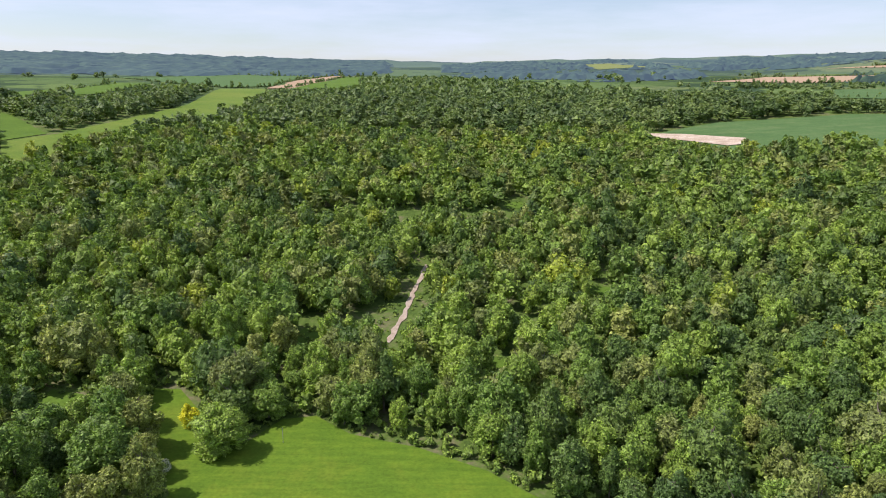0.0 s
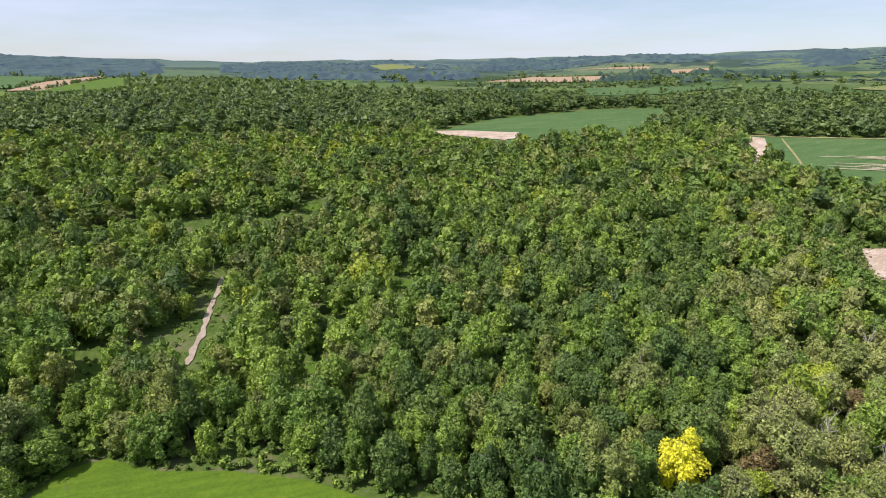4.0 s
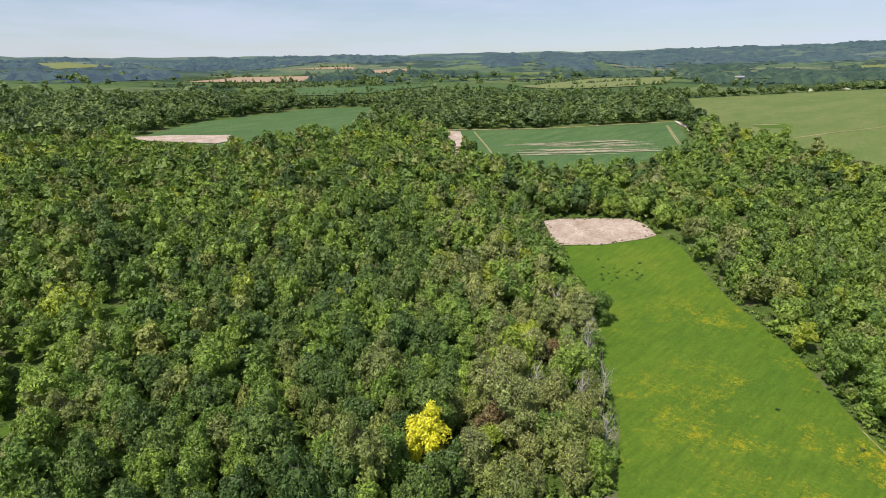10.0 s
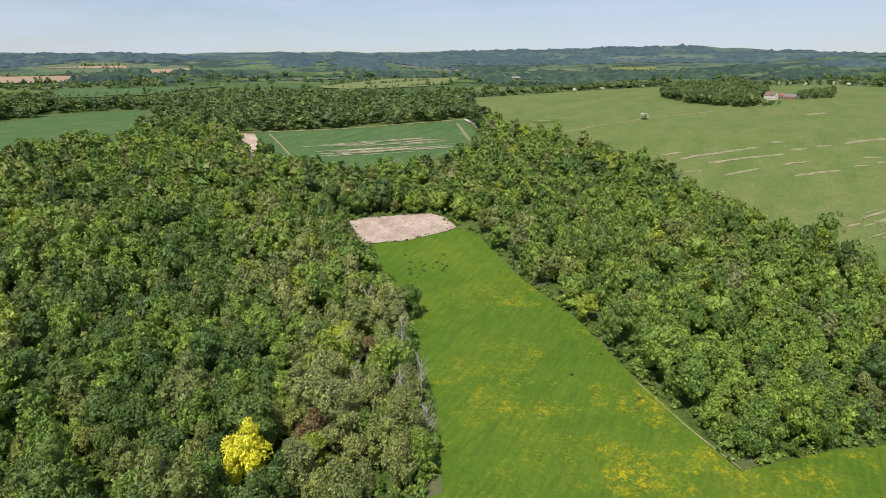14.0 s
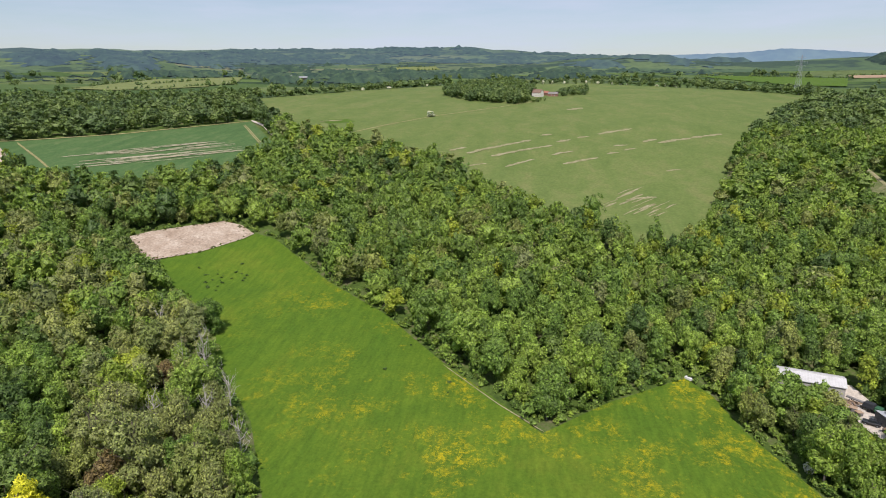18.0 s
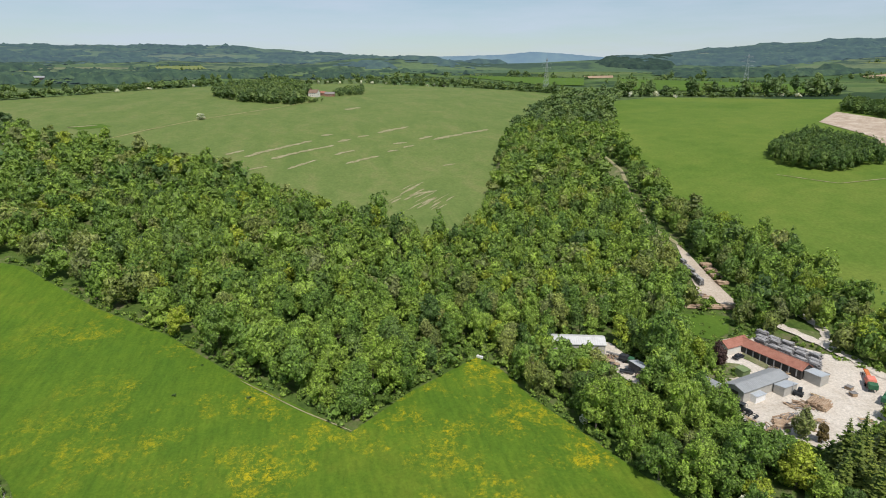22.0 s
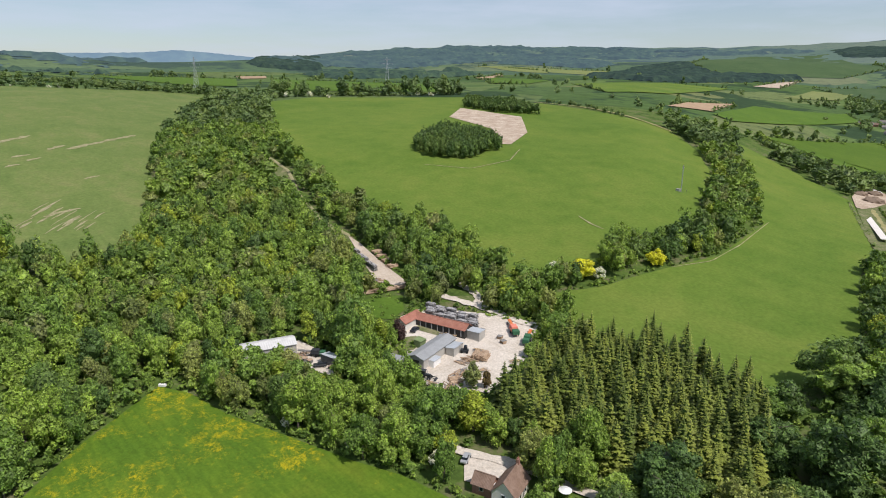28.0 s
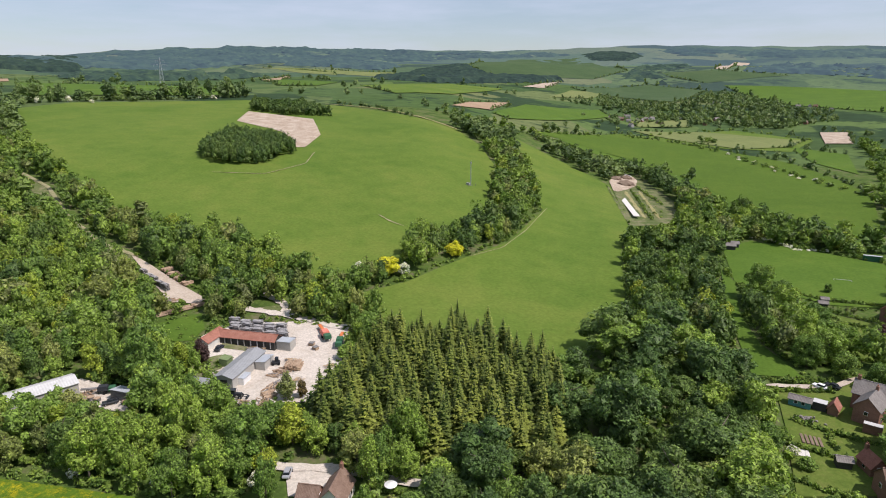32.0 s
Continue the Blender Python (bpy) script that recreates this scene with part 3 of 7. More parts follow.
# ---- trees ----
def octa(r, c):
    v = np.array([(1, 0, 0), (-1, 0, 0), (0, 1, 0), (0, -1, 0), (0, 0, 1), (0, 0, -1)], float) * r
    return v + c, np.array([(0, 2, 4), (2, 1, 4), (1, 3, 4), (3, 0, 4), (2, 0, 5), (1, 2, 5), (3, 1, 5), (0, 3, 5)])


def ball(r, c, rng):
    """A lump of twigs and leaves: twenty faces, unevenly swollen."""
    p = (1 + 5 ** 0.5) / 2
    v = np.array([(-1, p, 0), (1, p, 0), (-1, -p, 0), (1, -p, 0), (0, -1, p), (0, 1, p), (0, -1, -p), (0, 1, -p), (p, 0, -1), (p, 0, 1), (-p, 0, -1), (-p, 0, 1)], float)
    v = v / np.linalg.norm(v[0]) * r * rng.uniform(0.86, 1.12, (12, 1))
    f = np.array([(0, 11, 5), (0, 5, 1), (0, 1, 7), (0, 7, 10), (0, 10, 11), (1, 5, 9), (5, 11, 4), (11, 10, 2), (10, 7, 6), (7, 1, 8), (3, 9, 4), (3, 4, 2), (3, 2, 6), (3, 6, 8), (3, 8, 9), (4, 9, 5), (2, 4, 11), (6, 2, 10), (8, 6, 7), (9, 8, 1)])
    return v + c, f


def cards(rng, pos, nor, size, long=1.35):
    """Small pointed leaf sprays: one three-cornered spray for each place, facing its normal."""
    n = len(pos)
    nor = nor / np.linalg.norm(nor, axis=1)[:, None]
    a = np.cross(nor, rng.normal(size=(n, 3)))
    a /= np.linalg.norm(a, axis=1)[:, None]
    b = np.cross(nor, a)
    s = size[:, None] if np.ndim(size) else size
    k = rng.uniform(-0.35, 0.35, (n, 1))
    v = np.stack([pos - a * s * 0.55 * long - nor * s * 0.1, pos + a * s * 0.45 * long + b * s * k, pos + b * s * 0.8 - a * s * k], 1).reshape(-1, 3)
    return v, np.arange(3 * n).reshape(-1, 3)


def crown(rng, height, radius, lobes, leaves, size, base=0.28, loose=0.0, lump=(0.36, 0.52), tufts=5, cores=99, tip=0.0, fine=False):
    """A broadleaf crown: boughs round an uneven ellipsoid, each a cluster of leafy tufts lying like shelves, over solid
    inner lumps.
    """
    mid, half = height * (1 + base) / 2, height * (1 - base) / 2
    cs, rs = [], []
    for k in range(lobes):
        th, u = k * 2.4 + rng.uniform(-0.5, 0.5), rng.uniform(-0.92, 0.98)
        w = (1 - u * u) ** 0.4 * (0.9 if u > 0 else 1.0) * (1 - tip * max(u, 0))
        rr = radius * rng.uniform(*lump)
        reach = (radius - rr) * rng.uniform(0.70, 1.18)
        cs.append((math.cos(th) * w * reach, math.sin(th) * w * reach, mid + u * (half - rr * 0.7)))
        rs.append(rr)
    cs.append((0, 0, mid + half * 0.1)), rs.append(radius * 0.72)
    cs, rs = np.array(cs), np.array(rs)
    # tufts sit on the outer and upper side of their bough
    own = np.repeat(np.arange(len(rs)), tufts)
    d = rng.normal(size=(len(own), 3))
    d[:, 2] = d[:, 2] * 0.9 + 0.32
    out = cs[own] - (0, 0, mid)
    d += 0.7 * out / (np.linalg.norm(out, axis=1)[:, None] + 0.2 * radius)
    d /= np.linalg.norm(d, axis=1)[:, None]
    tc, tr = cs[own] + d * (rs[own] * rng.uniform(0.60, 0.92, len(own)))[:, None], rs[own] * rng.uniform(0.24, 0.48, len(own))
    pick = rng.choice(len(tr), int(leaves * 2.2), p=tr ** 2 / (tr ** 2).sum())
    e = rng.normal(size=(len(pick), 3))
    e[:, 2] = e[:, 2] * 0.85 + 0.38
    e /= np.linalg.norm(e, axis=1)[:, None]
    pos = tc[pick] + e * (1, 1, 0.85) * (tr[pick] * rng.uniform(0.72 - loose, 1.12 + loose, len(pick)))[:, None]
    near = np.linalg.norm(pos[:, None, :] - cs[None], axis=2) / rs[None]
    keep = np.where(near.min(1) > 0.70)[0][:leaves]
    v, f = cards(rng, pos[keep], e[keep] + (0, 0, 0.25) + rng.normal(size=(len(keep), 3)) * 0.45, size * rng.uniform(0.55, 1.4, len(keep)))
    home = np.repeat(pick[keep], 3)
    lean = v - tc[home]
    lean = lean / (np.linalg.norm(lean, axis=1)[:, None] + 1e-9) + 0.5 * d[home]
    cv, cf, cn, count = [], [], [], len(v)
    for k in np.argsort(-rs)[:cores]:
        a, b = ball(rs[k] * 0.80, cs[k], rng) if fine else octa(rs[k] * 0.90, cs[k])
        cf.append(b + count), cv.append(a), cn.append((a - cs[k]) / rs[k])
        count += len(a)
    lean = np.concatenate([lean, *cn])
    return np.concatenate([v, *cv]), f, np.concatenate(cf), lean / (np.linalg.norm(lean, axis=1)[:, None] + 1e-9)


def tube(path, r0, r1, sides=5):
    """A tapered limb along a path of points."""
    path = np.asarray(path, float)
    v, f = [], []
    for k, p in enumerate(path):
        t = path[min(k + 1, len(path) - 1)] - path[max(k - 1, 0)]
        t /= np.linalg.norm(t)
        a = np.cross(t, (0.3, 0.9, 0.2))
        a /= np.linalg.norm(a)
        b = np.cross(t, a)
        r = r0 + (r1 - r0) * k / (len(path) - 1)
        for s in range(sides):
            v.append(p + r * (math.cos(2 * math.pi * s / sides) * a + math.sin(2 * math.pi * s / sides) * b))
    for k in range(len(path) - 1):
        for s in range(sides):
            f.append((k * sides + s, k * sides + (s + 1) % sides, (k + 1) * sides + (s + 1) % sides, (k + 1) * sides + s))
    return np.array(v), np.array(f)


def limbs(rng, height, radius, n, base=0.22, thick=0.22, twigs=0):
    """Trunk and limbs of one tree."""
    lean = rng.normal(size=2) * height * 0.03
    vs, fs, count = [], [], 0

    def add(path, r0, r1, sides=5):
        nonlocal count
        v, f = tube(path, r0, r1, sides)
        vs.append(v), fs.append(f + count)
        count += len(v)

    top = np.array((lean[0], lean[1], height * 0.82))
    add([(0, 0, -0.6), top * 0.35, top * 0.7, top], thick, thick * 0.25, 7)
    for k in range(n):
        th = k * 2.4 + rng.uniform(-0.4, 0.4)
        u = base + (0.75 - base) * k / max(n - 1, 1)
        o = top * u / 0.82
        out = np.array((math.cos(th), math.sin(th), 0)) * radius * rng.uniform(0.55, 0.9) * (1.1 - u * 0.6)
        e = o + out + (0, 0, height * rng.uniform(0.10, 0.24))
        add([o, o + out * 0.45 + (0, 0, height * 0.05), e], thick * 0.42, thick * 0.08, 4)
        for j in range(twigs):
            q = o + (e - o) * rng.uniform(0.35, 0.95)
            w = rng.normal(size=3) * radius * 0.3 + (0, 0, radius * 0.32)
            add([q, q + w * 0.5, q + w], thick * 0.13, thick * 0.03, 3)
    return np.concatenate(vs), np.concatenate(fs)


def conifer(rng, height, radius, tiers, boughs):
    """A spruce: whorls of long drooping boughs, each a folded blade of needles, round a straight stem."""
    vs, fs, lean, n = [], [], [], 0
    for k in range(tiers):
        u = (k + rng.uniform(0.2, 0.8)) / tiers
        z, r = height * (0.08 + 0.92 * u), radius * (1 - u) ** 0.95 + 0.04
        m = max(4, int(boughs * (1 - u * 0.6)))
        for th in rng.uniform(0, 6.28) + np.arange(m) * 6.283 / m + rng.uniform(-0.3, 0.3, m):
            q, o = r * rng.uniform(0.65, 1.2), np.array((math.cos(th), math.sin(th), 0))
            s, w = np.array((-o[1], o[0], 0)), r * rng.uniform(0.18, 0.30) + 0.05
            rise = rng.uniform(-0.05, 0.2) * r * (0.3 + u)
            at = np.array((0, 0, z + rng.uniform(-0.12, 0.12) * height / tiers * 3))
            root, mid, end = at + o * q * 0.12, at + o * q * 0.62 + (0, 0, rise), at + o * q + (0, 0, rise - 0.16 * q)
            a, b = mid + s * w - (0, 0, 0.5 * w), mid - s * w - (0, 0, 0.5 * w)
            vs += [root, a, mid, b, end]
            fs += [(n, n + 2, n + 1), (n, n + 3, n + 2), (n + 1, n + 2, n + 4), (n + 2, n + 3, n + 4)]
            lean += [o * 0.6 + (0, 0, 0.8), o * 0.4 + s * 0.7 + (0, 0, 0.5), o * 0.5 + (0, 0, 0.9), o * 0.4 - s * 0.7 + (0, 0, 0.5), o + (0, 0, 0.3)]
            n += 5
    # solid dark cone: the shade between the boughs put into its colour
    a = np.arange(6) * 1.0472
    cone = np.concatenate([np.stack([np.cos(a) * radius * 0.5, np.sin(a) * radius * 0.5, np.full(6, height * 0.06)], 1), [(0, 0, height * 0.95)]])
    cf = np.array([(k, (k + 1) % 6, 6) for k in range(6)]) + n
    lean = np.concatenate([np.array(lean), cone - (0, 0, height * 0.3)])
    return np.concatenate([np.array(vs), cone]), np.array(fs), cf, lean / np.linalg.norm(lean, axis=1)[:, None]


def inside(px, py, poly):
    hit = np.zeros(len(px), bool)
    q = np.asarray(poly, float)
    for (x0, y0), (x1, y1) in zip(q, np.roll(q, -1, 0)):
        c = (y0 > py) != (y1 > py)
        hit ^= c & (px < (x1 - x0) * (py - y0) / (y1 - y0 + 1e-12) + x0)
    return hit


def rim(px, py, poly):
    """Distance to the outline."""
    best = np.full(len(px), 1e9)
    q = np.asarray(poly, float)
    for a, b in zip(q, np.roll(q, -1, 0)):
        ab = b - a
        t = np.clip(((px - a[0]) * ab[0] + (py - a[1]) * ab[1]) / (ab @ ab + 1e-9), 0, 1)
        best = np.minimum(best, np.hypot(px - a[0] - t * ab[0], py - a[1] - t * ab[1]))
    return best


LIMIT_AZ = (-200, -190, -184, -176, -172, -165, -158, -150, -140, -112, -105, -100, -72, -66, -45, -30, -15, -4, 0, 20, 40, 66, 90)
LIMIT_D = (300, 300, 400, 425, 560, 600, 600, 600, 610, 730, 800, 640, 660, 800, 780, 780, 800, 1000, 1250, 950, 640, 560, 560)
OPEN = [PLOTS[k] for k, *_ in FIELDS]
SEEN = [(PLOTS[k], 0.3) for k in ("yard", "barn_yard", "house_plot", "track", "quarry", "meadow", "chalk_patch", "garden", "sports_field", "lane_patch", "grass_wedge")]
CLEARINGS = (((-22.5, 189), (-15, 189), (-9.5, 222), (-4.5, 262), (-12, 268), (-17.5, 225)), ((34, 330), (44, 330), (44, 341), (34, 340)), ((-52, 193), (-43, 190), (-40, 199), (-49, 203)), ((-113, 152), (-104, 150), (-102, 158), (-112, 160)), ((14, 176), (22, 175), (23, 182), (15, 183)), ((58, 232), (66, 230), (68, 238), (60, 240)), ((189.5, -127.7), (187.2, -135.4), (182.8, -142.8), (172.3, -135.2), (169.1, -127.1), (175.0, -122.3)))
CORN_CHALK = ((161, 498), (188, 490), (226, 466), (213, 446), (203, 444), (164, 482))
OPEN += list(CLEARINGS) + [CORN_CHALK] + [q for _, q in FAR_PLOTS]
SEEN += [(q, 0.3) for q in CLEARINGS] + [(CORN_CHALK, 0.5)] + [(q, 0.5) for _, q in FAR_PLOTS] + [(((812, 6), (788, 8), (790, -24), (812, -30)), 0.5)]
SEEN += [(((179.5, -76), (176, -90), (169, -88), (172.5, -75)), 5.0), (((83, -97), (74, -95), (72, -84), (82, -82)), 1.5), (((-22, -196), (-36, -196), (-34, -178), (-22, -180)), 1.0),
         (((-20, -164), (-36, -160), (-36, -142), (-22, -146)), 1.0), (((70, -97), (66, -97), (66, -100), (70, -100)), 0.5), (((-2, -190), (-22, -199), (-24, -206), (-4, -196)), 0.5)]


def fits(x, y, h):
    """Tree heights kept low where the land behind them lies open to the eye."""
    az, d, g = np.arctan2(-x, y), np.hypot(x, y), ground(x, y)
    cap = np.full(len(x), 99.0)
    ux, uy = -np.sin(az), np.cos(az)
    for poly, up in SEEN:
        q = np.asarray(poly, float)
        near = np.full(len(x), np.inf)
        for a, b in zip(q, np.roll(q, -1, 0)):
            ex, ey = b - a
            den = ux * ey - uy * ex
            den = np.where(np.abs(den) < 1e-9, 1e-9, den)
            s, t = (a[0] * ey - a[1] * ex) / den, (a[0] * uy - a[1] * ux) / den
            ok = (t >= 0) & (t <= 1) & (s > d + 1.0)
            near = np.where(ok & (s < near), s, near)
        hit = np.isfinite(near)
        nd = np.where(hit, near, d + 1)
        top = H - d * (H - ground(ux * nd, uy * nd) - up) / nd
        cap = np.where(hit, np.minimum(cap, top - g), cap)
    return np.minimum(h, cap)



def scatter(rng, d0, d1, step, keep=1.0, az0=-196, az1=62, hug=0.5):
    """Jittered places of the woods between two distances: all that is not open land."""
    n = int(d1 / step) + 1
    i, j = np.meshgrid(np.arange(-n, n + 1), np.arange(-n, n + 1))
    x = (i.ravel() + 0.5 * (j.ravel() % 2)) * step + rng.uniform(-0.36, 0.36, i.size) * step
    y = j.ravel() * step * 0.9 + rng.uniform(-0.36, 0.36, i.size) * step
    d, az = np.hypot(x, y), bearing(x, y)
    ok = (d >= d0) & (d < d1) & (az > az0) & (az < az1) & (d < np.interp(az, LIMIT_AZ, LIMIT_D)) & (rng.uniform(size=i.size) < keep)
    x, y = x[ok], y[ok]
    r = step * rng.uniform(0.50, 0.80, len(x))
    ok = np.ones(len(x), bool)
    for poly in OPEN:
        ok &= ~inside(x, y, poly) & (rim(x, y, poly) > r * hug)
    return x[ok], y[ok], r[ok]


def rounded(kind, tall=2.3, loose=0.09):
    """Normals that follow the crown's and the tufts' rounded form, loosened by each spray's own tilt."""
    v, f4, f3, lean = kind
    p = v * (1, 1, tall)
    out = p - (0, 0, 0.42 * tall)
    out /= np.linalg.norm(out, axis=1)[:, None] + 1e-9
    own = out.copy()
    a, b, c = p[f4[:, 0]], p[f4[:, 1]], p[f4[:, 2]]
    n = np.cross(b - a, c - a)
    n /= np.linalg.norm(n, axis=1)[:, None] + 1e-9
    for k in range(3):
        own[f4[:, k]] = n
    m = out * 0.50 + lean * (0.50 - loose) + own * loose
    return m / (np.linalg.norm(m, axis=1)[:, None] + 1e-9)


ROUND = {}


def join_trees(name, kinds, x, y, r, h, rng, mats, label, sink=0.3, hedge_row=False):
    """Many trees as one mesh: each is a turned, scaled copy of one of the kinds."""
    if not hedge_row:
        low = fits(x, y, h)
        ok = low > 0.6
        x, y, r, h = x[ok], y[ok], np.minimum(r, np.maximum(low * 0.55, 0.4))[ok], low[ok]
    vs, q4, q3, tints, ns, n = [], [], [], [], [], 0
    z = ground(x, y) - sink
    pick, turn, tone = rng.integers(0, len(kinds), len(x)), rng.uniform(0, 6.283, len(x)), rng.uniform(0, 1, len(x))
    for k in range(len(x)):
        v, f4, f3, _ = kinds[pick[k]]
        if id(v) not in ROUND:
            ROUND[id(v)] = rounded(kinds[pick[k]])
        m, ct, st = ROUND[id(v)], math.cos(turn[k]), math.sin(turn[k])
        ns.append(np.stack([m[:, 0] * ct - m[:, 1] * st, m[:, 0] * st + m[:, 1] * ct, m[:, 2]], 1))
        c, s = math.cos(turn[k]) * r[k], math.sin(turn[k]) * r[k]
        vs.append(np.stack([v[:, 0] * c - v[:, 1] * s + x[k], v[:, 0] * s + v[:, 1] * c + y[k], v[:, 2] * h[k] + z[k]], 1))
        q4.append(f4 + n), q3.append(f3 + n), tints.append(np.full(len(v), tone[k]))
        n += len(v)
    f4, f3 = np.concatenate(q4), np.concatenate(q3)
    me = mesh_of(name, np.concatenate(vs), [f4, f3], mats, np.r_[np.zeros(len(f4), int), np.ones(len(f3), int)], np.concatenate(tints), normals=np.concatenate(ns))
    return tagged(new(name, me), label, "trees", kind="stuff")


rng = np.random.default_rng(7)


def unit(kind, tall):
    v, f4, f3, lean = kind
    return v / (1, 1, tall), f4, f3, lean


# unit trees: one metre tall, one metre in crown radius
HERO = [unit(crown(rng, 2.4, 1.0, int(rng.integers(18, 28)), 1900, 0.100, 0.05, lump=(0.22, 0.42), tufts=15, tip=0.35 * (k % 3), fine=True), 2.4) for k in range(9)]
DENSE = [unit(crown(rng, 2.0, 1.0, 30, 3600, 0.075, 0.02, lump=(0.26, 0.40), tufts=12, fine=True), 2.0) for _ in range(2)]
MEDIUM = [unit(crown(rng, 2.5, 1.0, 14, 460, 0.160, 0.05, lump=(0.27, 0.46), tufts=9, tip=0.3 * (k % 3), fine=True), 2.5) for k in range(8)]
LIGHTER = [unit(crown(rng, 2.4, 1.0, 9, 190, 0.200, 0.04, tufts=7, cores=6, tip=0.3 * (k % 3), fine=True), 2.4) for k in range(7)]
COARSE = [unit(crown(rng, 2.2, 1.0, 6, 118, 0.31, 0.02, tufts=5, cores=4), 2.2) for _ in range(6)]
SPECK = [unit(crown(rng, 1.8, 1.0, 3, 42, 0.48, 0.0, tufts=3, cores=3), 1.8) for _ in range(5)]
TINY = [unit(crown(rng, 1.6, 1.0, 2, 18, 0.64, 0.0, tufts=2, cores=2), 1.6) for _ in range(5)]
ZONES = {
    "pale_zone": ((252.3, 259.6), (230.5, 199.8), (203.7, 146.6), (196, 114.4), (159, 86.5), (99.3, 49.6), (79.8, 78.6), (123.4, 109.6), (176.1, 178.2)),
    "spruces": ((104.3, -112.6), (111.9, -134.6), (110.8, -153.8), (88.6, -175.4), (61.5, -168.6), (50.3, -162.4), (37.5, -124.5), (54.4, -120.3), (81.2, -109.1), (95.6, -105)),
    "hill_copse": ((354, -288), (324, -284), (306, -302), (305, -329), (318, -342), (361, -359), (384, -341), (366, -304)),
    "top_copse": ((491, -468), (441, -463), (396, -481), (402, -488), (460, -518), (522, -506)),
    "pasture_copse": ((809, 120), (723, 70), (693, 18), (732, -13), (766, -1), (867, 3), (1240, 54), (864, 114)),
    "pasture_copse_end": ((796, -26), (830, -67), (953, -72), (863, -31)),
}


# ---- woods ----
def part(name, me, parent, label="", material=None):
    """Links one mesh (or bmesh) under a thing or a part."""
    if isinstance(me, bmesh.types.BMesh):
        bm, me = me, bpy.data.meshes.new(name)
        bm.to_mesh(me)
        bm.free()
        me.materials.append(material)
    ob = new(name, me)
    ob.parent = parent
    return tagged(ob, label) if label else ob


def tree_thing(name, me_crown, me_trunk, label, category="tree", group="trees of the wood"):
    top = tagged(new(name), label, category, group)
    part("trunk", me_trunk, top)
    part("crown", me_crown, top)
    return top


def crown_mesh(kind, mats):
    v, f4, f3, _ = kind
    n = rounded(kind, 2.4, 0.17) * (1, 1, 2.4)
    return mesh_of("crown", v, [f4, f3], mats, np.r_[np.zeros(len(f4), int), np.ones(len(f3), int)], normals=n / np.linalg.norm(n, axis=1)[:, None])


TRUNKS = []
for k in range(3):
    v, f = limbs(rng, 2.4, 1.0, 5, 0.2, 0.075)
    TRUNKS.append(mesh_of("trunk", v / (1, 1, 2.4), [f], [BARK], smooth=True))
PALE_TRUNKS = []
for k in range(3):
    v, f = limbs(rng, 2.4, 1.0, 9, 0.2, 0.075, 4)
    PALE_TRUNKS.append(mesh_of("trunk", v / (1, 1, 2.4), [f], [BARK], smooth=True))
SORTS = {
    "green": (NEAR_LEAF["green"], "broadleaf_tree", "mid-green broadleaf tree in full summer leaf"),
    "blue": (NEAR_LEAF["blue"], "dark_broadleaf_tree", "dark cool-green broadleaf tree in full leaf"),
    "olive": (NEAR_LEAF["olive"], "oak_tree", "dull olive-green broadleaf tree in the wood"),
    "pale": (NEAR_LEAF["pale"], "ash_tree", "pale thin-leaved ash tree in the wood"),
    "lime": (NEAR_LEAF["lime"], "maple_tree", "bright lime-green maple tree in the wood"),
    "round": (NEAR_LEAF["green"], "field_maple", "dense rounded broadleaf tree at a field's edge"),
    "gold": (LEAF_GOLD, "golden_tree", "golden-yellow leaved tree among green ones"),
    "rust": (LEAF_RUST, "rusty_tree", "small tree with rusty brown leaves"),
    "red": (LEAF_RED, "copper_tree", "dark copper-leaved tree beside the yard"),
    "white": (BLOSSOM, "hawthorn", "hawthorn bush covered in white blossom"),
}
MASTERS = {}
for key, (leaf, name, label) in SORTS.items():
    for k, kind in enumerate(HERO if key == "green" else DENSE if key == "round" else HERO[:3]):
        MASTERS.setdefault(key, []).append((crown_mesh(kind, [leaf, leaf if key != "white" else MID_LEAF["green"]]), name, label))
FIRST = {}


def plant(key, x, y, r, h, label="", turn=None, k=None):
    """One tree as a thing of its own, standing on the slope."""
    options = MASTERS[key]
    i = int(rng.integers(0, len(options))) if k is None else k % len(options)
    m = pose(x, y, float(ground(x, y)) - 0.15, 0, 0, rng.uniform(0, 360) if turn is None else turn) @ Matrix.Diagonal((r, r, h, 1))
    if (key, i) not in FIRST:
        me, name, text = options[i]
        FIRST[key, i] = tree_thing(name, me, (PALE_TRUNKS if key == "pale" else TRUNKS)[i % 3], text)
        FIRST[key, i].matrix_basis = m
        ob = FIRST[key, i]
    else:
        ob = copy_thing(FIRST[key, i], pose(0, 0, 0))
        ob.matrix_basis = m
    if label:
        ob["label"] = label
    return ob


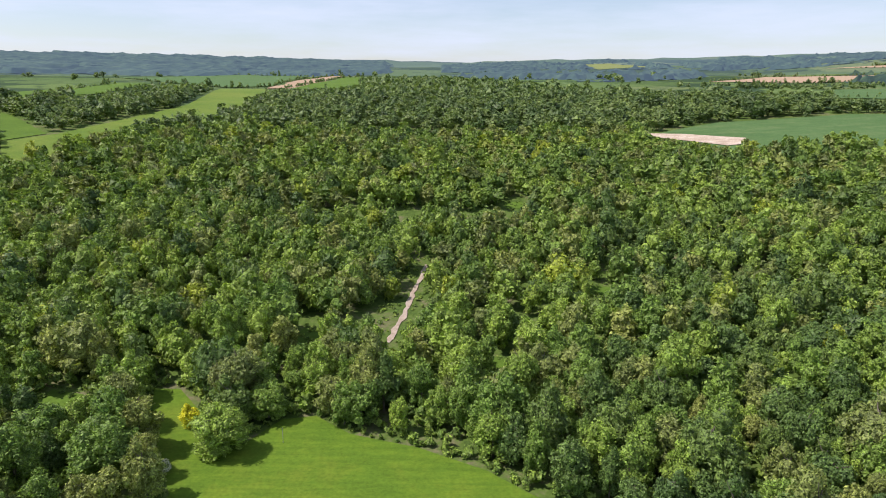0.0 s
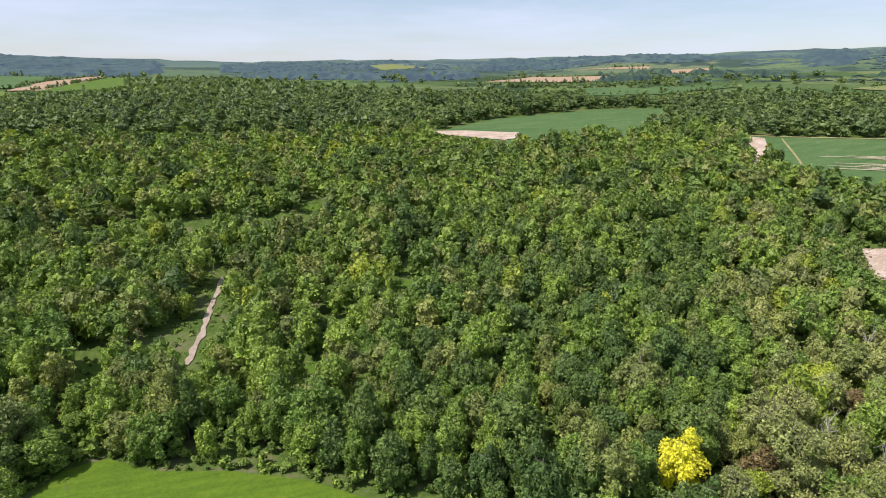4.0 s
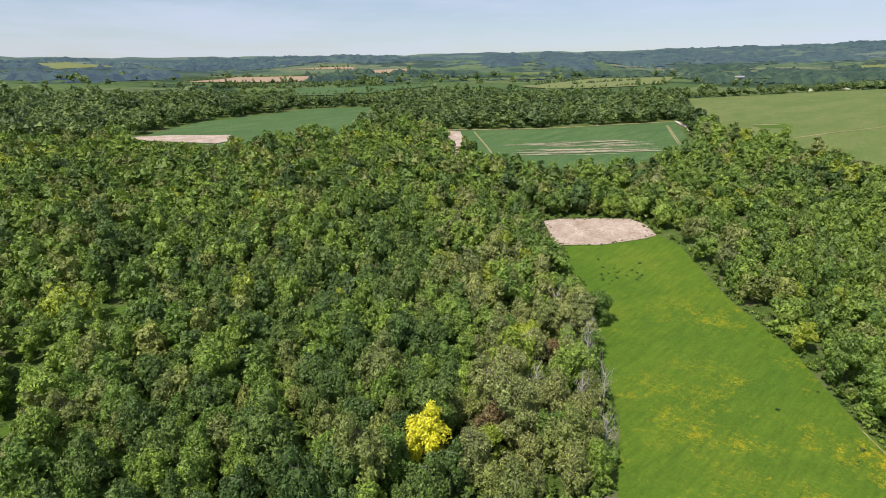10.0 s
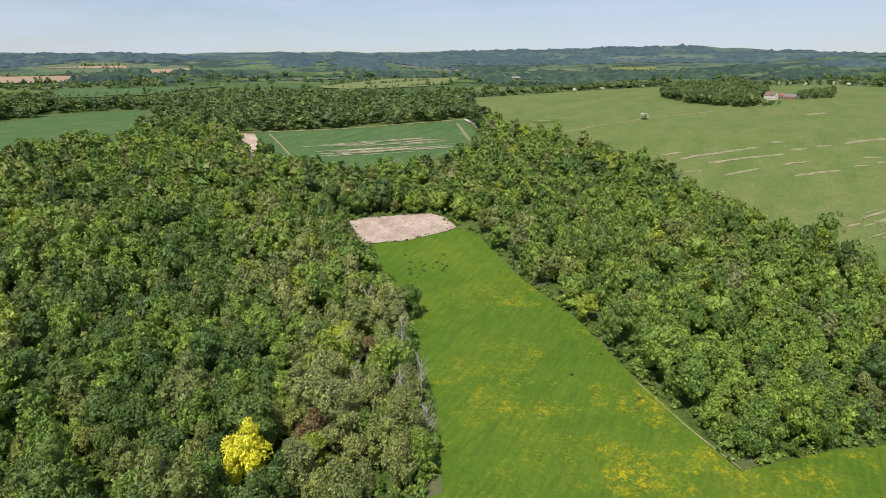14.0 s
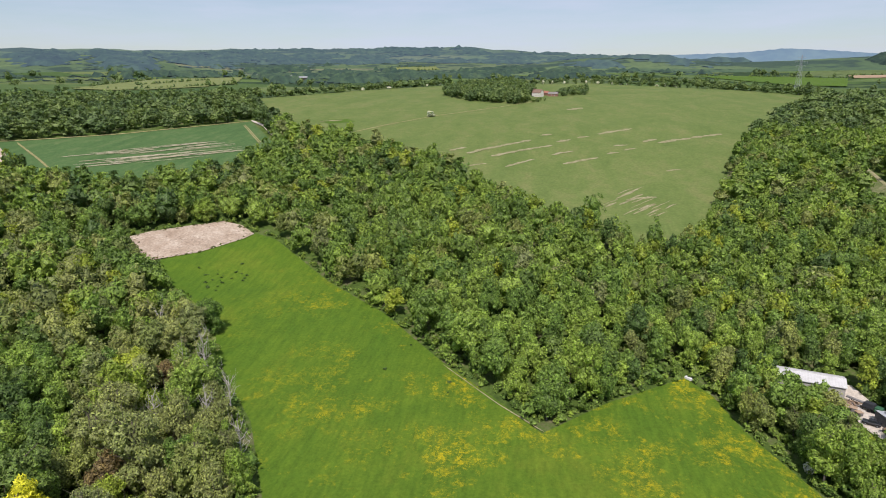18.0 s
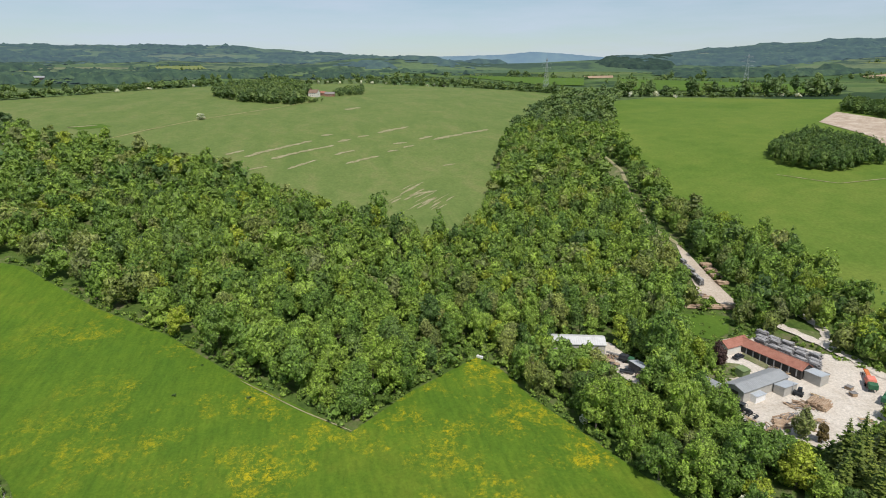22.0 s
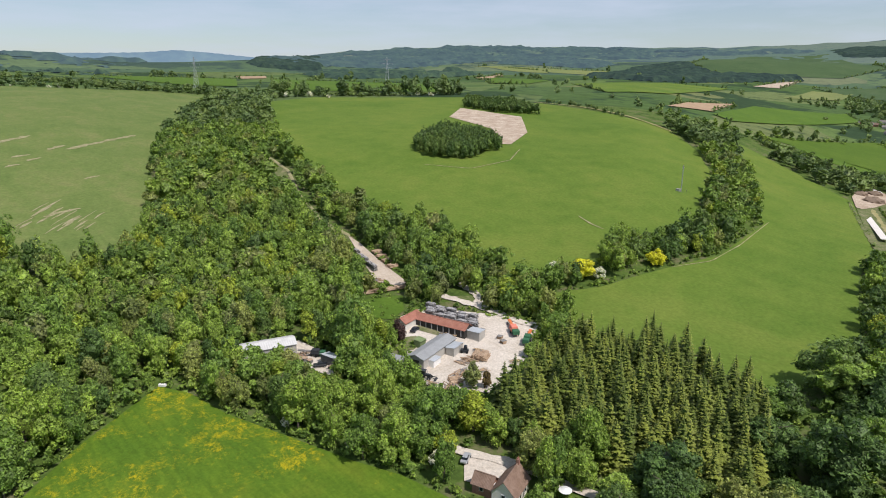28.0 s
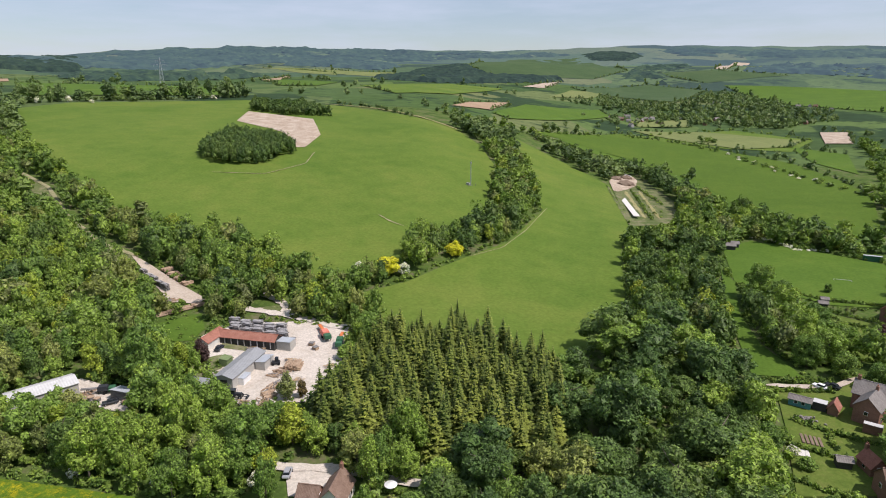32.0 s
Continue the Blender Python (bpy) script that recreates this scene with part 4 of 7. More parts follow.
def sort_of(x, y):
    pale = inside(np.array([x]), np.array([y]), ZONES["pale_zone"])[0]
    u = rng.uniform()
    # extra dark-leaved trees: shade over this stretch put into leaf colour
    if -50 < math.degrees(math.atan2(-x, y)) < -14 and math.hypot(x, y) < 300 and not pale:
        return "lime" if u < 0.02 else "blue" if u < 0.50 else "olive" if u < 0.62 else "green"
    # mostly dark leaves here stand for deep shade between tall trees
    if -180 < float(bearing(x, y)) < -150 and math.hypot(x, y) < 340:
        return "lime" if u < 0.02 else "blue" if u < 0.80 else "olive" if u < 0.85 else "green"
    if y < x * 0.5 and not pale:
        return "pale" if u < 0.04 else "lime" if u < 0.09 else "blue" if u < 0.15 else "olive" if u < 0.26 else "green"
    if pale:
        return "pale" if u < 0.40 else "lime" if u < 0.50 else "rust" if u < 0.515 else "olive" if u < 0.70 else "green"
    if math.hypot(x, y) > 190 and -30 < math.degrees(math.atan2(-x, y)) < 60:
        return "lime" if u < 0.03 else "blue" if u < 0.14 else "olive" if u < 0.36 else "green"
    return "pale" if u < 0.02 else "lime" if u < 0.032 else "rust" if u < 0.045 else "blue" if u < 0.21 else "olive" if u < 0.38 else "green"


# trees that stand out
SINGLES = (
    ("round", -54.4, 133.0, 7.2, 12.5, "round isolated maple on the meadow's edge"), ("round", 184.5, 107.8, 5.2, 13.0, "tall tree standing out at the meadow's edge"), ("round", -47.0, 148.5, 6.0, 10.5, ""), ("round", -77.0, 122.5, 8.6, 15.0, "large spreading tree beside the meadow"),
    ("gold", -66.0, 143.5, 2.6, 7.0, "yellow-leaved shrub beside a round tree"), ("white", -65.0, 124.8, 1.9, 4.2, ""), ("gold", 88.0, 95.0, 5.6, 16.5, "tall golden-yellow tree rising from the wood"),
    ("lime", 178.0, 182.8, 5.0, 10.5, ""), ("pale", 237.0, 228.2, 5.5, 10.5, ""), ("lime", 202.5, 176.3, 4.5, 10.0, ""), ("lime", 130.7, 94.9, 5.2, 11.0, ""), ("lime", 242.2, 61.9, 4.5, 10.0, ""),
    ("rust", 150.3, 104.4, 4.0, 9.0, ""), ("round", 284.0, 163.0, 6.5, 12.5, "round tree behind the bare chalk patch"), ("white", 591.5, 97.7, 4.2, 6.5, "lone hawthorn in white blossom on the pasture"),
    ("green", 502.4, 150.6, 3.6, 8.5, "lone round tree on the pasture"), ("gold", 145.0, -210.0, 6.0, 9.5, "broad golden-yellow tree in the hedge"), ("gold", 131.0, -243.5, 4.5, 7.5, "golden-yellow bush in the hedge"),
    ("lime", 164.0, -190.0, 3.2, 6.0, ""), ("white", 154.6, -203.5, 3.8, 7.0, ""), ("white", 139.6, -213.5, 3.0, 6.0, ""), ("red", 154.2, -118.6, 2.9, 8.5, ""), ("rust", 113.5, -119.5, 1.5, 6.5, "small conifer with browned foliage"),
    ("pale", 117.0, -117.0, 3.0, 8.5, "airy young tree at the yard's edge"), ("white", 117.0, -74.8, 1.8, 3.2, ""), ("white", 96.5, -85.4, 2.4, 4.2, ""), ("white", 135.3, -66.3, 1.6, 2.8, ""), ("white", 116.4, -74.0, 1.5, 2.6, ""),
    ("round", 3.8, -270.5, 6.8, 15.0, "broad tree on the sports field's edge"), ("round", -3.5, -262.0, 5.6, 12.0, ""), ("round", -5.5, -250.0, 6.6, 13.5, ""), ("round", -10.5, -229.5, 7.0, 13.5, ""), ("round", -15.0, -240.0, 6.0, 11.5, ""), ("round", -18.0, -218.0, 6.2, 12.0, ""), ("round", -12.5, -213.0, 5.0, 10.5, ""), ("round", -23.5, -228.0, 5.0, 10.0, ""), ("green", -22.5, -209.0, 4.2, 8.5, ""),
    ("round", 69.5, -104.5, 4.2, 9.5, "large rounded tree beside the cottage"), 
    ("white", 22.5, -226.0, 2.4, 4.5, ""), ("round", -31.0, -205.0, 4.6, 8.5, ""),
    ("green", -20.5, -293.5, 1.8, 4.0, "small young tree beside the sports field"), ("green", -12.4, -153.5, 2.3, 3.4, "rounded garden shrub on a lawn"), ("white", -9.6, -158.0, 1.6, 3.0, ""), ("green", -33.0, -238.0, 3.5, 6.0, ""), ("red", -34.5, -246.0, 3.0, 6.0, "dark copper-leaved garden tree"),
)
taken = []
for key, x, y, r, h, label in SINGLES:
    plant(key, x, y, r, h, label)
    taken.append((x, y, r))
BUILT = ((83, 89, 5), (174, -76, 6), (173, -85, 6), (157, -93, 6), (163, -92, 4), (142, -107, 5), (78, -90, 7), (82, -87, 5), (69, -98, 3), (-27, -191, 9), (-27, -184, 7), (-17, -184, 6), (-11, -184, 4), (-29, -151, 9), (-24, -159, 6), (-41, -270, 9), (21, -349, 7), (-18, -273, 4), (-41, -357, 6), (226, -155, 8), (207, -147, 9), (93, -91, 3))
TAKEN = np.array(taken + list(BUILT), float)


def clear_of(x, y, r, gap=0.8):
    return (np.hypot(x[:, None] - TAKEN[None, :, 0], y[:, None] - TAKEN[None, :, 1]) > gap * TAKEN[None, :, 2] + 0.35 * r[:, None]).all(1)


# spruce plantation
def spruce_masters():
    out = []
    for k in range(4):
        kind = unit(conifer(rng, 5.0, 1.0, 24, 12), 5.0)
        v, f4, f3, _ = kind
        nv = rounded(kind, 5.0, 0.2) * (1, 1, 5.0)
        stem, sf = tube([(0, 0, -0.02), (0, 0, 0.5), (0, 0, 0.98)], 0.09, 0.01, 6)
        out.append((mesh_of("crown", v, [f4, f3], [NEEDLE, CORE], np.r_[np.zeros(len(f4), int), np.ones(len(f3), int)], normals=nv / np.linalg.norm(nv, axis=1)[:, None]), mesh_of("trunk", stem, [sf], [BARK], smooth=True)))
    return out


SPRUCES = spruce_masters()
sx, sy = np.meshgrid(np.arange(-20, 190, 4.7), np.arange(-240, -60, 4.5))
sx, sy = (sx + rng.uniform(-1.9, 1.9, sx.shape)).ravel(), (sy + rng.uniform(-1.9, 1.9, sy.shape)).ravel()
ok = inside(sx, sy, ZONES["spruces"]) & (fits(sx, sy, np.full(len(sx), 14.0)) > 9.0)
for poly in OPEN:
    ok &= ~inside(sx, sy, poly) & (rim(sx, sy, poly) > 1.0)
sx, sy = sx[ok], sy[ok]
firsts = {}
for n, (x, y) in enumerate(zip(sx, sy)):
    k = n % 4
    m = pose(x, y, float(ground(x, y)) - 0.2, 0, 0, rng.uniform(0, 360)) @ Matrix.Diagonal((*[rng.uniform(3.5, 4.9)] * 2, rng.uniform(11.5, 17.5), 1))
    if k not in firsts:
        firsts[k] = tree_thing("spruce_tree", *SPRUCES[k], "dark green spruce in a close plantation", "conifer", "spruces of the plantation")
        firsts[k].matrix_basis = m
    else:
        copy_thing(firsts[k], pose(0, 0, 0)).matrix_basis = m

# near wood: the closest trees singly, the rest joined by distance
NEAR_LIMIT = 400
x, y, r = (np.concatenate(q) for q in zip(scatter(rng, 96, 218, 7.6, az0=-97, hug=0.42), scatter(rng, 96, 218, 6.2, az0=-147, az1=-97, hug=0.42), scatter(rng, 96, 218, 7.7, az1=-147, hug=0.42)))
big = bearing(x, y) < -147
r = np.where(big, r * 1.22, r)
ok = clear_of(x, y, r) & (~big | (rng.uniform(size=len(x)) < 0.72)) & ~inside(x, y, ZONES["spruces"])
x, y, r = x[ok], y[ok], r[ok] * rng.choice((0.62, 0.85, 1.05, 1.30), ok.sum(), p=(0.27, 0.35, 0.26, 0.12))
h = np.where(bearing(x, y) < -147, 0.72, 1.0) * (r * rng.uniform(1.9, 2.8, len(x)) + rng.uniform(1.0, 5.0, len(x)))
low = fits(x, y, h)
ok = low > 2.5
x, y, r, h = x[ok], y[ok], np.minimum(r, low * 0.6)[ok], low[ok]
order = np.argsort(np.hypot(x, y))
x, y, r, h = x[order], y[order], r[order], h[order]
for k in range(min(NEAR_LIMIT, len(x))):
    plant(sort_of(x[k], y[k]), x[k], y[k], r[k], h[k])
rest = slice(NEAR_LIMIT, None)


def wood(name, kinds, x, y, r, h, label, leaf=None, leaves=MID_LEAF):
    """A stretch of wood: its green, pale and lime trees each joined."""
    if leaf is not None:
        return join_trees(name, kinds, x, y, r, h, rng, [leaf, leaf], label)
    sort = np.array([sort_of(a, b) for a, b in zip(x, y)])
    sort[sort == "rust"] = "green"
    for key in ("green", "pale", "lime", "blue", "olive"):
        m = sort == key
        if m.any():
            join_trees(name if key == "green" else key + "_" + name, kinds, x[m], y[m], r[m], h[m], rng, [leaves[key], leaves[key]], label if key == "green" else SORTS[key][2])


wood("near_wood", MEDIUM, x[rest], y[rest], r[rest], h[rest], "mixed broadleaf wood in fresh summer leaf", leaves=NEAR_LEAF)
x, y, r = (np.concatenate(q) for q in zip(scatter(rng, 213, 332, 7.6, az0=-97), scatter(rng, 213, 332, 6.0, az1=-97)))
ok = clear_of(x, y, r)
x, y, r = x[ok], y[ok], r[ok] * rng.choice((0.75, 1.0, 1.2), ok.sum())
wood("woodland", LIGHTER, x, y, r, r * rng.uniform(1.9, 2.7, len(x)) + rng.uniform(0.5, 4, len(x)), "dense broadleaf woodland canopy")
x, y, r = (np.concatenate(q) for q in zip(scatter(rng, 327, 524, 7.8, az0=-97), scatter(rng, 327, 524, 6.6, az1=-97)))
r = r * rng.choice((0.8, 1.0, 1.2), len(x))
wood("hill_wood", COARSE, x, y, r, r * rng.uniform(1.8, 2.4, len(x)) + rng.uniform(0, 2, len(x)), "broadleaf wood on the rising ground")
x, y, r = scatter(rng, 518, 762, 11.5)
wood("slope_wood", COARSE, x, y, r, r * rng.uniform(1.3, 2.0, len(x)), "broadleaf wood on the far slopes", LEAF_FAR)
x, y, r = scatter(rng, 756, 1500, 12.0)
wood("far_woodland", TINY, x, y, r, r * rng.uniform(1.1, 1.6, len(x)), "distant broadleaf woodland canopy", LEAF_FAR)


def thicket(name, zone, step, kinds, tall, label, leaf=LEAF):
    poly = np.array(ZONES[zone])
    gx, gy = np.meshgrid(np.arange(poly[:, 0].min(), poly[:, 0].max(), step), np.arange(poly[:, 1].min(), poly[:, 1].max(), step))
    gx, gy = (gx + rng.uniform(-0.3, 0.3, gx.shape) * step).ravel(), (gy + rng.uniform(-0.3, 0.3, gy.shape) * step).ravel()
    ok = inside(gx, gy, poly)
    gx, gy = gx[ok], gy[ok]
    r = step * rng.uniform(0.6, 0.8, len(gx))
    join_trees(name, kinds, gx, gy, r, tall * rng.uniform(0.85, 1.1, len(gx)), rng, [leaf, leaf], label)


thicket("hill_copse", "hill_copse", 5.6, LIGHTER, 12.0, "dense rounded beech copse on the hill field", MID_LEAF["blue"])
thicket("top_copse", "top_copse", 6.0, COARSE, 10.0, "broadleaf copse above the chalk ground", MID_LEAF["blue"])
thicket("pasture_copse", "pasture_copse", 8.5, COARSE, 12.5, "dark green copse beside a farmhouse", LEAF_FAR)
thicket("pasture_trees", "pasture_copse_end", 9.0, COARSE, 8.0, "small trees beside the farmhouse", LEAF_FAR)


def hedge(name, path, step, r, h, label, kinds=COARSE, leaf=LEAF, gaps=0.0, wobble=0.3):
    """A hedge or tree row along a path."""
    path = np.asarray(path, float)
    at = np.concatenate(([0], np.cumsum(np.linalg.norm(np.diff(path, axis=0), axis=1))))
    t = np.arange(0, at[-1], step)
    t = t[rng.uniform(size=len(t)) >= gaps]
    x, y = np.interp(t, at, path[:, 0]) + rng.normal(size=len(t)) * step * wobble, np.interp(t, at, path[:, 1]) + rng.normal(size=len(t)) * step * wobble
    rr = r * rng.uniform(0.65, 1.3, len(t))
    return join_trees(name, kinds, x, y, rr, h * rng.uniform(0.6, 1.25, len(t)), rng, [leaf, leaf], label, hedge_row=True)


# undergrowth under the wood's edge
ux, uy, ur = [], [], []
for key in ("meadow", "chalk_patch", "yard", "vale_field", "hill_field", "sports_field", "grass_wedge", "barn_yard", "track"):
    q = np.array(PLOTS[key], float)
    for a, b in zip(q, np.roll(q, -1, 0)):
        n = int(np.linalg.norm(b - a) / 1.6)
        t = rng.uniform(0, 1, n)[:, None]
        out = np.array((b[1] - a[1], a[0] - b[0])) / (np.linalg.norm(b - a) + 1e-9)
        for s in (1, -1):
            c = a + (b - a) * t + out * s * rng.uniform(0.6, 3.6, (n, 1))
            ux.append(c[:, 0]), uy.append(c[:, 1])
ux, uy = np.concatenate(ux), np.concatenate(uy)
d, az = np.hypot(ux, uy), bearing(ux, uy)
ok = (d > 95) & (d < 430) & (az > -196) & (az < 62)
for poly in OPEN:
    ok &= ~inside(ux, uy, poly)
ux, uy = ux[ok], uy[ok]
ur = rng.uniform(0.7, 1.7, len(ux))
join_trees("undergrowth", SPECK, ux, uy, ur, ur * rng.uniform(1.1, 2.0, len(ux)), rng, [LEAF, LEAF], "low green scrub along the wood's edge")

# shrubs and saplings under and between the near trees
x, y, r = scatter(rng, 96, 200, 4.6, hug=0.3)
ok = clear_of(x, y, r, 0.9)
x, y, r = x[ok], y[ok], r[ok] * rng.uniform(0.4, 0.9, ok.sum())
join_trees("shrubs", SPECK, x, y, r, r * rng.uniform(1.2, 2.2, len(x)), rng, [LEAF, LEAF], "shrubs and saplings under the near trees")
cx, cy = [], []
for q in CLEARINGS:
    q = np.array(q, float)
    n = int(np.ptp(q[:, 0]) * np.ptp(q[:, 1]) / 5)
    a, b = rng.uniform(q[:, 0].min() - 2, q[:, 0].max() + 2, n), rng.uniform(q[:, 1].min() - 2, q[:, 1].max() + 2, n)
    cx.append(a), cy.append(b)
cx, cy = np.concatenate(cx), np.concatenate(cy)
ok = (np.abs(np.interp(cy, (193, 214, 222, 239, 262), (-18.6, -14.2, -13.6, -11.2, -7.6)) - cx) > 2.2) | (cy < 190) | (cy > 266)
cx, cy = cx[ok], cy[ok]
cr = rng.uniform(0.4, 1.4, len(cx))
join_trees("clearing_scrub", SPECK, cx, cy, cr, cr * rng.uniform(0.8, 1.5, len(cx)), rng, [LEAF, LEAF], "low scrub and brambles in the clearings", hedge_row=True)

# ---- far countryside ----
hedge("hilltop_hedge", ((712, -361), (706, -410), (671, -473), (634, -531), (616, -588)), 9.5, 8.0, 20.0, "row of tall hedgerow trees along the hilltop", gaps=0.06, leaf=LEAF_FAR, wobble=0.25)
hedge("hilltop_scrub", ((712, -361), (706, -410), (671, -473), (634, -531), (616, -588)), 6.0, 4.5, 6.0, "hedge under the hilltop trees", leaf=LEAF_FAR, wobble=0.25)
hedge("hilltop_blossom", ((712, -361), (706, -410), (671, -473), (634, -531), (616, -588)), 26.0, 3.4, 6.5, "hawthorns in white blossom along the hilltop hedge", leaf=BLOSSOM, gaps=0.3)
hedge("pasture_end_trees", ((1439, -117), (1297, -211), (1091, -253), (887, -271), (797, -306), (738, -346)), 9.0, 6.0, 10.0, "hedgerow trees along the pasture", leaf=LEAF_FAR, wobble=0.25)
hedge("rim_hedge", ((459, -572), (404, -562), (333, -530)), 7.0, 3.2, 4.5, "hedge along the hill's rim", leaf=LEAF_FAR)
hedge("pasture_hedge", ((703, 340), (837, 270), (1085, 160), (1190, -94), (893, -280), (775, -333)), 7.5, 6.0, 10.0, "hedge with small trees along the pasture's far side", gaps=0.08, leaf=LEAF_FAR)
hedge("pasture_blossom", ((703, 338), (837, 267), (1085, 156), (1187, -94), (893, -277)), 20.0, 3.4, 6.0, "blossoming hawthorns in the pasture's far hedge", leaf=BLOSSOM, gaps=0.45)
hedge("vale_hedge", ((260, -690), (229, -800), (165, -880), (68, -765), (-2, -628), (-51, -552)), 9.0, 3.2, 4.2, "low hedge round a vale field", gaps=0.2)
hedge("vale_blossom", ((68, -760), (-2, -622), (-45, -548)), 12.0, 2.2, 3.0, "blossoming hedge round a vale field", leaf=BLOSSOM, gaps=0.4)
hedge("lane_hedge", ((200, -872), (79, -1026), (-22, -934)), 11.0, 3.4, 4.5, "hedge along a vale field", gaps=0.25)
hedge("river_trees", ((330, -600), (250, -640), (190, -600), (150, -560)), 8.0, 5.0, 9.0, "tree row beside the vale field", gaps=0.05)
hedge("belt_trees", ((-62, -560), (-66, -480), (-60, -425), (-75, -640), (-80, -760), (-70, -900)), 7.0, 5.6, 11.0, "dense tree belt in the vale", wobble=0.7)
hedge("works_belt", ((152, -584), (128, -577), (106, -548), (84, -505), (66, -474), (45, -444), (26, -430), (-3, -408), (-22, -390)), 5.5, 5.4, 12.5, "tall tree belt beyond the works yard", kinds=LIGHTER, leaf=MID_LEAF["blue"], wobble=0.55)
hedge("avenue_trees", ((30, -415), (-4, -378), (-31, -374), (-60, -380)), 5.5, 5.6, 12.5, "tree belt along the sports field", wobble=0.4)
hedge("park_blossom", ((14, -379), (2.4, -374.5), (-8, -361), (-22, -366)), 2.6, 1.5, 1.9, "low hedge in white blossom along the sports field", leaf=BLOSSOM, wobble=0.2, gaps=0.15)
hedge("field_trees", ((95, -860), (85, -850), (110, -868)), 9.0, 5.0, 8.0, "two round field trees", wobble=0.1)

# wooded slopes: closed canopies that follow the ground, their crowns standing up unevenly
def canopy(name, outline, cell, tall, material, label, keep=1.0, cut=()):
    q = np.asarray(outline, float)
    nx, ny = int(np.ptp(q[:, 0]) / cell) + 3, int(np.ptp(q[:, 1]) / cell) + 3
    X, Y = np.meshgrid(q[:, 0].min() + (np.arange(nx) - 1) * cell, q[:, 1].min() + (np.arange(ny) - 1) * cell)
    X, Y = X + rng.uniform(-0.3, 0.3, X.shape) * cell, Y + rng.uniform(-0.3, 0.3, Y.shape) * cell
    cx, cy = (X[:-1, :-1] + cell / 2).ravel(), (Y[:-1, :-1] + cell / 2).ravel()
    full = inside(cx, cy, q)
    if keep < 1:
        patch = np.sin(cx * 0.0105 + 2 * np.sin(cy * 0.007)) * np.cos(cy * 0.012 + 1.7 * np.sin(cx * 0.005)) + rng.normal(size=len(cx)) * 0.35
        full &= patch < np.quantile(patch, keep)
    for poly in cut:
        full &= ~inside(cx, cy, poly)
    full = full.reshape(ny - 1, nx - 1)
    if not full.any():
        return
    pad = np.pad(full, 1)
    inner = pad[:-1, :-1] & pad[1:, :-1] & pad[:-1, 1:] & pad[1:, 1:]
    Z = ground(X, Y) + np.where(inner, tall * rng.uniform(0.55, 1.25, X.shape), rng.uniform(-2.0, 0.25 * tall, X.shape))
    idx = np.arange(nx * ny).reshape(ny, nx)
    quad = np.stack([idx[:-1, :-1], idx[:-1, 1:], idx[1:, 1:], idx[1:, :-1]], -1)[full]
    used, back = np.unique(quad, return_inverse=True)
    v = np.stack([X, Y, Z], -1).reshape(-1, 3)[used]
    quad = back.reshape(-1, 4)
    tri = np.concatenate([quad[:, [0, 1, 2]], quad[:, [0, 2, 3]]])
    tagged(new(name, mesh_of(name, v, [tri], [material])), label, "wood", kind="stuff")


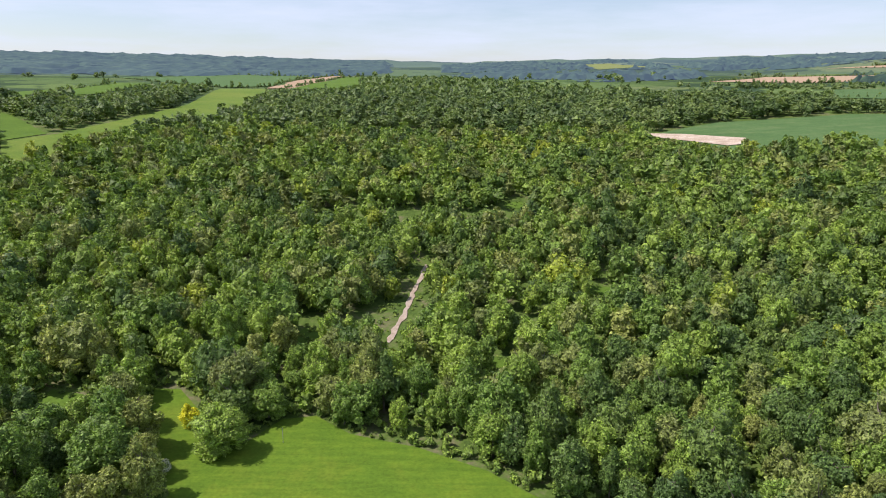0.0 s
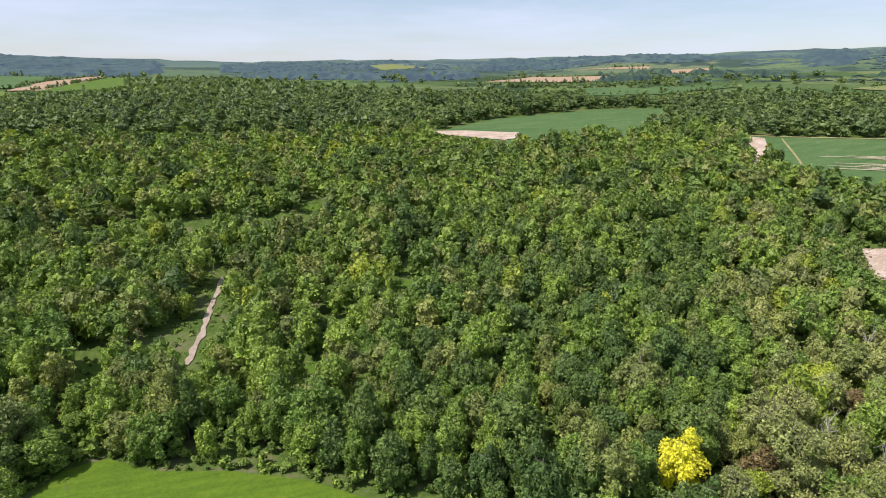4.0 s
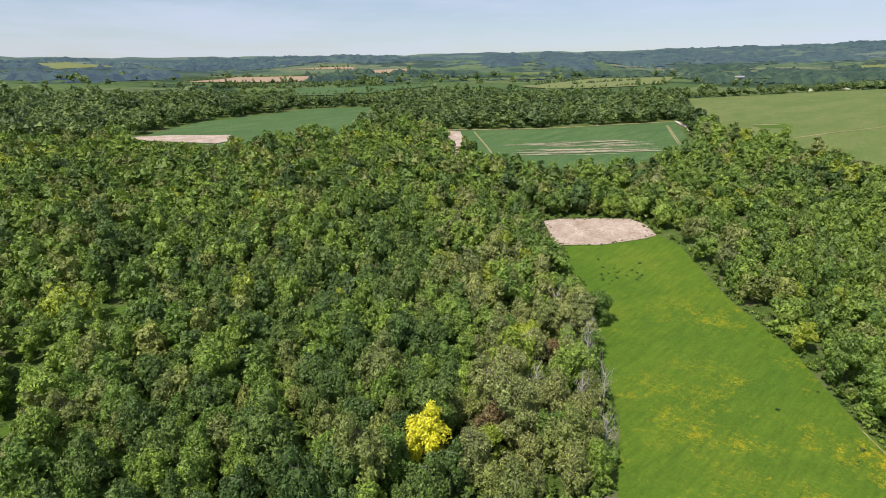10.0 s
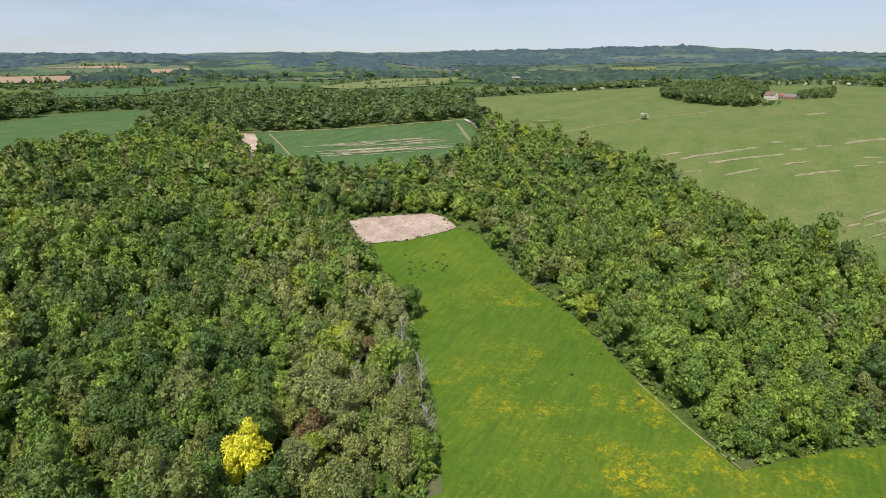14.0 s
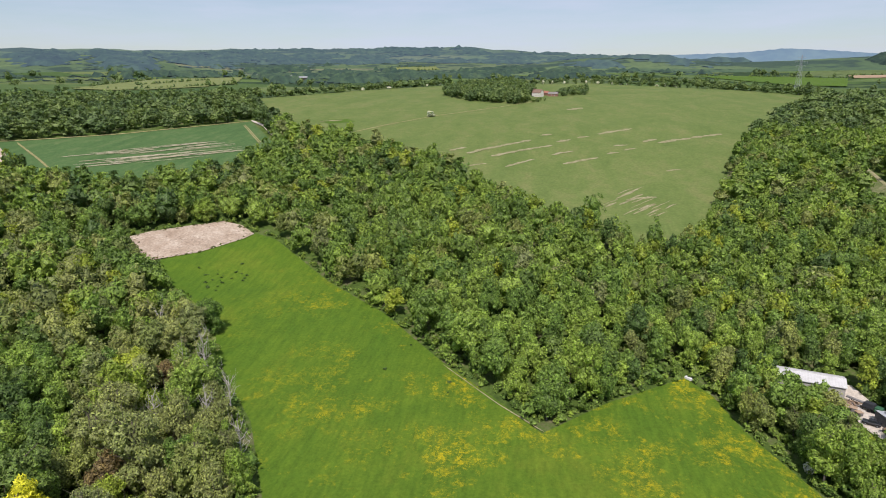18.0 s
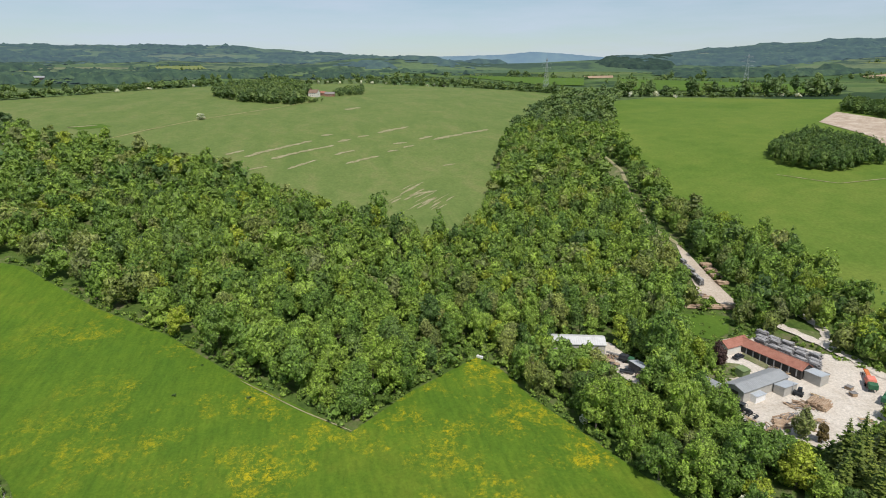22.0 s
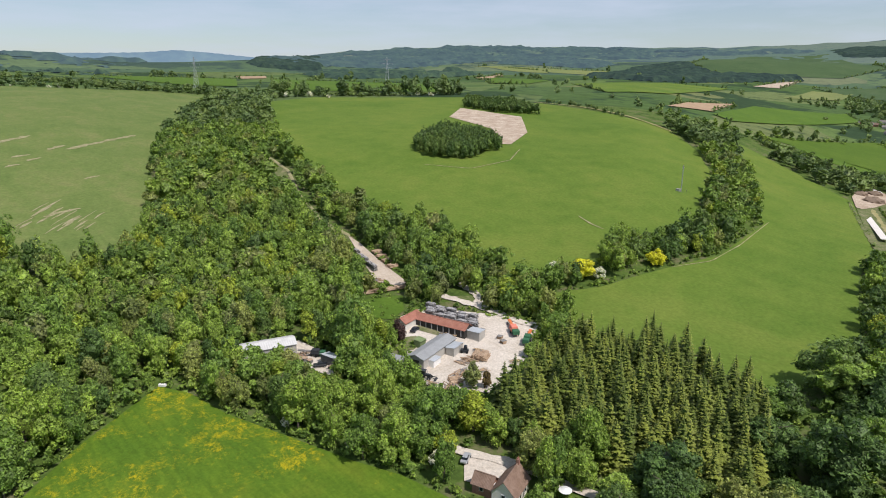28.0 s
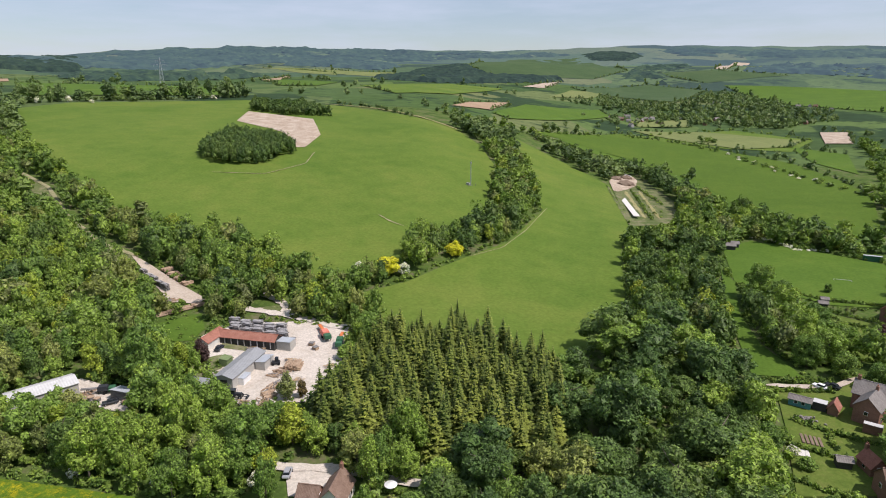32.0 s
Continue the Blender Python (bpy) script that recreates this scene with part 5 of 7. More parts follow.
FAR_WOODS = (
    (0.9, ((-2641, 3242), (-2372, 3466), (-2035, 3674), (-1638, 3867), (-829, 3721), (-291, 3509), (-178, 2141), (-352, 1634), (-772, 1808), (-1088, 1806), (-1281, 1557))),
    (0.51, ((-8, 3575), (362, 3832), (636, 3465), (1042, 3686), (858, 2345), (681, 1646), (339, 1232), (196, 1405), (-5, 2028))),
    (0.48, ((1156, 3164), (1696, 3362), (2112, 3267), (2320, 2865), (1422, 1752), (1252, 1931), (1098, 1984), (899, 2038), (850, 2211))),
    (0.48, ((471, 1062), (666, 1196), (895, 1094), (690, 841), (525, 867), (401, 867))),
    (0.58, ((1426, 3390), (2128, 3485), (2622, 3196), (2532, 2728), (1615, 1710), (1311, 1847), (1423, 2628), (1199, 2793))),
    (0.48, ((1032, 1631), (1441, 1525), (1064, 1106), (754, 954), (693, 1095))),
    (0.45, ((2391, 2531), (3013, 2506), (3194, 2277), (2935, 1884), (3401, 1832), (3817, 1561), (3807, 1102), (3058, 878), (2839, 1153), (2103, 1128), (1743, 1218), (1561, 1412), (1454, 1512))),
    (0.41, ((1380, 1410), (1626, 1238), (1873, 1098), (2331, 945), (2261, 646), (2074, 590), (1938, 782), (1523, 813), (1016, 812), (933, 919))),
    (0.37, ((1794, 644), (2109, 431), (2287, 192), (2087, -50), (1951, -258), (1383, -185), (1434, -37), (1645, 200), (1217, 300), (1109, 387))),
    (0.48, ((1918, 1481), (3173, 2149), (3684, 1809), (3992, 1306), (4164, 546), (3995, 383), (4196, -183), (4011, -522), (4067, -1049), (4003, -1271), (2012, -607), (2073, -182), (2610, 251), (2268, 705), (1955, 967), (1600, 1093), (1498, 1166))),
    (0.55, ((1609, 754), (2035, 634), (2213, 410), (2178, 171), (2014, -177), (1958, -558), (1790, -541), (1773, -156), (1583, 209), (1265, 396), (1094, 463))),
    (1, ((2029, -949), (3560, -1951), (3267, -1970), (1770, -1075), (1807, -967), (1887, -915))),
    (0.7, ((2074, -1016), (3263, -2081), (3173, -2631), (2806, -2941), (2085, -3412), (1692, -2782), (1878, -2129), (1801, -1704), (1904, -1216), (1911, -978))),
    (0.8, ((1697, -925), (1787, -1253), (1608, -1524), (1417, -1430), (1342, -1120), (1384, -885))),
    (0.7, ((2098, -1031), (3313, -2031), (3292, -2362), (3120, -2707), (2780, -2984), (2413, -3366), (1835, -3429), (1352, -3564), (1112, -3442), (1526, -3177), (1685, -2843), (1893, -2639), (1900, -2069), (2313, -1937), (1977, -1305), (1895, -1020))),
    (0.9, ((1655, -1742), (1970, -2464), (1423, -2221), (1312, -1897), (1487, -1859))),
    (1, ((1033, -1438), (1140, -1848), (1066, -2036), (887, -1979), (683, -1960), (648, -1912), (726, -1742), (770, -1607), (807, -1362))),
    (1, ((1072, -3465), (944, -3671), (728, -3387), (727, -3093), (940, -3182))),
    (0.45, ((530, -2192), (558, -2665), (479, -2952), (236, -2186), (281, -2060), (409, -2053), (481, -2071))),
    (0.6, ((493, -1349), (421, -1761), (205, -1623), (225, -1874), (39, -1833), (-59, -1539), (-59, -1244), (16, -1062), (124, -1078), (254, -1203), (358, -1274))),
    (0.85, ((719, -3747), (519, -3860), (208, -3715), (-193, -3810), (-453, -3595), (-426, -3357), (187, -3408), (541, -3467))),
    (0.5, ((237, -2491), (65, -3155), (-156, -2905), (-354, -2729), (-314, -2390), (-32, -2355), (151, -2286))),
)
CUT = OPEN
for keep, outline in FAR_WOODS:
    q = np.asarray(outline, float)
    away = float(np.median(np.hypot(*q.T)))
    if away < 1500:
        # near enough to tell the trees apart
        n = min(2600, int(np.ptp(q[:, 0]) * np.ptp(q[:, 1]) / 190))
        x, y = rng.uniform(q[:, 0].min(), q[:, 0].max(), n), rng.uniform(q[:, 1].min(), q[:, 1].max(), n)
        ok = inside(x, y, q) & (np.sin(x * 0.03 + 2 * np.sin(y * 0.017)) * np.cos(y * 0.028 + 1.3) < np.interp(keep, (0.4, 1.0), (0.0, 1.1)))
        for poly in CUT:
            ok &= ~inside(x, y, poly)
        r = rng.uniform(5.0, 9.5, ok.sum())
        if ok.sum():
            join_trees("vale_wood", TINY, x[ok], y[ok], r, r * rng.uniform(1.1, 1.7, len(r)), rng, [LEAF_FAR, LEAF_FAR], "trees and small woods in the vale", sink=0.8)
        continue
    # these canopy materials carry the painted blue haze
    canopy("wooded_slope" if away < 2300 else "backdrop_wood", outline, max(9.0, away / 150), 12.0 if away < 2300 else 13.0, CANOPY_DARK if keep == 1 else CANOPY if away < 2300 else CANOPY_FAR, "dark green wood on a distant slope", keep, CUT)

# a hill on the horizon, its haze painted as blue glow, seen through the gap between the ridges
haz = np.linspace(-119, -95, 60)
hel = np.interp(haz, (-119, -116, -112, -109.5, -107, -104, -101, -97, -95), (1.2, 1.65, 2.02, 2.18, 1.95, 1.86, 1.80, 1.6, 1.2)) + 0.02 * np.sin(haz * 7)
hv = np.concatenate([np.stack([-np.sin(np.radians(haz)) * d, np.cos(np.radians(haz)) * d, H + d * np.tan(np.radians(hel * k))], 1) for d, k in ((4700, 0.2), (4780, 0.7), (4850, 1.0), (4900, 0.6))])
k = np.arange(59)
tagged(new("backdrop_hill", mesh_of("backdrop_hill", hv, [np.concatenate([np.stack([k + 60 * j, k + 1 + 60 * j, k + 61 + 60 * j, k + 60 + 60 * j], 1)[:, ::-1] for j in range(3)])], [HAZED_HILL], smooth=True)), "distant hill on the horizon, blue from painted haze glow", "hill", kind="structure")

# single trees and small groups between the fields
n = 420
az, dist = rng.uniform(-195, 48, n), np.exp(rng.uniform(math.log(640), math.log(1900), n))
m = np.repeat(np.arange(n), rng.integers(1, 5, n))
x = -np.sin(np.radians(az[m])) * dist[m] + rng.normal(size=len(m)) * 9
y = np.cos(np.radians(az[m])) * dist[m] + rng.normal(size=len(m)) * 9
d = np.hypot(x, y)
ok = d > np.interp(bearing(x, y), LIMIT_AZ, LIMIT_D) + 15
for poly in CUT:
    ok &= ~inside(x, y, poly)
x, y, d = x[ok], y[ok], d[ok]
r = rng.uniform(3.5, 6.5, len(x)) * (0.8 + d / 1800)
join_trees("vale_trees", SPECK, x, y, r, r * rng.uniform(1.1, 1.7, len(x)), rng, [LEAF_FAR, LEAF_FAR], "scattered trees between the distant fields", sink=0.8)

# hedges round the far fields
hx, hy = [], []
for _, poly in FAR_PLOTS:
    q = np.array(poly, float)
    for a, b in zip(q, np.roll(q, -1, 0)):
        if rng.uniform() < 0.3:
            continue
        n = int(np.linalg.norm(b - a) / 5.5)
        t = np.arange(n)[:, None] / max(n, 1)
        c = a + (b - a) * t + rng.normal(size=(n, 2)) * 1.5
        c = c[rng.uniform(size=n) < 0.88]
        hx.append(c[:, 0]), hy.append(c[:, 1])
hx, hy = np.concatenate(hx), np.concatenate(hy)
d = np.hypot(hx, hy)
ok = (d > 560) & (d < 2600)
hx, hy, d = hx[ok], hy[ok], d[ok]
r = rng.uniform(3.2, 5.6, len(hx)) * (0.8 + d / 3500)
h = r * rng.uniform(0.7, 1.2, len(hx)) * np.where(rng.uniform(size=len(hx)) < 0.08, 2.2, 1)
join_trees("far_hedges", TINY, hx, hy, r, h, rng, [LEAF_FAR, LEAF_FAR], "hedgerows between the distant fields", sink=0.6)

# ---- tracks and marks on the fields ----
rs = random.Random(9)
PATH = surface("trodden_chalk", ((0.3, (0.24, 0.19, 0.13)), (0.5, (0.33, 0.27, 0.21)), (0.72, (0.42, 0.36, 0.29))), 0.3, 1.2, 0.95)
DRY = surface("dry_chalk_streaks", ((0.3, (0.25, 0.235, 0.12)), (0.5, (0.37, 0.34, 0.22)), (0.72, (0.47, 0.43, 0.32))), 0.15, 1.2, 0.95)
ribbon("wood_path", ((-18.6, 193), (-16.6, 204), (-14.2, 214), (-13.6, 222), (-11.2, 239), (-8.3, 256), (-7.6, 262)), 1.9, PATH, "pale chalk path through the wood", 0.3, 3.0, "track", 0.6)
ribbon("edge_path", ((176, 25.5), (169.3, 19.5), (156.3, 7.7), (144, -5.4)), 0.4, TURF_SCAR, "narrow pale path along the wood's edge", 0.4, 3.0)
for k, (a, b, w) in enumerate((((440, 47), (488, 2), 3.7), ((434, 29), (470, -14), 3.4), ((409, 18), (429, -1), 2.5), ((440, -13), (451, -28), 3.1), ((418, -20), (434, -44), 2.8), ((497, -34), (503, -43), 4.3), ((512, -51), (535, -80), 4.6), ((443, -51), (447, -59), 3.1), ((482, -81), (492, -93), 4.3), ((479, -91), (508, -143), 4.3), ((482, -18), (491, -28), 4.3), ((651, -33), (668, -48), 8.7), ((454, -64), (461, -73), 3.7), ((506, -6), (511, -15), 4.3), ((402, -83), (405, -92), 2.5), ((409, 42), (416, 31), 2.5), ((446, 60), (458, 49), 3.7), ((348, -52), (353, -69), 3.1), ((468, -58), (472, -69), 4.0))):
    ribbon("chalk_scar", (a, ((a[0] + b[0]) / 2 + 1, (a[1] + b[1]) / 2), b), w, TURF_SCAR, "dry pale scar in the grazed turf", 0.45, 2.5, "turf", 0.6, k)
for k in range(22):
    a, w = rs.uniform(0, 6.28), rs.random() ** 0.5
    x, y, half = 345 + math.cos(a) * w * 26, -58 + math.sin(a) * w * 17, rs.uniform(3, 11)
    ribbon("chalk_scar", ((x - 0.73 * half, y + 0.68 * half), (x, y + 0.5), (x + 0.73 * half, y - 0.68 * half)), rs.uniform(0.5, 1.5), TURF_SCAR, "dry pale scar in the grazed turf", 0.46 + 0.006 * k, 2.5, "turf", 0.7, 60 + k)
ribbon("farm_track", ((502, 146), (595, 97), (672, 36), (719, 5), (800, -4)), 1.6, SCAR, "faint farm track across the pasture", 0.5)
rs = random.Random(3)
for k in range(46):
    u = rs.choice((rs.uniform(0.02, 0.42), rs.uniform(0.62, 0.98), rs.uniform(0.0, 1.0)))
    a, b = (364 - 24 * u, 304 - 33 * u), (448 - 40 * u, 231 - 31 * u)
    s0 = rs.uniform(-0.05, 0.72)
    s1 = min(1.08, s0 + rs.uniform(0.12, 0.5))
    p, q = [(a[0] + (b[0] - a[0]) * w, a[1] + (b[1] - a[1]) * w) for w in (s0, s1)]
    ribbon("bare_stripe", (p, ((p[0] + q[0]) / 2, (p[1] + q[1]) / 2), q), rs.uniform(0.5, 1.5), DRY, "bare chalky stripe in the crop", 0.6 + 0.005 * k, 3.0, "soil", 0.8, 30 + k)
for k in range(2):
    o = k * 2.6
    ribbon("tramline", ((382 + o, 351 + o), (352 + o, 312 + o), (328 + o, 282 + o)), 1.0, SCAR, "tractor wheel track in the crop", 0.6, 5.0, "track", 0.2, k)
    ribbon("tramline", ((339 + o, 461 - o), (360 + o, 478 - o), (385 + o, 492 - o), (402 + o, 514 - o)), 1.0, SCAR, "tractor wheel track in the crop", 0.6, 5.0, "track", 0.2, 7 + k)
    ribbon("tramline", ((505 + o, 245), (470 + o, 222), (440 + o, 202)), 1.0, SCAR, "tractor wheel track in the crop", 0.6, 5.0, "track", 0.2, 17 + k)
ribbon("headland", ((372, 377), (389, 358), (438, 312), (529, 249)), 2.4, SCAR, "bare headland along the crop", 0.6)
ribbon("headland", ((312, 246), (332, 226), (356, 198), (415, 180)), 4.5, GRAVEL, "pale chalk headland below the crop", 0.7)
drape("chalk_corner", ((369, 371), (376, 361), (322, 299), (312, 307)), CHALK, "bare chalk corner of the crop field", "soil", 0.6)
drape("chalk_corner", CORN_CHALK, CHALK, "bare chalk corner beside the crop field", "soil", 0.7)
ribbon("yard_lane", ((532, 250), (505, 226), (468, 202)), 3.6, GRAVEL, "pale farm lane beside the crop", 0.7)
ribbon("field_edge_track", ((470, -563), (400, -557), (329, -535), (270, -512)), 3.0, SCAR, "pale track along the hill's rim", 0.7)
ribbon("crop_scar", ((189, -265.6), (178, -261), (168.9, -259.4)), 0.8, TURF_SCAR, "pale scuff in the crop", 0.55, 3.0, "soil", 0.5)
ribbon("fence_path", ((125.1, -247), (117.8, -269), (119.7, -303), (128.3, -360)), 0.4, TURF_SCAR, "pale path beside the field fence", 0.45, 4.0)
ribbon("copse_margin", ((300, -345), (285, -318), (290, -285), (318, -268)), 0.7, TURF_SCAR, "dry rim round the hill copse", 0.55, 4.0, "turf", 0.5)
ribbon("lane", ((115.8, -86), (109.7, -90.2), (98.4, -92.2), (89, -97), (83.9, -99.5), (74.4, -101), (64.8, -104), (50.1, -109), (30, -116)), 3.0, GRAVEL, "pale village lane between hedges", 0.5, 3.0)
ribbon("yard_road", ((173.9, -154.4), (164.4, -156.5), (155.2, -158.7), (146.8, -159.9), (136.9, -160.6), (127.7, -162.9)), 3.4, GRAVEL, "pale chalk road behind the timber yard", 0.5, 2.0, "track", 0.35)
ribbon("yard_road", ((155.5, -158.4), (163.4, -165.4), (172.0, -167.3), (184, -168)), 3.0, GRAVEL, "pale chalk road behind the timber yard", 0.5, 2.0, "track", 0.35, 4)
ribbon("works_margin", ((123.7, -484.5), (99.3, -423.0), (79.8, -374.1)), 2.2, ROUGH, "weedy margin beside the works yard", 0.45, 4.0, "turf", 0.5)
ribbon("works_aisle", ((108, -478), (90, -432), (76, -398)), 2.6, SCAR, "dry grassy aisle beside the concrete strip", 0.5, 4.0, "turf", 0.5)
ribbon("works_aisle", ((100, -488), (82, -440), (68, -402)), 2.2, SCAR, "dry grassy aisle between hedges", 0.5, 4.0, "turf", 0.5, 3)
drape("sheep_pen", ((549.8, 192.4), (564.1, 171.1), (548.9, 159.0), (532.2, 179.0)), BRIGHT, "small lush fenced corner of the pasture", "field", 0.45)
ribbon("pen_scar", ((543, 190), (556, 172)), 4.0, TURF_SCAR, "bare pale ground beside the pen", 0.6, 3.0, "turf", 0.4)
ribbon("drive", ((-2, -192), (-11, -195.5), (-20.2, -200.5), (-26, -210)), 2.2, TRACK, "pale drive to the village houses", 0.6, 3.0)
ribbon("wood_track", ((245, -162), (270, -161), (314, -172), (360, -190), (412, -197)), 2.2, TURF_SCAR, "chalk track up through the wood", 0.5)
for q in CLEARINGS[1:]:
    drape("clearing", q, BRIGHT, "sunlit grassy clearing in the wood", "grass", 0.3)
drape("works_pad", ((127.9, -505.6), (131, -530), (130.5, -557.4), (118, -548), (110.8, -531.6), (107, -508), (108.5, -486.0), (112, -470), (115.9, -472.0)), CHALK, "pale bare pad of the works yard", "ground", 0.6)


# ---- buildings and things ----
def metal_sheet(name, col, rough=0.45, metal=0.3):
    return surface(name, ((0.3, tuple(c * 0.82 for c in col)), (0.55, col), (0.75, tuple(min(1, c * 1.12) for c in col))), 0.35, 3.0, rough, grain=0.12, relief=0.15, depth=0.02, metal=metal)


WHITE_SHEET = metal_sheet("white_roof_sheets", (0.52, 0.52, 0.50), 0.5, 0.0)
GREY_SHEET = metal_sheet("grey_roof_sheets", (0.29, 0.30, 0.30), 0.5, 0.1)
PALE_SHEET = metal_sheet("pale_roof_sheets", (0.42, 0.45, 0.47), 0.45, 0.1)
TILE_RED = surface("clay_tiles", ((0.3, (0.235, 0.105, 0.075)), (0.5, (0.31, 0.14, 0.10)), (0.7, (0.36, 0.19, 0.14))), 0.5, 3.0, 0.85, depth=0.05)
TILE_BROWN = surface("brown_tiles", ((0.3, (0.14, 0.095, 0.07)), (0.5, (0.20, 0.135, 0.10)), (0.7, (0.25, 0.18, 0.14))), 0.5, 3.0, 0.85, depth=0.05)
SLATE = surface("grey_slates", ((0.3, (0.16, 0.145, 0.13)), (0.7, (0.26, 0.24, 0.22))), 0.5, 3.0, 0.8, depth=0.05)
BRICK = surface("weathered_brick", ((0.3, (0.20, 0.105, 0.075)), (0.7, (0.31, 0.18, 0.13))), 0.6, 5.0, 0.9, depth=0.03)
RENDER = surface("cream_render", ((0.3, (0.58, 0.55, 0.48)), (0.7, (0.70, 0.67, 0.60))), 0.4, 4.0, 0.9, grain=0.1)
BLOCK = surface("grey_blockwork", ((0.3, (0.34, 0.33, 0.30)), (0.7, (0.45, 0.43, 0.39))), 0.5, 4.0, 0.9, grain=0.15)
# tarred boards, and the painted shade of open fronts and doorways
TARRED_AND_SHADE = surface("dark_boards_and_opening_shade", ((0.3, (0.045, 0.042, 0.040)), (0.7, (0.085, 0.080, 0.075))), 0.6, 5.0, 0.8)
OLD_TIMBER = surface("weathered_timber", ((0.3, (0.11, 0.105, 0.10)), (0.5, (0.19, 0.183, 0.175)), (0.7, (0.29, 0.28, 0.265))), 0.6, 5.0, 0.9)
GREY_BOARD = surface("silvered_boards", ((0.3, (0.24, 0.23, 0.225)), (0.5, (0.36, 0.35, 0.34)), (0.7, (0.47, 0.455, 0.44))), 0.6, 5.0, 0.9)
FRESH_LOG = surface("cut_logs", ((0.3, (0.21, 0.145, 0.095)), (0.5, (0.34, 0.245, 0.165)), (0.7, (0.50, 0.39, 0.28))), 0.7, 5.0, 0.9)
DARK_METAL = surface("dark_machine_paint", ((0.3, (0.025, 0.028, 0.032)), (0.7, (0.055, 0.06, 0.065))), 1.0, 6.0, 0.5, relief=0)
ORANGE = surface("orange_machine_paint", ((0.3, (0.52, 0.15, 0.055)), (0.7, (0.62, 0.21, 0.08))), 1.0, 6.0, 0.5, relief=0)
FADED_RED = surface("faded_red_paint", ((0.3, (0.60, 0.16, 0.11)), (0.7, (0.70, 0.27, 0.20))), 1.0, 6.0, 0.6, relief=0)
MOSS_BOARDS = surface("mossy_boards", ((0.3, (0.12, 0.17, 0.07)), (0.7, (0.20, 0.25, 0.12))), 0.8, 4.0, 0.9)
GREEN_PAINT = surface("green_machine_paint", ((0.3, (0.035, 0.105, 0.055)), (0.7, (0.055, 0.15, 0.08))), 1.0, 6.0, 0.5, relief=0)
BLUE_PAINT = surface("blue_doors", ((0.3, (0.10, 0.16, 0.26)), (0.7, (0.15, 0.22, 0.34))), 1.0, 6.0, 0.6, relief=0)
TEAL_PAINT = surface("teal_boards", ((0.3, (0.08, 0.22, 0.24)), (0.7, (0.12, 0.29, 0.31))), 1.0, 6.0, 0.7, relief=0)
CAR_BLACK = surface("dark_car_paint", ((0.3, (0.018, 0.02, 0.024)), (0.7, (0.03, 0.033, 0.038))), 1.0, 6.0, 0.25, relief=0, spec=0.5)
CAR_SILVER = surface("silver_car_paint", ((0.3, (0.42, 0.43, 0.45)), (0.7, (0.52, 0.53, 0.55))), 1.0, 6.0, 0.3, relief=0, metal=0.4, spec=0.5)
CAR_WHITE = surface("white_car_paint", ((0.3, (0.70, 0.70, 0.69)), (0.7, (0.78, 0.78, 0.77))), 1.0, 6.0, 0.3, relief=0, spec=0.5)
TYRE = surface("tyre_rubber", ((0.3, (0.018, 0.018, 0.018)), (0.7, (0.03, 0.03, 0.03))), 1.0, 6.0, 0.9, relief=0)
GALV = surface("galvanised_steel", ((0.3, (0.36, 0.38, 0.40)), (0.7, (0.48, 0.50, 0.52))), 1.0, 6.0, 0.5, relief=0, metal=0.5)
CONCRETE = surface("pale_concrete", ((0.3, (0.55, 0.52, 0.47)), (0.7, (0.68, 0.65, 0.60))), 0.4, 4.0, 0.9, grain=0.12)
SOIL = surface("dug_soil", ((0.3, (0.15, 0.11, 0.08)), (0.7, (0.25, 0.19, 0.14))), 0.6, 4.0, 0.95)
glass_m, glass_nt, glass_b = nodes_of("window_glass")
glass_b.inputs["Base Color"].default_value = (0.02, 0.025, 0.03, 1)
glass_b.inputs["Roughness"].default_value = 0.08
GLASS = glass_m


def block(sx, sy, sz, x=0.0, y=0.0, z=0.0, bevel=0.03, turn=0.0, taper=1.0, tilt=0.0):
    """A bevelled box whose base centre is at x, y, z; taper shrinks its top."""
    bm = bmesh.new()
    bmesh.ops.create_cube(bm, size=1.0)
    for v in bm.verts:
        k = taper if v.co.z > 0 else 1.0
        v.co = Vector((v.co.x * sx * k, v.co.y * sy * k, (v.co.z + 0.5) * sz))
    if bevel:
        bmesh.ops.bevel(bm, geom=bm.edges[:], offset=min(bevel, sx / 4, sy / 4, sz / 4), segments=1, affect="EDGES")
    bmesh.ops.transform(bm, matrix=pose(x, y, z, tilt, 0, turn), verts=bm.verts)
    return bm


def rod(r, length, m, sides=10, r2=None):
    bm = bmesh.new()
    bmesh.ops.create_cone(bm, cap_ends=True, segments=sides, radius1=r, radius2=r if r2 is None else r2, depth=length)
    bmesh.ops.transform(bm, matrix=m, verts=bm.verts)
    return bm


def thing(name, label, category, x, y, turn=0.0, group="", lift=0.0):
    ob = tagged(new(name), label, category, group)
    ob.matrix_basis = pose(x, y, float(ground(x, y)) + 0.25 + lift, 0, 0, turn)
    return ob


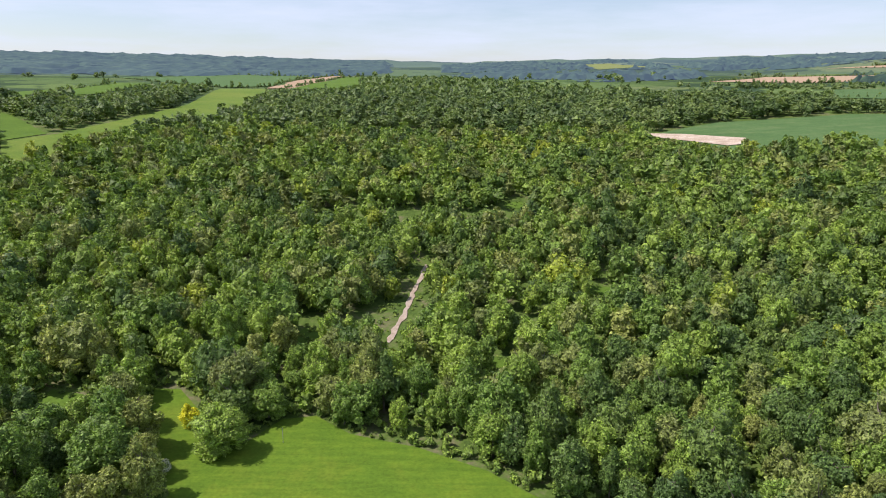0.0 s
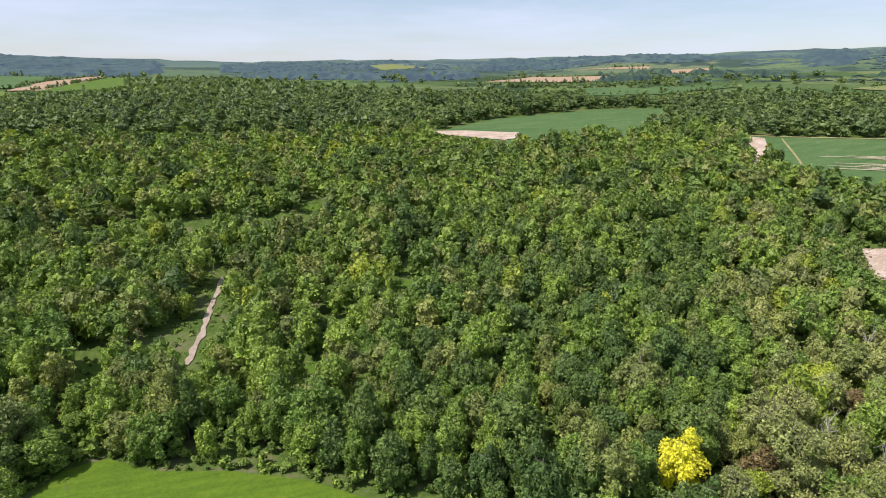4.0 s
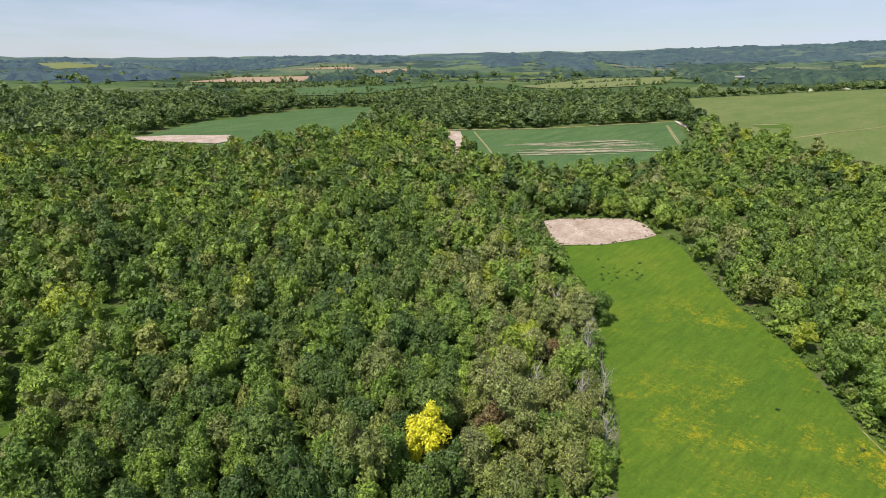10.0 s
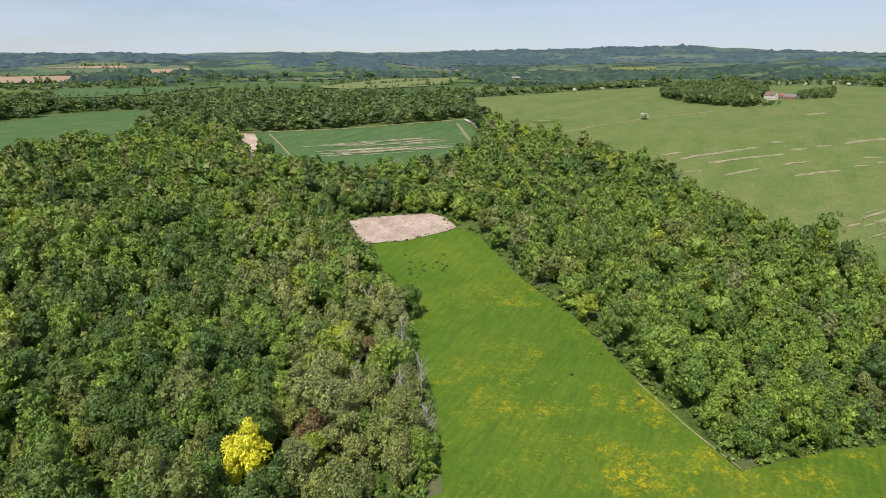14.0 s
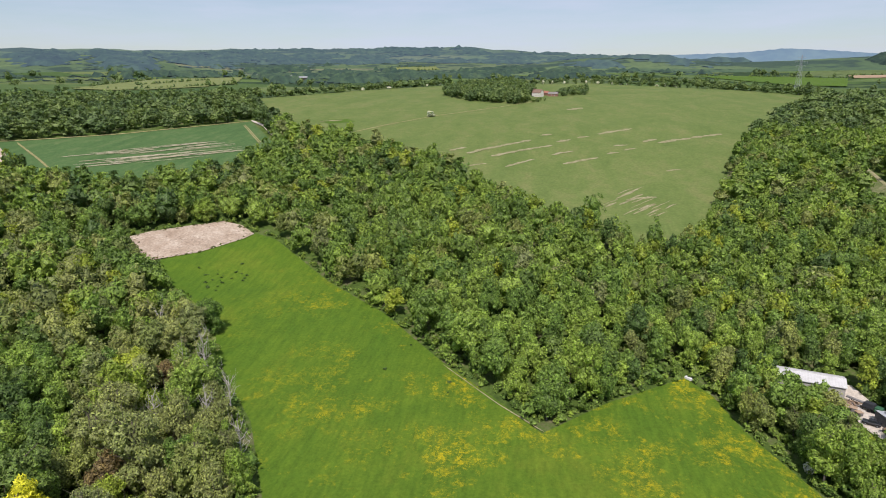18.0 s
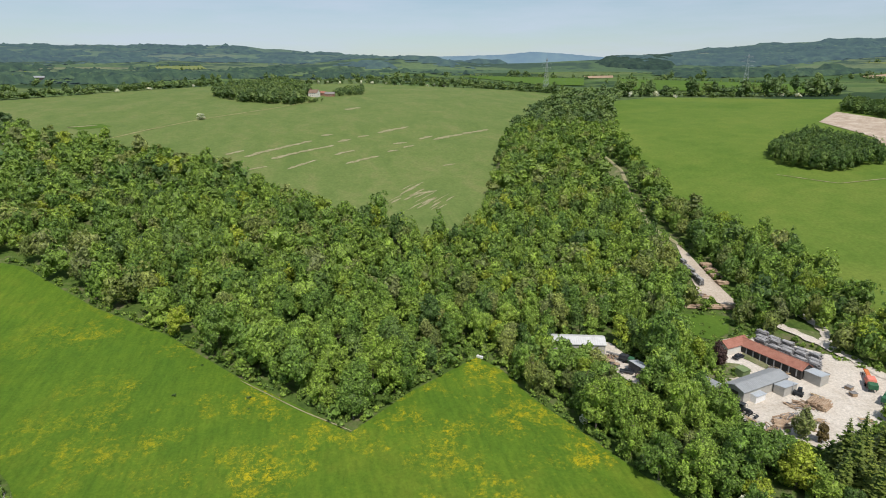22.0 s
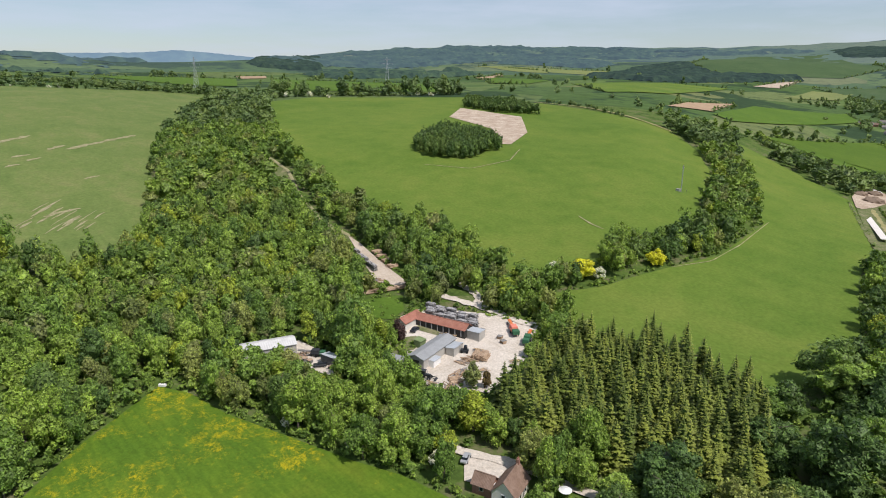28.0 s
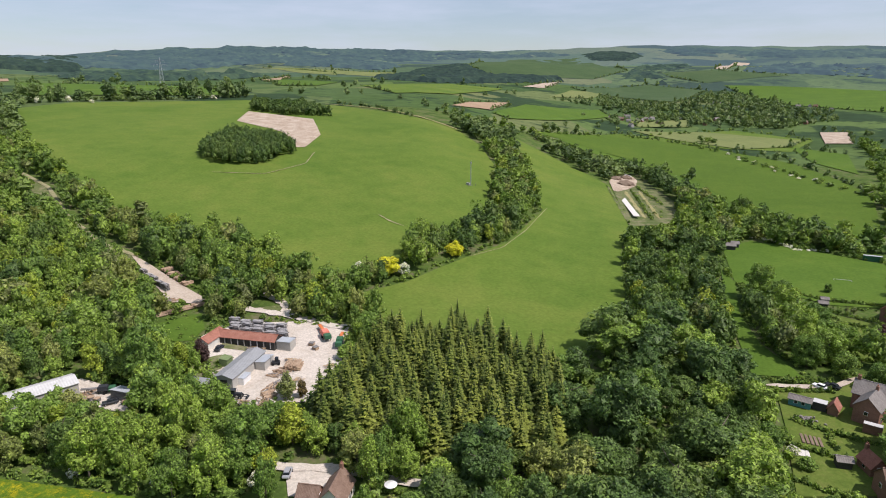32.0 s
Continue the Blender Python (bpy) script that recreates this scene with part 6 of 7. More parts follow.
def slope_sheet(length, run, rise, ridge_z, side, ribs, over=0.35, thick=0.12):
    """One roof slope along x: a slab with raised ribs from eave to ridge."""
    n = max(2, int(length / ribs))
    xs = np.linspace(-length / 2 - over, length / 2 + over, 2 * n + 1)
    lift = np.where(np.arange(2 * n + 1) % 2 == 0, 0.0, 0.05)
    v, f = [], []
    y1, z1 = side * (run + over), ridge_z - rise * (run + over) / run
    for k, (xx, zz) in enumerate(zip(xs, lift)):
        v += [(xx, 0, ridge_z + zz), (xx, y1, z1 + zz), (xx, y1, z1 - thick), (xx, 0, ridge_z - thick)]
        if k:
            a, b = 4 * (k - 1), 4 * k
            f += [(a, a + 1, b + 1, b), (a + 1, a + 2, b + 2, b + 1), (a + 2, a + 3, b + 3, b + 2), (a + 3, a, b, b + 3)]
    e = 4 * (len(xs) - 1)
    f += [(0, 3, 2, 1), (e, e + 1, e + 2, e + 3)]
    me = bpy.data.meshes.new("roof_slope")
    me.from_pydata(v, [], f if side > 0 else [q[::-1] for q in f])
    return me


def window(parent, x, y, z, w, h, turn, sill=True):
    """A window set proud of its wall: frame with a pane and a sill."""
    fr = part("window", block(w, 0.14, h, x, y, z, 0.02, turn), parent, "", CAR_WHITE)
    d = Vector((math.sin(radians(turn)), -math.cos(radians(turn)), 0)) * 0.06
    part("pane", block(w * 0.8, 0.10, h * 0.82, x + d.x, y + d.y, z + h * 0.09, 0, turn), fr, "", GLASS)
    return fr


def gable(name, label, category, x, y, turn, length, width, wall, rise, wall_m, roof_m, ribs=0.45, windows=0, door=True, chimney=None, group="", wide_door=0.0, lift=0.0):
    """A pitched-roof building, its long axis along its own x."""
    top = thing(name, label, category, x, y, turn, group, lift)
    a, b = length / 2, width / 2
    bm = bmesh.new()
    lo = [bm.verts.new(p) for p in ((-a, -b, -0.8), (a, -b, -0.8), (a, b, -0.8), (-a, b, -0.8))]
    hi = [bm.verts.new(p) for p in ((-a, -b, wall), (a, -b, wall), (a, b, wall), (-a, b, wall))]
    r0, r1 = bm.verts.new((-a, 0, wall + rise)), bm.verts.new((a, 0, wall + rise))
    for q in ((lo[0], lo[1], hi[1], hi[0]), (lo[2], lo[3], hi[3], hi[2]), (lo[1], lo[2], hi[2], r1, hi[1]), (lo[3], lo[0], hi[0], r0, hi[3]), lo[::-1], (hi[0], hi[1], r1, r0), (hi[2], hi[3], r0, r1)):
        bm.faces.new(q)
    part("wall", bm, top, "", wall_m)
    for side in (1, -1):
        me = slope_sheet(length, b, rise, wall + rise + 0.16, side, ribs)
        me.materials.append(roof_m)
        part("roof_slope", me, top)
    part("ridge_cap", block(length + 0.6, 0.3, 0.12, 0, 0, wall + rise + 0.12, 0.03), top, "", roof_m)
    for k in range(windows):
        u = -a + (k + 1) * length / (windows + 1)
        for side, tn in ((-1, 0), (1, 180)):
            for floor in range(2 if wall > 4.2 else 1):
                window(top, u, side * (b + 0.02), 0.9 + 2.5 * floor, 1.0, 1.1, tn)
    if windows:
        window(top, a + 0.02, 0, wall * 0.55, 1.0, 1.1, 90), window(top, -a - 0.02, 0, wall * 0.55, 1.0, 1.1, -90)
    if door:
        dr = part("door", block(0.95, 0.12, 2.0, a * 0.15, -b - 0.02, 0, 0.02), top, "", OLD_TIMBER)
        part("handle", block(0.1, 0.06, 0.06, a * 0.15 + 0.35, -b - 0.1, 1.0, 0.01), dr, "", GALV)
    if wide_door:
        # solid dark panel: the shade inside an open doorway as colour
        part("doorway", block(0.2, wide_door, wall * 0.8, a + 0.02, 0, 0, 0.02), top, "dark panel standing for the shade in an open doorway", TARRED_AND_SHADE)
    if chimney is not None:
        ch = part("chimney", block(0.9, 0.7, 1.7, chimney, 0, wall + rise - 0.5, 0.03), top, "", BRICK)
        for s in (-0.2, 0.2):
            part("chimney_pot", rod(0.13, 0.4, pose(chimney + s, 0, wall + rise + 1.4), 8, 0.1), ch, "", TILE_RED)
    return top


def flat_shed(name, label, category, x, y, turn, length, width, h0, h1, wall_m, roof_m, front=None, group=""):
    """A shed with one sloping roof; front: material of a door or opening in the long side."""
    top = thing(name, label, category, x, y, turn, group)
    a, b = length / 2, width / 2
    bm = bmesh.new()
    lo = [bm.verts.new(p) for p in ((-a, -b, -0.6), (a, -b, -0.6), (a, b, -0.6), (-a, b, -0.6))]
    hi = [bm.verts.new(p) for p in ((-a, -b, h0), (a, -b, h0), (a, b, h1), (-a, b, h1))]
    for q in (lo[::-1], hi, *[(lo[k], lo[(k + 1) % 4], hi[(k + 1) % 4], hi[k]) for k in range(4)]):
        bm.faces.new(q)
    part("wall", bm, top, "", wall_m)
    tilt = math.degrees(math.atan2(h1 - h0, width))
    n = max(3, int(length / 0.8))
    for k in range(n):
        part("roof_sheet", block(length / n * 0.985 + 0.02, math.hypot(width, h1 - h0) + 0.6, 0.07, -a + (k + 0.5) * length / n, 0, (h0 + h1) / 2 + 0.04, 0.02, 0, 1.0, tilt), top, "", roof_m)
    if front is not None:
        for s in (-1, 1):
            part("door", block(length * 0.36, 0.1, h0 * 0.85, s * length * 0.21, -b - 0.03, 0, 0.02), top, "", front)
    return top


def car(name, label, x, y, turn, paint):
    top = thing(name, label, "car", x, y, turn, lift=0.05)
    bm = block(4.2, 1.75, 0.62, 0, 0, 0.32, 0.14)
    body = part("body", bm, top, "", paint)
    part("cabin", block(2.3, 1.55, 0.55, -0.25, 0, 0.9, 0.1, 0, 0.8), body, "dark glazed cabin", GLASS)
    part("roof", block(1.7, 1.25, 0.07, -0.25, 0, 1.42, 0.03), body, "", paint)
    for sx in (-1.3, 1.3):
        for sy in (-0.85, 0.85):
            w = part("wheel", rod(0.32, 0.22, pose(sx, sy, 0.32, 90), 14), top, "", TYRE)
            part("hub", rod(0.17, 0.24, pose(sx, sy, 0.32, 90), 10), w, "", GALV)
    for sy in (-0.6, 0.6):
        part("headlight", block(0.08, 0.3, 0.14, 2.08, sy, 0.62, 0.02), body, "", CAR_WHITE)
    return top


def tractor(x, y, turn):
    top = thing("tractor", "dark tractor with a front loader in the yard", "tractor", x, y, turn, lift=0.05)
    part("bonnet", block(1.9, 0.85, 0.85, 0.9, 0, 0.85, 0.12), top, "", DARK_METAL)
    cab = part("cab", block(1.5, 1.5, 1.5, -0.6, 0, 1.1, 0.1, 0, 0.88), top, "", GLASS)
    part("cab_roof", block(1.6, 1.6, 0.16, -0.6, 0, 2.6, 0.06), cab, "", DARK_METAL)
    part("exhaust", rod(0.05, 1.2, pose(0.6, 0.35, 2.2), 8), top, "", GALV)
    for sx, r, w in ((-0.9, 0.85, 0.5), (1.5, 0.55, 0.4)):
        for sy in (-0.85, 0.85):
            wh = part("wheel", rod(r, w, pose(sx, sy, r, 90), 18), top, "", TYRE)
            part("rim", rod(r * 0.5, w + 0.04, pose(sx, sy, r, 90), 12), wh, "", GALV)
    for sy in (-0.5, 0.5):
        part("loader_arm", block(2.6, 0.14, 0.2, 2.1, sy, 0.75, 0.03, 0, 1, 0), top, "", DARK_METAL)
    part("bucket", block(0.7, 1.9, 0.6, 3.4, 0, 0.15, 0.1, 0, 0.8), top, "", DARK_METAL)
    return top


def board_mesh(name, length, wide, thick, mat):
    bm = block(length, wide, thick, 0, 0, 0, 0.012)
    me = bpy.data.meshes.new(name)
    bm.to_mesh(me), bm.free()
    me.materials.append(mat)
    return me


BOARDS = [board_mesh("board", 3.9 - 0.25 * k, 0.40, 0.22, m) for k, m in ((0, OLD_TIMBER), (1, OLD_TIMBER), (2, GREY_BOARD))]
BEARER = board_mesh("bearer", 0.12, 1.9, 0.14, TARRED_AND_SHADE)


def timber_stack(x, y, turn, layers, group="stacks of seasoning timber"):
    """Boards in layers on bearers, the ends uneven, a few loose ones on top."""
    top = thing("timber_stack", "stack of weathered grey sawn timber on bearers", "timber", x, y, turn, group)
    rg = random.Random(int(x * 10))
    for k in range(layers):
        for j in range(4):
            part("board", BOARDS[rg.randrange(3)], top).matrix_basis = pose(rg.uniform(-0.3, 0.3), -0.72 + j * 0.48 + rg.uniform(-0.03, 0.03), 0.16 + k * 0.46, 0, 0, rg.uniform(-1.5, 1.5))
        for q in (-1.4, 0, 1.4):
            part("bearer", BEARER, top).matrix_basis = pose(q, 0, 0.02 + k * 0.46)
    for j in range(3):
        part("top_board", BOARDS[2], top).matrix_basis = pose(rg.uniform(-0.5, 0.5), -0.6 + j * 0.6, 0.18 + layers * 0.46 - 0.06, 0, rg.uniform(-1, 1), rg.uniform(-7, 7))
    return top


def log_pile(x, y, turn, rows, wide, length, label):
    top = thing("log_pile", label, "logs", x, y, turn)
    rg = random.Random(int(x))
    meshes = []
    for k in range(3):
        bm = rod(0.2 + 0.05 * k, length * (0.88 + 0.08 * k), pose(0, 0, 0, 0, 90), 8, 0.16 + 0.05 * k)
        me = bpy.data.meshes.new("log")
        bm.to_mesh(me), bm.free()
        me.materials.append(FRESH_LOG)
        meshes.append(me)
    for r in range(rows):
        for k in range(wide - r):
            ob = part("log", meshes[rg.randrange(3)], top)
            ob.matrix_basis = pose(rg.uniform(-0.4, 0.4), (k - (wide - r) / 2) * 0.5 + 0.25, 0.22 + r * 0.4, 0, rg.uniform(-2, 2), rg.uniform(-5, 5))
    return top


def log_heap(x, y, n, spread, label, seed):
    """Logs thrown down every way over one another."""
    top = thing("log_heap", label, "logs", x, y)
    rg = random.Random(seed)
    meshes = []
    for k in range(3):
        bm = rod(0.13 + 0.05 * k, 3.6 - 0.5 * k, pose(0, 0, 0, 0, 90), 7, 0.10 + 0.05 * k)
        me = bpy.data.meshes.new("log")
        bm.to_mesh(me), bm.free()
        me.materials.append((FRESH_LOG, OLD_TIMBER, FRESH_LOG)[k])
        meshes.append(me)
    lie = rg.uniform(0, 180)
    for k in range(n):
        w = rg.random() ** 0.5
        a = rg.uniform(0, 6.28)
        part("log", meshes[rg.randrange(3)], top).matrix_basis = pose(math.cos(a) * w * spread * 0.6, math.sin(a) * w * spread, 0.2 + (1 - w) * rg.uniform(0.2, 1.1), 0, rg.uniform(-7, 7), lie + rg.gauss(0, 24))
    return top


def deg(dx, dy):
    return math.degrees(math.atan2(dy, dx))


# timber yard
gable("yard_shed", "long grey sheet-roofed workshop in the timber yard", "shed", 139.6, -121.0, deg(-5.55, 18.5), 19.5, 6.0, 3.0, 1.0, BLOCK, GREY_SHEET, 0.6, 0, True, None, "", 2.6)
# its dark front panels stand for the shade under the open front
flat_shed("lean_to", "open lean-to with a pale sheet roof", "shed", 136.4, -127.8, deg(5.55, -18.5) + 180, 5.8, 3.2, 2.4, 2.8, BLOCK, PALE_SHEET, TARRED_AND_SHADE)
flat_shed("store_box", "white steel storage box with a pale roof", "container", 134.6, -117.4, deg(5.55, -18.5), 4.2, 2.3, 2.1, 2.2, CAR_WHITE, PALE_SHEET)
# dark walls put the shade of the open front into colour, behind the posts
barn = gable("red_barn", "long low barn with a red clay-tiled roof", "barn", 152.0, -136.0, deg(21.9, 6.3) + 180, 22.0, 5.0, 2.5, 1.5, TARRED_AND_SHADE, TILE_RED, 0.35, 0, False)
for k in range(9):
    part("post", block(0.3, 0.3, 2.4, -9.6 + k * 2.4, -2.62, 0, 0.03), barn, "pale timber post", GREY_BOARD)
gable("red_barn_wing", "short wing of the red-tiled barn with a pale gable", "barn", 162.0, -129.2, deg(2.7, -10.3) + 180, 10.0, 4.6, 2.5, 1.5, RENDER, TILE_RED, 0.35, 0, True)
flat_shed("blue_door_shed", "flat-roofed grey shed with blue doors", "shed", 138.9, -140.2, deg(21.9, 6.3), 5.0, 4.0, 2.8, 3.0, BLOCK, PALE_SHEET, BLUE_PAINT)
flat_shed("green_store", "small green timber store in the yard", "shed", 147.5, -122.3, deg(5.55, -18.5), 3.4, 2.6, 2.2, 2.5, MOSS_BOARDS, MOSS_BOARDS)
flat_shed("grey_lean_shed", "low shed with a mossy grey sheet roof", "shed", 142.6, -107.0, deg(-20, -6), 6.4, 4.0, 2.3, 2.9, OLD_TIMBER, GREY_SHEET)
ux0, uy0 = 0.961, 0.276
for row, off in enumerate((6.0, 8.6, 11.2)):
    for k in range(5):
        s = (k - 2) * 4.5 + (row - 1) * 1.6 + 1.0
        timber_stack(152.0 + ux0 * s + uy0 * off, -136.0 + uy0 * s - ux0 * off, deg(ux0, uy0) + (k * 7 % 3 - 1), 5 - (k + row) % 2)
log_pile(128.2, -131.6, -62, 4, 12, 5.2, "big pile of brown sawlogs in the yard")
log_heap(129.4, -127.0, 26, 3.6, "jumbled heap of brown logs and slabwood", 4)
log_heap(125.0, -119.6, 24, 3.0, "jumbled heap of offcut logs and boards", 5)
log_heap(121.6, -112.8, 20, 2.6, "loose heap of pale cut timber", 6)
log_heap(201.5, -143.6, 26, 3.4, "heap of grey brushwood beside the track", 7)
log_pile(122.6, -115.4, 68, 2, 9, 3.6, "low pile of short cut logs in the yard")
log_pile(119.8, -121.2, 60, 2, 6, 3.0, "loose heap of offcut logs in the yard")
tractor(129.7, -109.6, -152)
car("pickup_car", "dark car parked beside the workshop", 133.3, -109.8, -160, CAR_BLACK)
car("parked_car", "dark car parked by the red barn", 156.6, -127.6, -70, CAR_BLACK)
car("parked_car", "silver car parked by the red barn", 158.6, -121.6, -60, CAR_SILVER)


def forklift(x, y, turn):
    top = thing("forklift", "dark timber loader beside the log pile", "loader", x, y, turn, lift=0.05)
    part("chassis", block(2.6, 1.4, 0.8, 0, 0, 0.4, 0.1), top, "", DARK_METAL)
    part("cab_frame", block(1.3, 1.3, 1.3, -0.3, 0, 1.2, 0.06, 0, 0.85), top, "", GLASS)
    for s in (-0.4, 0.4):
        part("mast_rail", block(0.14, 0.14, 3.0, 1.5, s, 0.2, 0.02), top, "", GALV)
        part("fork", block(1.2, 0.14, 0.08, 2.1, s, 0.2, 0.01), top, "", GALV)
    for sx in (-0.9, 0.9):
        for sy in (-0.75, 0.75):
            part("wheel", rod(0.42, 0.3, pose(sx, sy, 0.42, 90), 14), top, "", TYRE)


forklift(134.0, -130.2, 40)


def saw_line(x, y, turn, label, hood, belt=None):
    """A mobile saw: hopper, engine box, conveyor on legs."""
    top = thing("timber_saw", label, "machine", x, y, turn, lift=0.05)
    part("hopper", block(3.0, 2.2, 1.4, 0, 0, 1.0, 0.1, 0, 0.8), top, "", hood)
    part("engine_box", block(1.8, 1.9, 1.3, -2.4, 0, 0.7, 0.1), top, "", GREEN_PAINT)
    part("conveyor", block(5.0, 0.9, 0.35, 3.4, 0, 1.5, 0.04, 0, 1.0, 0), top, "", belt or ORANGE)
    for sx in (-2.8, -1.0, 1.2, 4.8):
        for sy in (-0.7, 0.7):
            part("leg", block(0.14, 0.14, 1.5, sx, sy, 0, 0.01), top, "", DARK_METAL)
    for sy in (-1.0, 1.0):
        part("wheel", rod(0.45, 0.3, pose(-0.4, sy, 0.45, 90), 14), top, "", TYRE)
    return top


saw_line(132.6, -152.6, -35, "red mobile timber saw with a raised hopper", FADED_RED).scale = (1.25, 1.25, 1.15)
saw_line(125.0, -151.0, -60, "green and orange timber saw with a conveyor", GREEN_PAINT).scale = (1.1, 1.1, 1.1)
for x, y, tn in ((133, -146, 20), (130, -144.5, -10), (140.5, -145, 15), (146.5, -131.2, 40), (144, -131.8, 10)):
    flat_shed("timber_crate", "low crate of offcut timber in the yard", "crate", x, y, tn, 1.8, 1.4, 0.9, 0.95, FRESH_LOG, OLD_TIMBER, None, "crates about the yard")

drape("weedy_bank", ((157, -119), (153.5, -125.5), (148.6, -126.5), (146.6, -119), (148, -112.5), (153, -111)), ROUGH, "weedy green corner of the timber yard", "grass", 0.42, 4.0)
drape("weedy_bank", ((160, -132.5), (157.5, -128.5), (148, -131.6), (149.5, -133.6)), ROUGH, "weeds growing along the red barn", "grass", 0.42, 4.0)
hedge("yard_scrub", ((156, -117), (151, -120), (148.5, -124), (150, -115)), 1.3, 1.0, 1.6, "overgrown bushes in the timber yard", wobble=0.6)

# white barn and its yard
gable("white_barn", "white sheet-roofed barn half hidden by trees", "barn", 174.0, -80.6, deg(-4.5, -15.5), 17.0, 7.4, 4.0, 1.1, BLOCK, WHITE_SHEET, 0.7, 0, False, None, "", 4.0)
flat_shed("mill_shed", "small timber-clad shed with a pale sheet roof", "shed", 156.6, -93.6, deg(-6.6, -1.4) + 180, 6.2, 3.4, 2.4, 3.0, OLD_TIMBER, PALE_SHEET, TARRED_AND_SHADE)
car("parked_car", "dark car parked beside the mill shed", 157.0, -89.6, 60, CAR_BLACK)
saw_line(164.0, -92.2, 40, "dark mobile saw beside the white barn", DARK_METAL, OLD_TIMBER)
log_heap(167.0, -89.4, 16, 2.2, "heap of brown offcuts beside the white barn", 21)
log_heap(160.5, -95.0, 12, 1.8, "small heap of slabwood by the mill shed", 22)
for x, y, tn in ((161.5, -88.6, 15), (163.6, -88.2, -20), (153.5, -91.5, 30)):
    flat_shed("timber_crate", "low crate of offcut timber beside the barn", "crate", x, y, tn, 1.6, 1.2, 0.9, 0.95, OLD_TIMBER, FRESH_LOG, None, "crates about the yard")
for k in range(5):
    timber_stack(228.0 - 4.3 * k, -152.2 + 0.75 * k, deg(17.5, -2.5), 5 - k % 2)
for x, y in ((224.5, -160.6), (219.5, -159.6), (214.0, -158.6), (208.5, -157.4)):
    log_pile(x, y, 85, 3, 8, 4.0, "pile of pale brown logs beside the chalk track")

# cottage beside the lane
gable("cottage", "cream cottage with a steep brown tiled roof", "house", 77.6, -90.2, deg(2.7, -7.6), 8.2, 5.6, 2.7, 3.0, RENDER, TILE_BROWN, 0.3, 2, True, 3.9)
gable("cottage_annex", "low tiled annex beside the cottage", "house", 82.6, -87.2, deg(7.6, 2.7), 4.6, 4.0, 2.3, 1.8, BRICK, TILE_BROWN, 0.3, 1, False)
car("parked_car", "silver car parked on the cottage drive", 93.4, -91.6, -60, CAR_SILVER)
par = thing("parasol", "white garden parasol over a table on the lawn", "parasol", 68.8, -98.3)
part("canopy", rod(1.5, 0.5, pose(0, 0, 2.3), 16, 0.05), par, "", CAR_WHITE)
part("pole", rod(0.04, 2.3, pose(0, 0, 1.15), 8), par, "", GALV)
part("base", rod(0.3, 0.1, pose(0, 0, 0.05), 12), par, "", CONCRETE)

# village houses and gardens
gable("village_house", "large brick village house with a grey tiled roof", "house", -29.0, -191.5, -12, 11.0, 6.6, 4.6, 2.9, BRICK, SLATE, 0.3, 3, True, 4.8)
gable("village_house_wing", "gabled brick wing of the large village house", "house", -27.0, -184.6, 70, 8.0, 6.0, 4.8, 2.8, BRICK, SLATE, 0.3, 2, False, -3.0)
gable("garage", "small brick garage with a red tiled roof", "garage", -18.9, -184.0, 78, 3.8, 2.5, 1.9, 1.8, BRICK, TILE_RED, 0.3, 0, True)
flat_shed("garden_store", "dark garden store with a white flat roof", "shed", -15.6, -184.6, -8, 3.4, 2.6, 2.1, 2.3, TARRED_AND_SHADE, WHITE_SHEET)
gable("summer_house", "teal boarded summer house with a dark roof", "shed", -10.8, -184.2, -8, 5.4, 2.6, 2.0, 0.8, TEAL_PAINT, SLATE, 0.3, 2, True)
flat_shed("veranda", "white sheet-roofed veranda beside a house", "veranda", -27.2, -177.6, -8, 4.2, 2.0, 2.2, 2.5, BRICK, WHITE_SHEET)
gable("village_house", "brown tiled village house with tall chimneys", "house", -30.8, -151.0, 20, 9.6, 6.2, 4.2, 2.9, BRICK, TILE_BROWN, 0.3, 3, True, 3.6)
gable("tiled_cottage", "small cottage with a red clay-tiled roof", "house", -25.6, -159.4, -60, 4.8, 3.6, 2.2, 2.2, BRICK, TILE_RED, 0.3, 1, True, 2.4)
gable("garden_shed", "dark wooden garden shed with a felt roof", "shed", -20.0, -158.3, 15, 3.2, 2.4, 1.9, 0.7, TARRED_AND_SHADE, SLATE, 0.4, 0, True)
gable("village_house", "red-roofed village house at the field's edge", "house", -41.5, -270.0, 65, 11.0, 7.0, 4.6, 3.2, BRICK, TILE_RED, 0.3, 3, True, 3.6)
gable("field_hut", "dark wooden hut at the sports field's corner", "hut", 21.9, -347.0, 10, 4.6, 3.6, 2.2, 1.2, TARRED_AND_SHADE, SLATE, 0.4, 0, True)
gable("field_hut", "small dark hut beside a larger one", "hut", 20.4, -353.0, 10, 3.8, 3.0, 2.0, 1.0, TARRED_AND_SHADE, SLATE, 0.4, 0, True)
gable("allotment_shed", "small dark allotment shed", "shed", -18.1, -272.5, 10, 3.2, 2.2, 1.9, 0.7, TARRED_AND_SHADE, SLATE, 0.4, 0, True)
gable("allotment_shed", "grey allotment shed beside a path", "shed", -18.8, -278.2, 10, 2.6, 2.0, 1.9, 0.6, OLD_TIMBER, SLATE, 0.4, 0, True)
flat_shed("pavilion", "long low green pavilion by the trees", "pavilion", -41.0, -357.0, 4, 8.0, 2.6, 2.3, 2.5, GREEN_PAINT, PALE_SHEET)
goal = thing("goal_frame", "white goal frame lying on the sports field", "goal", -26.6, -315.4, 8)
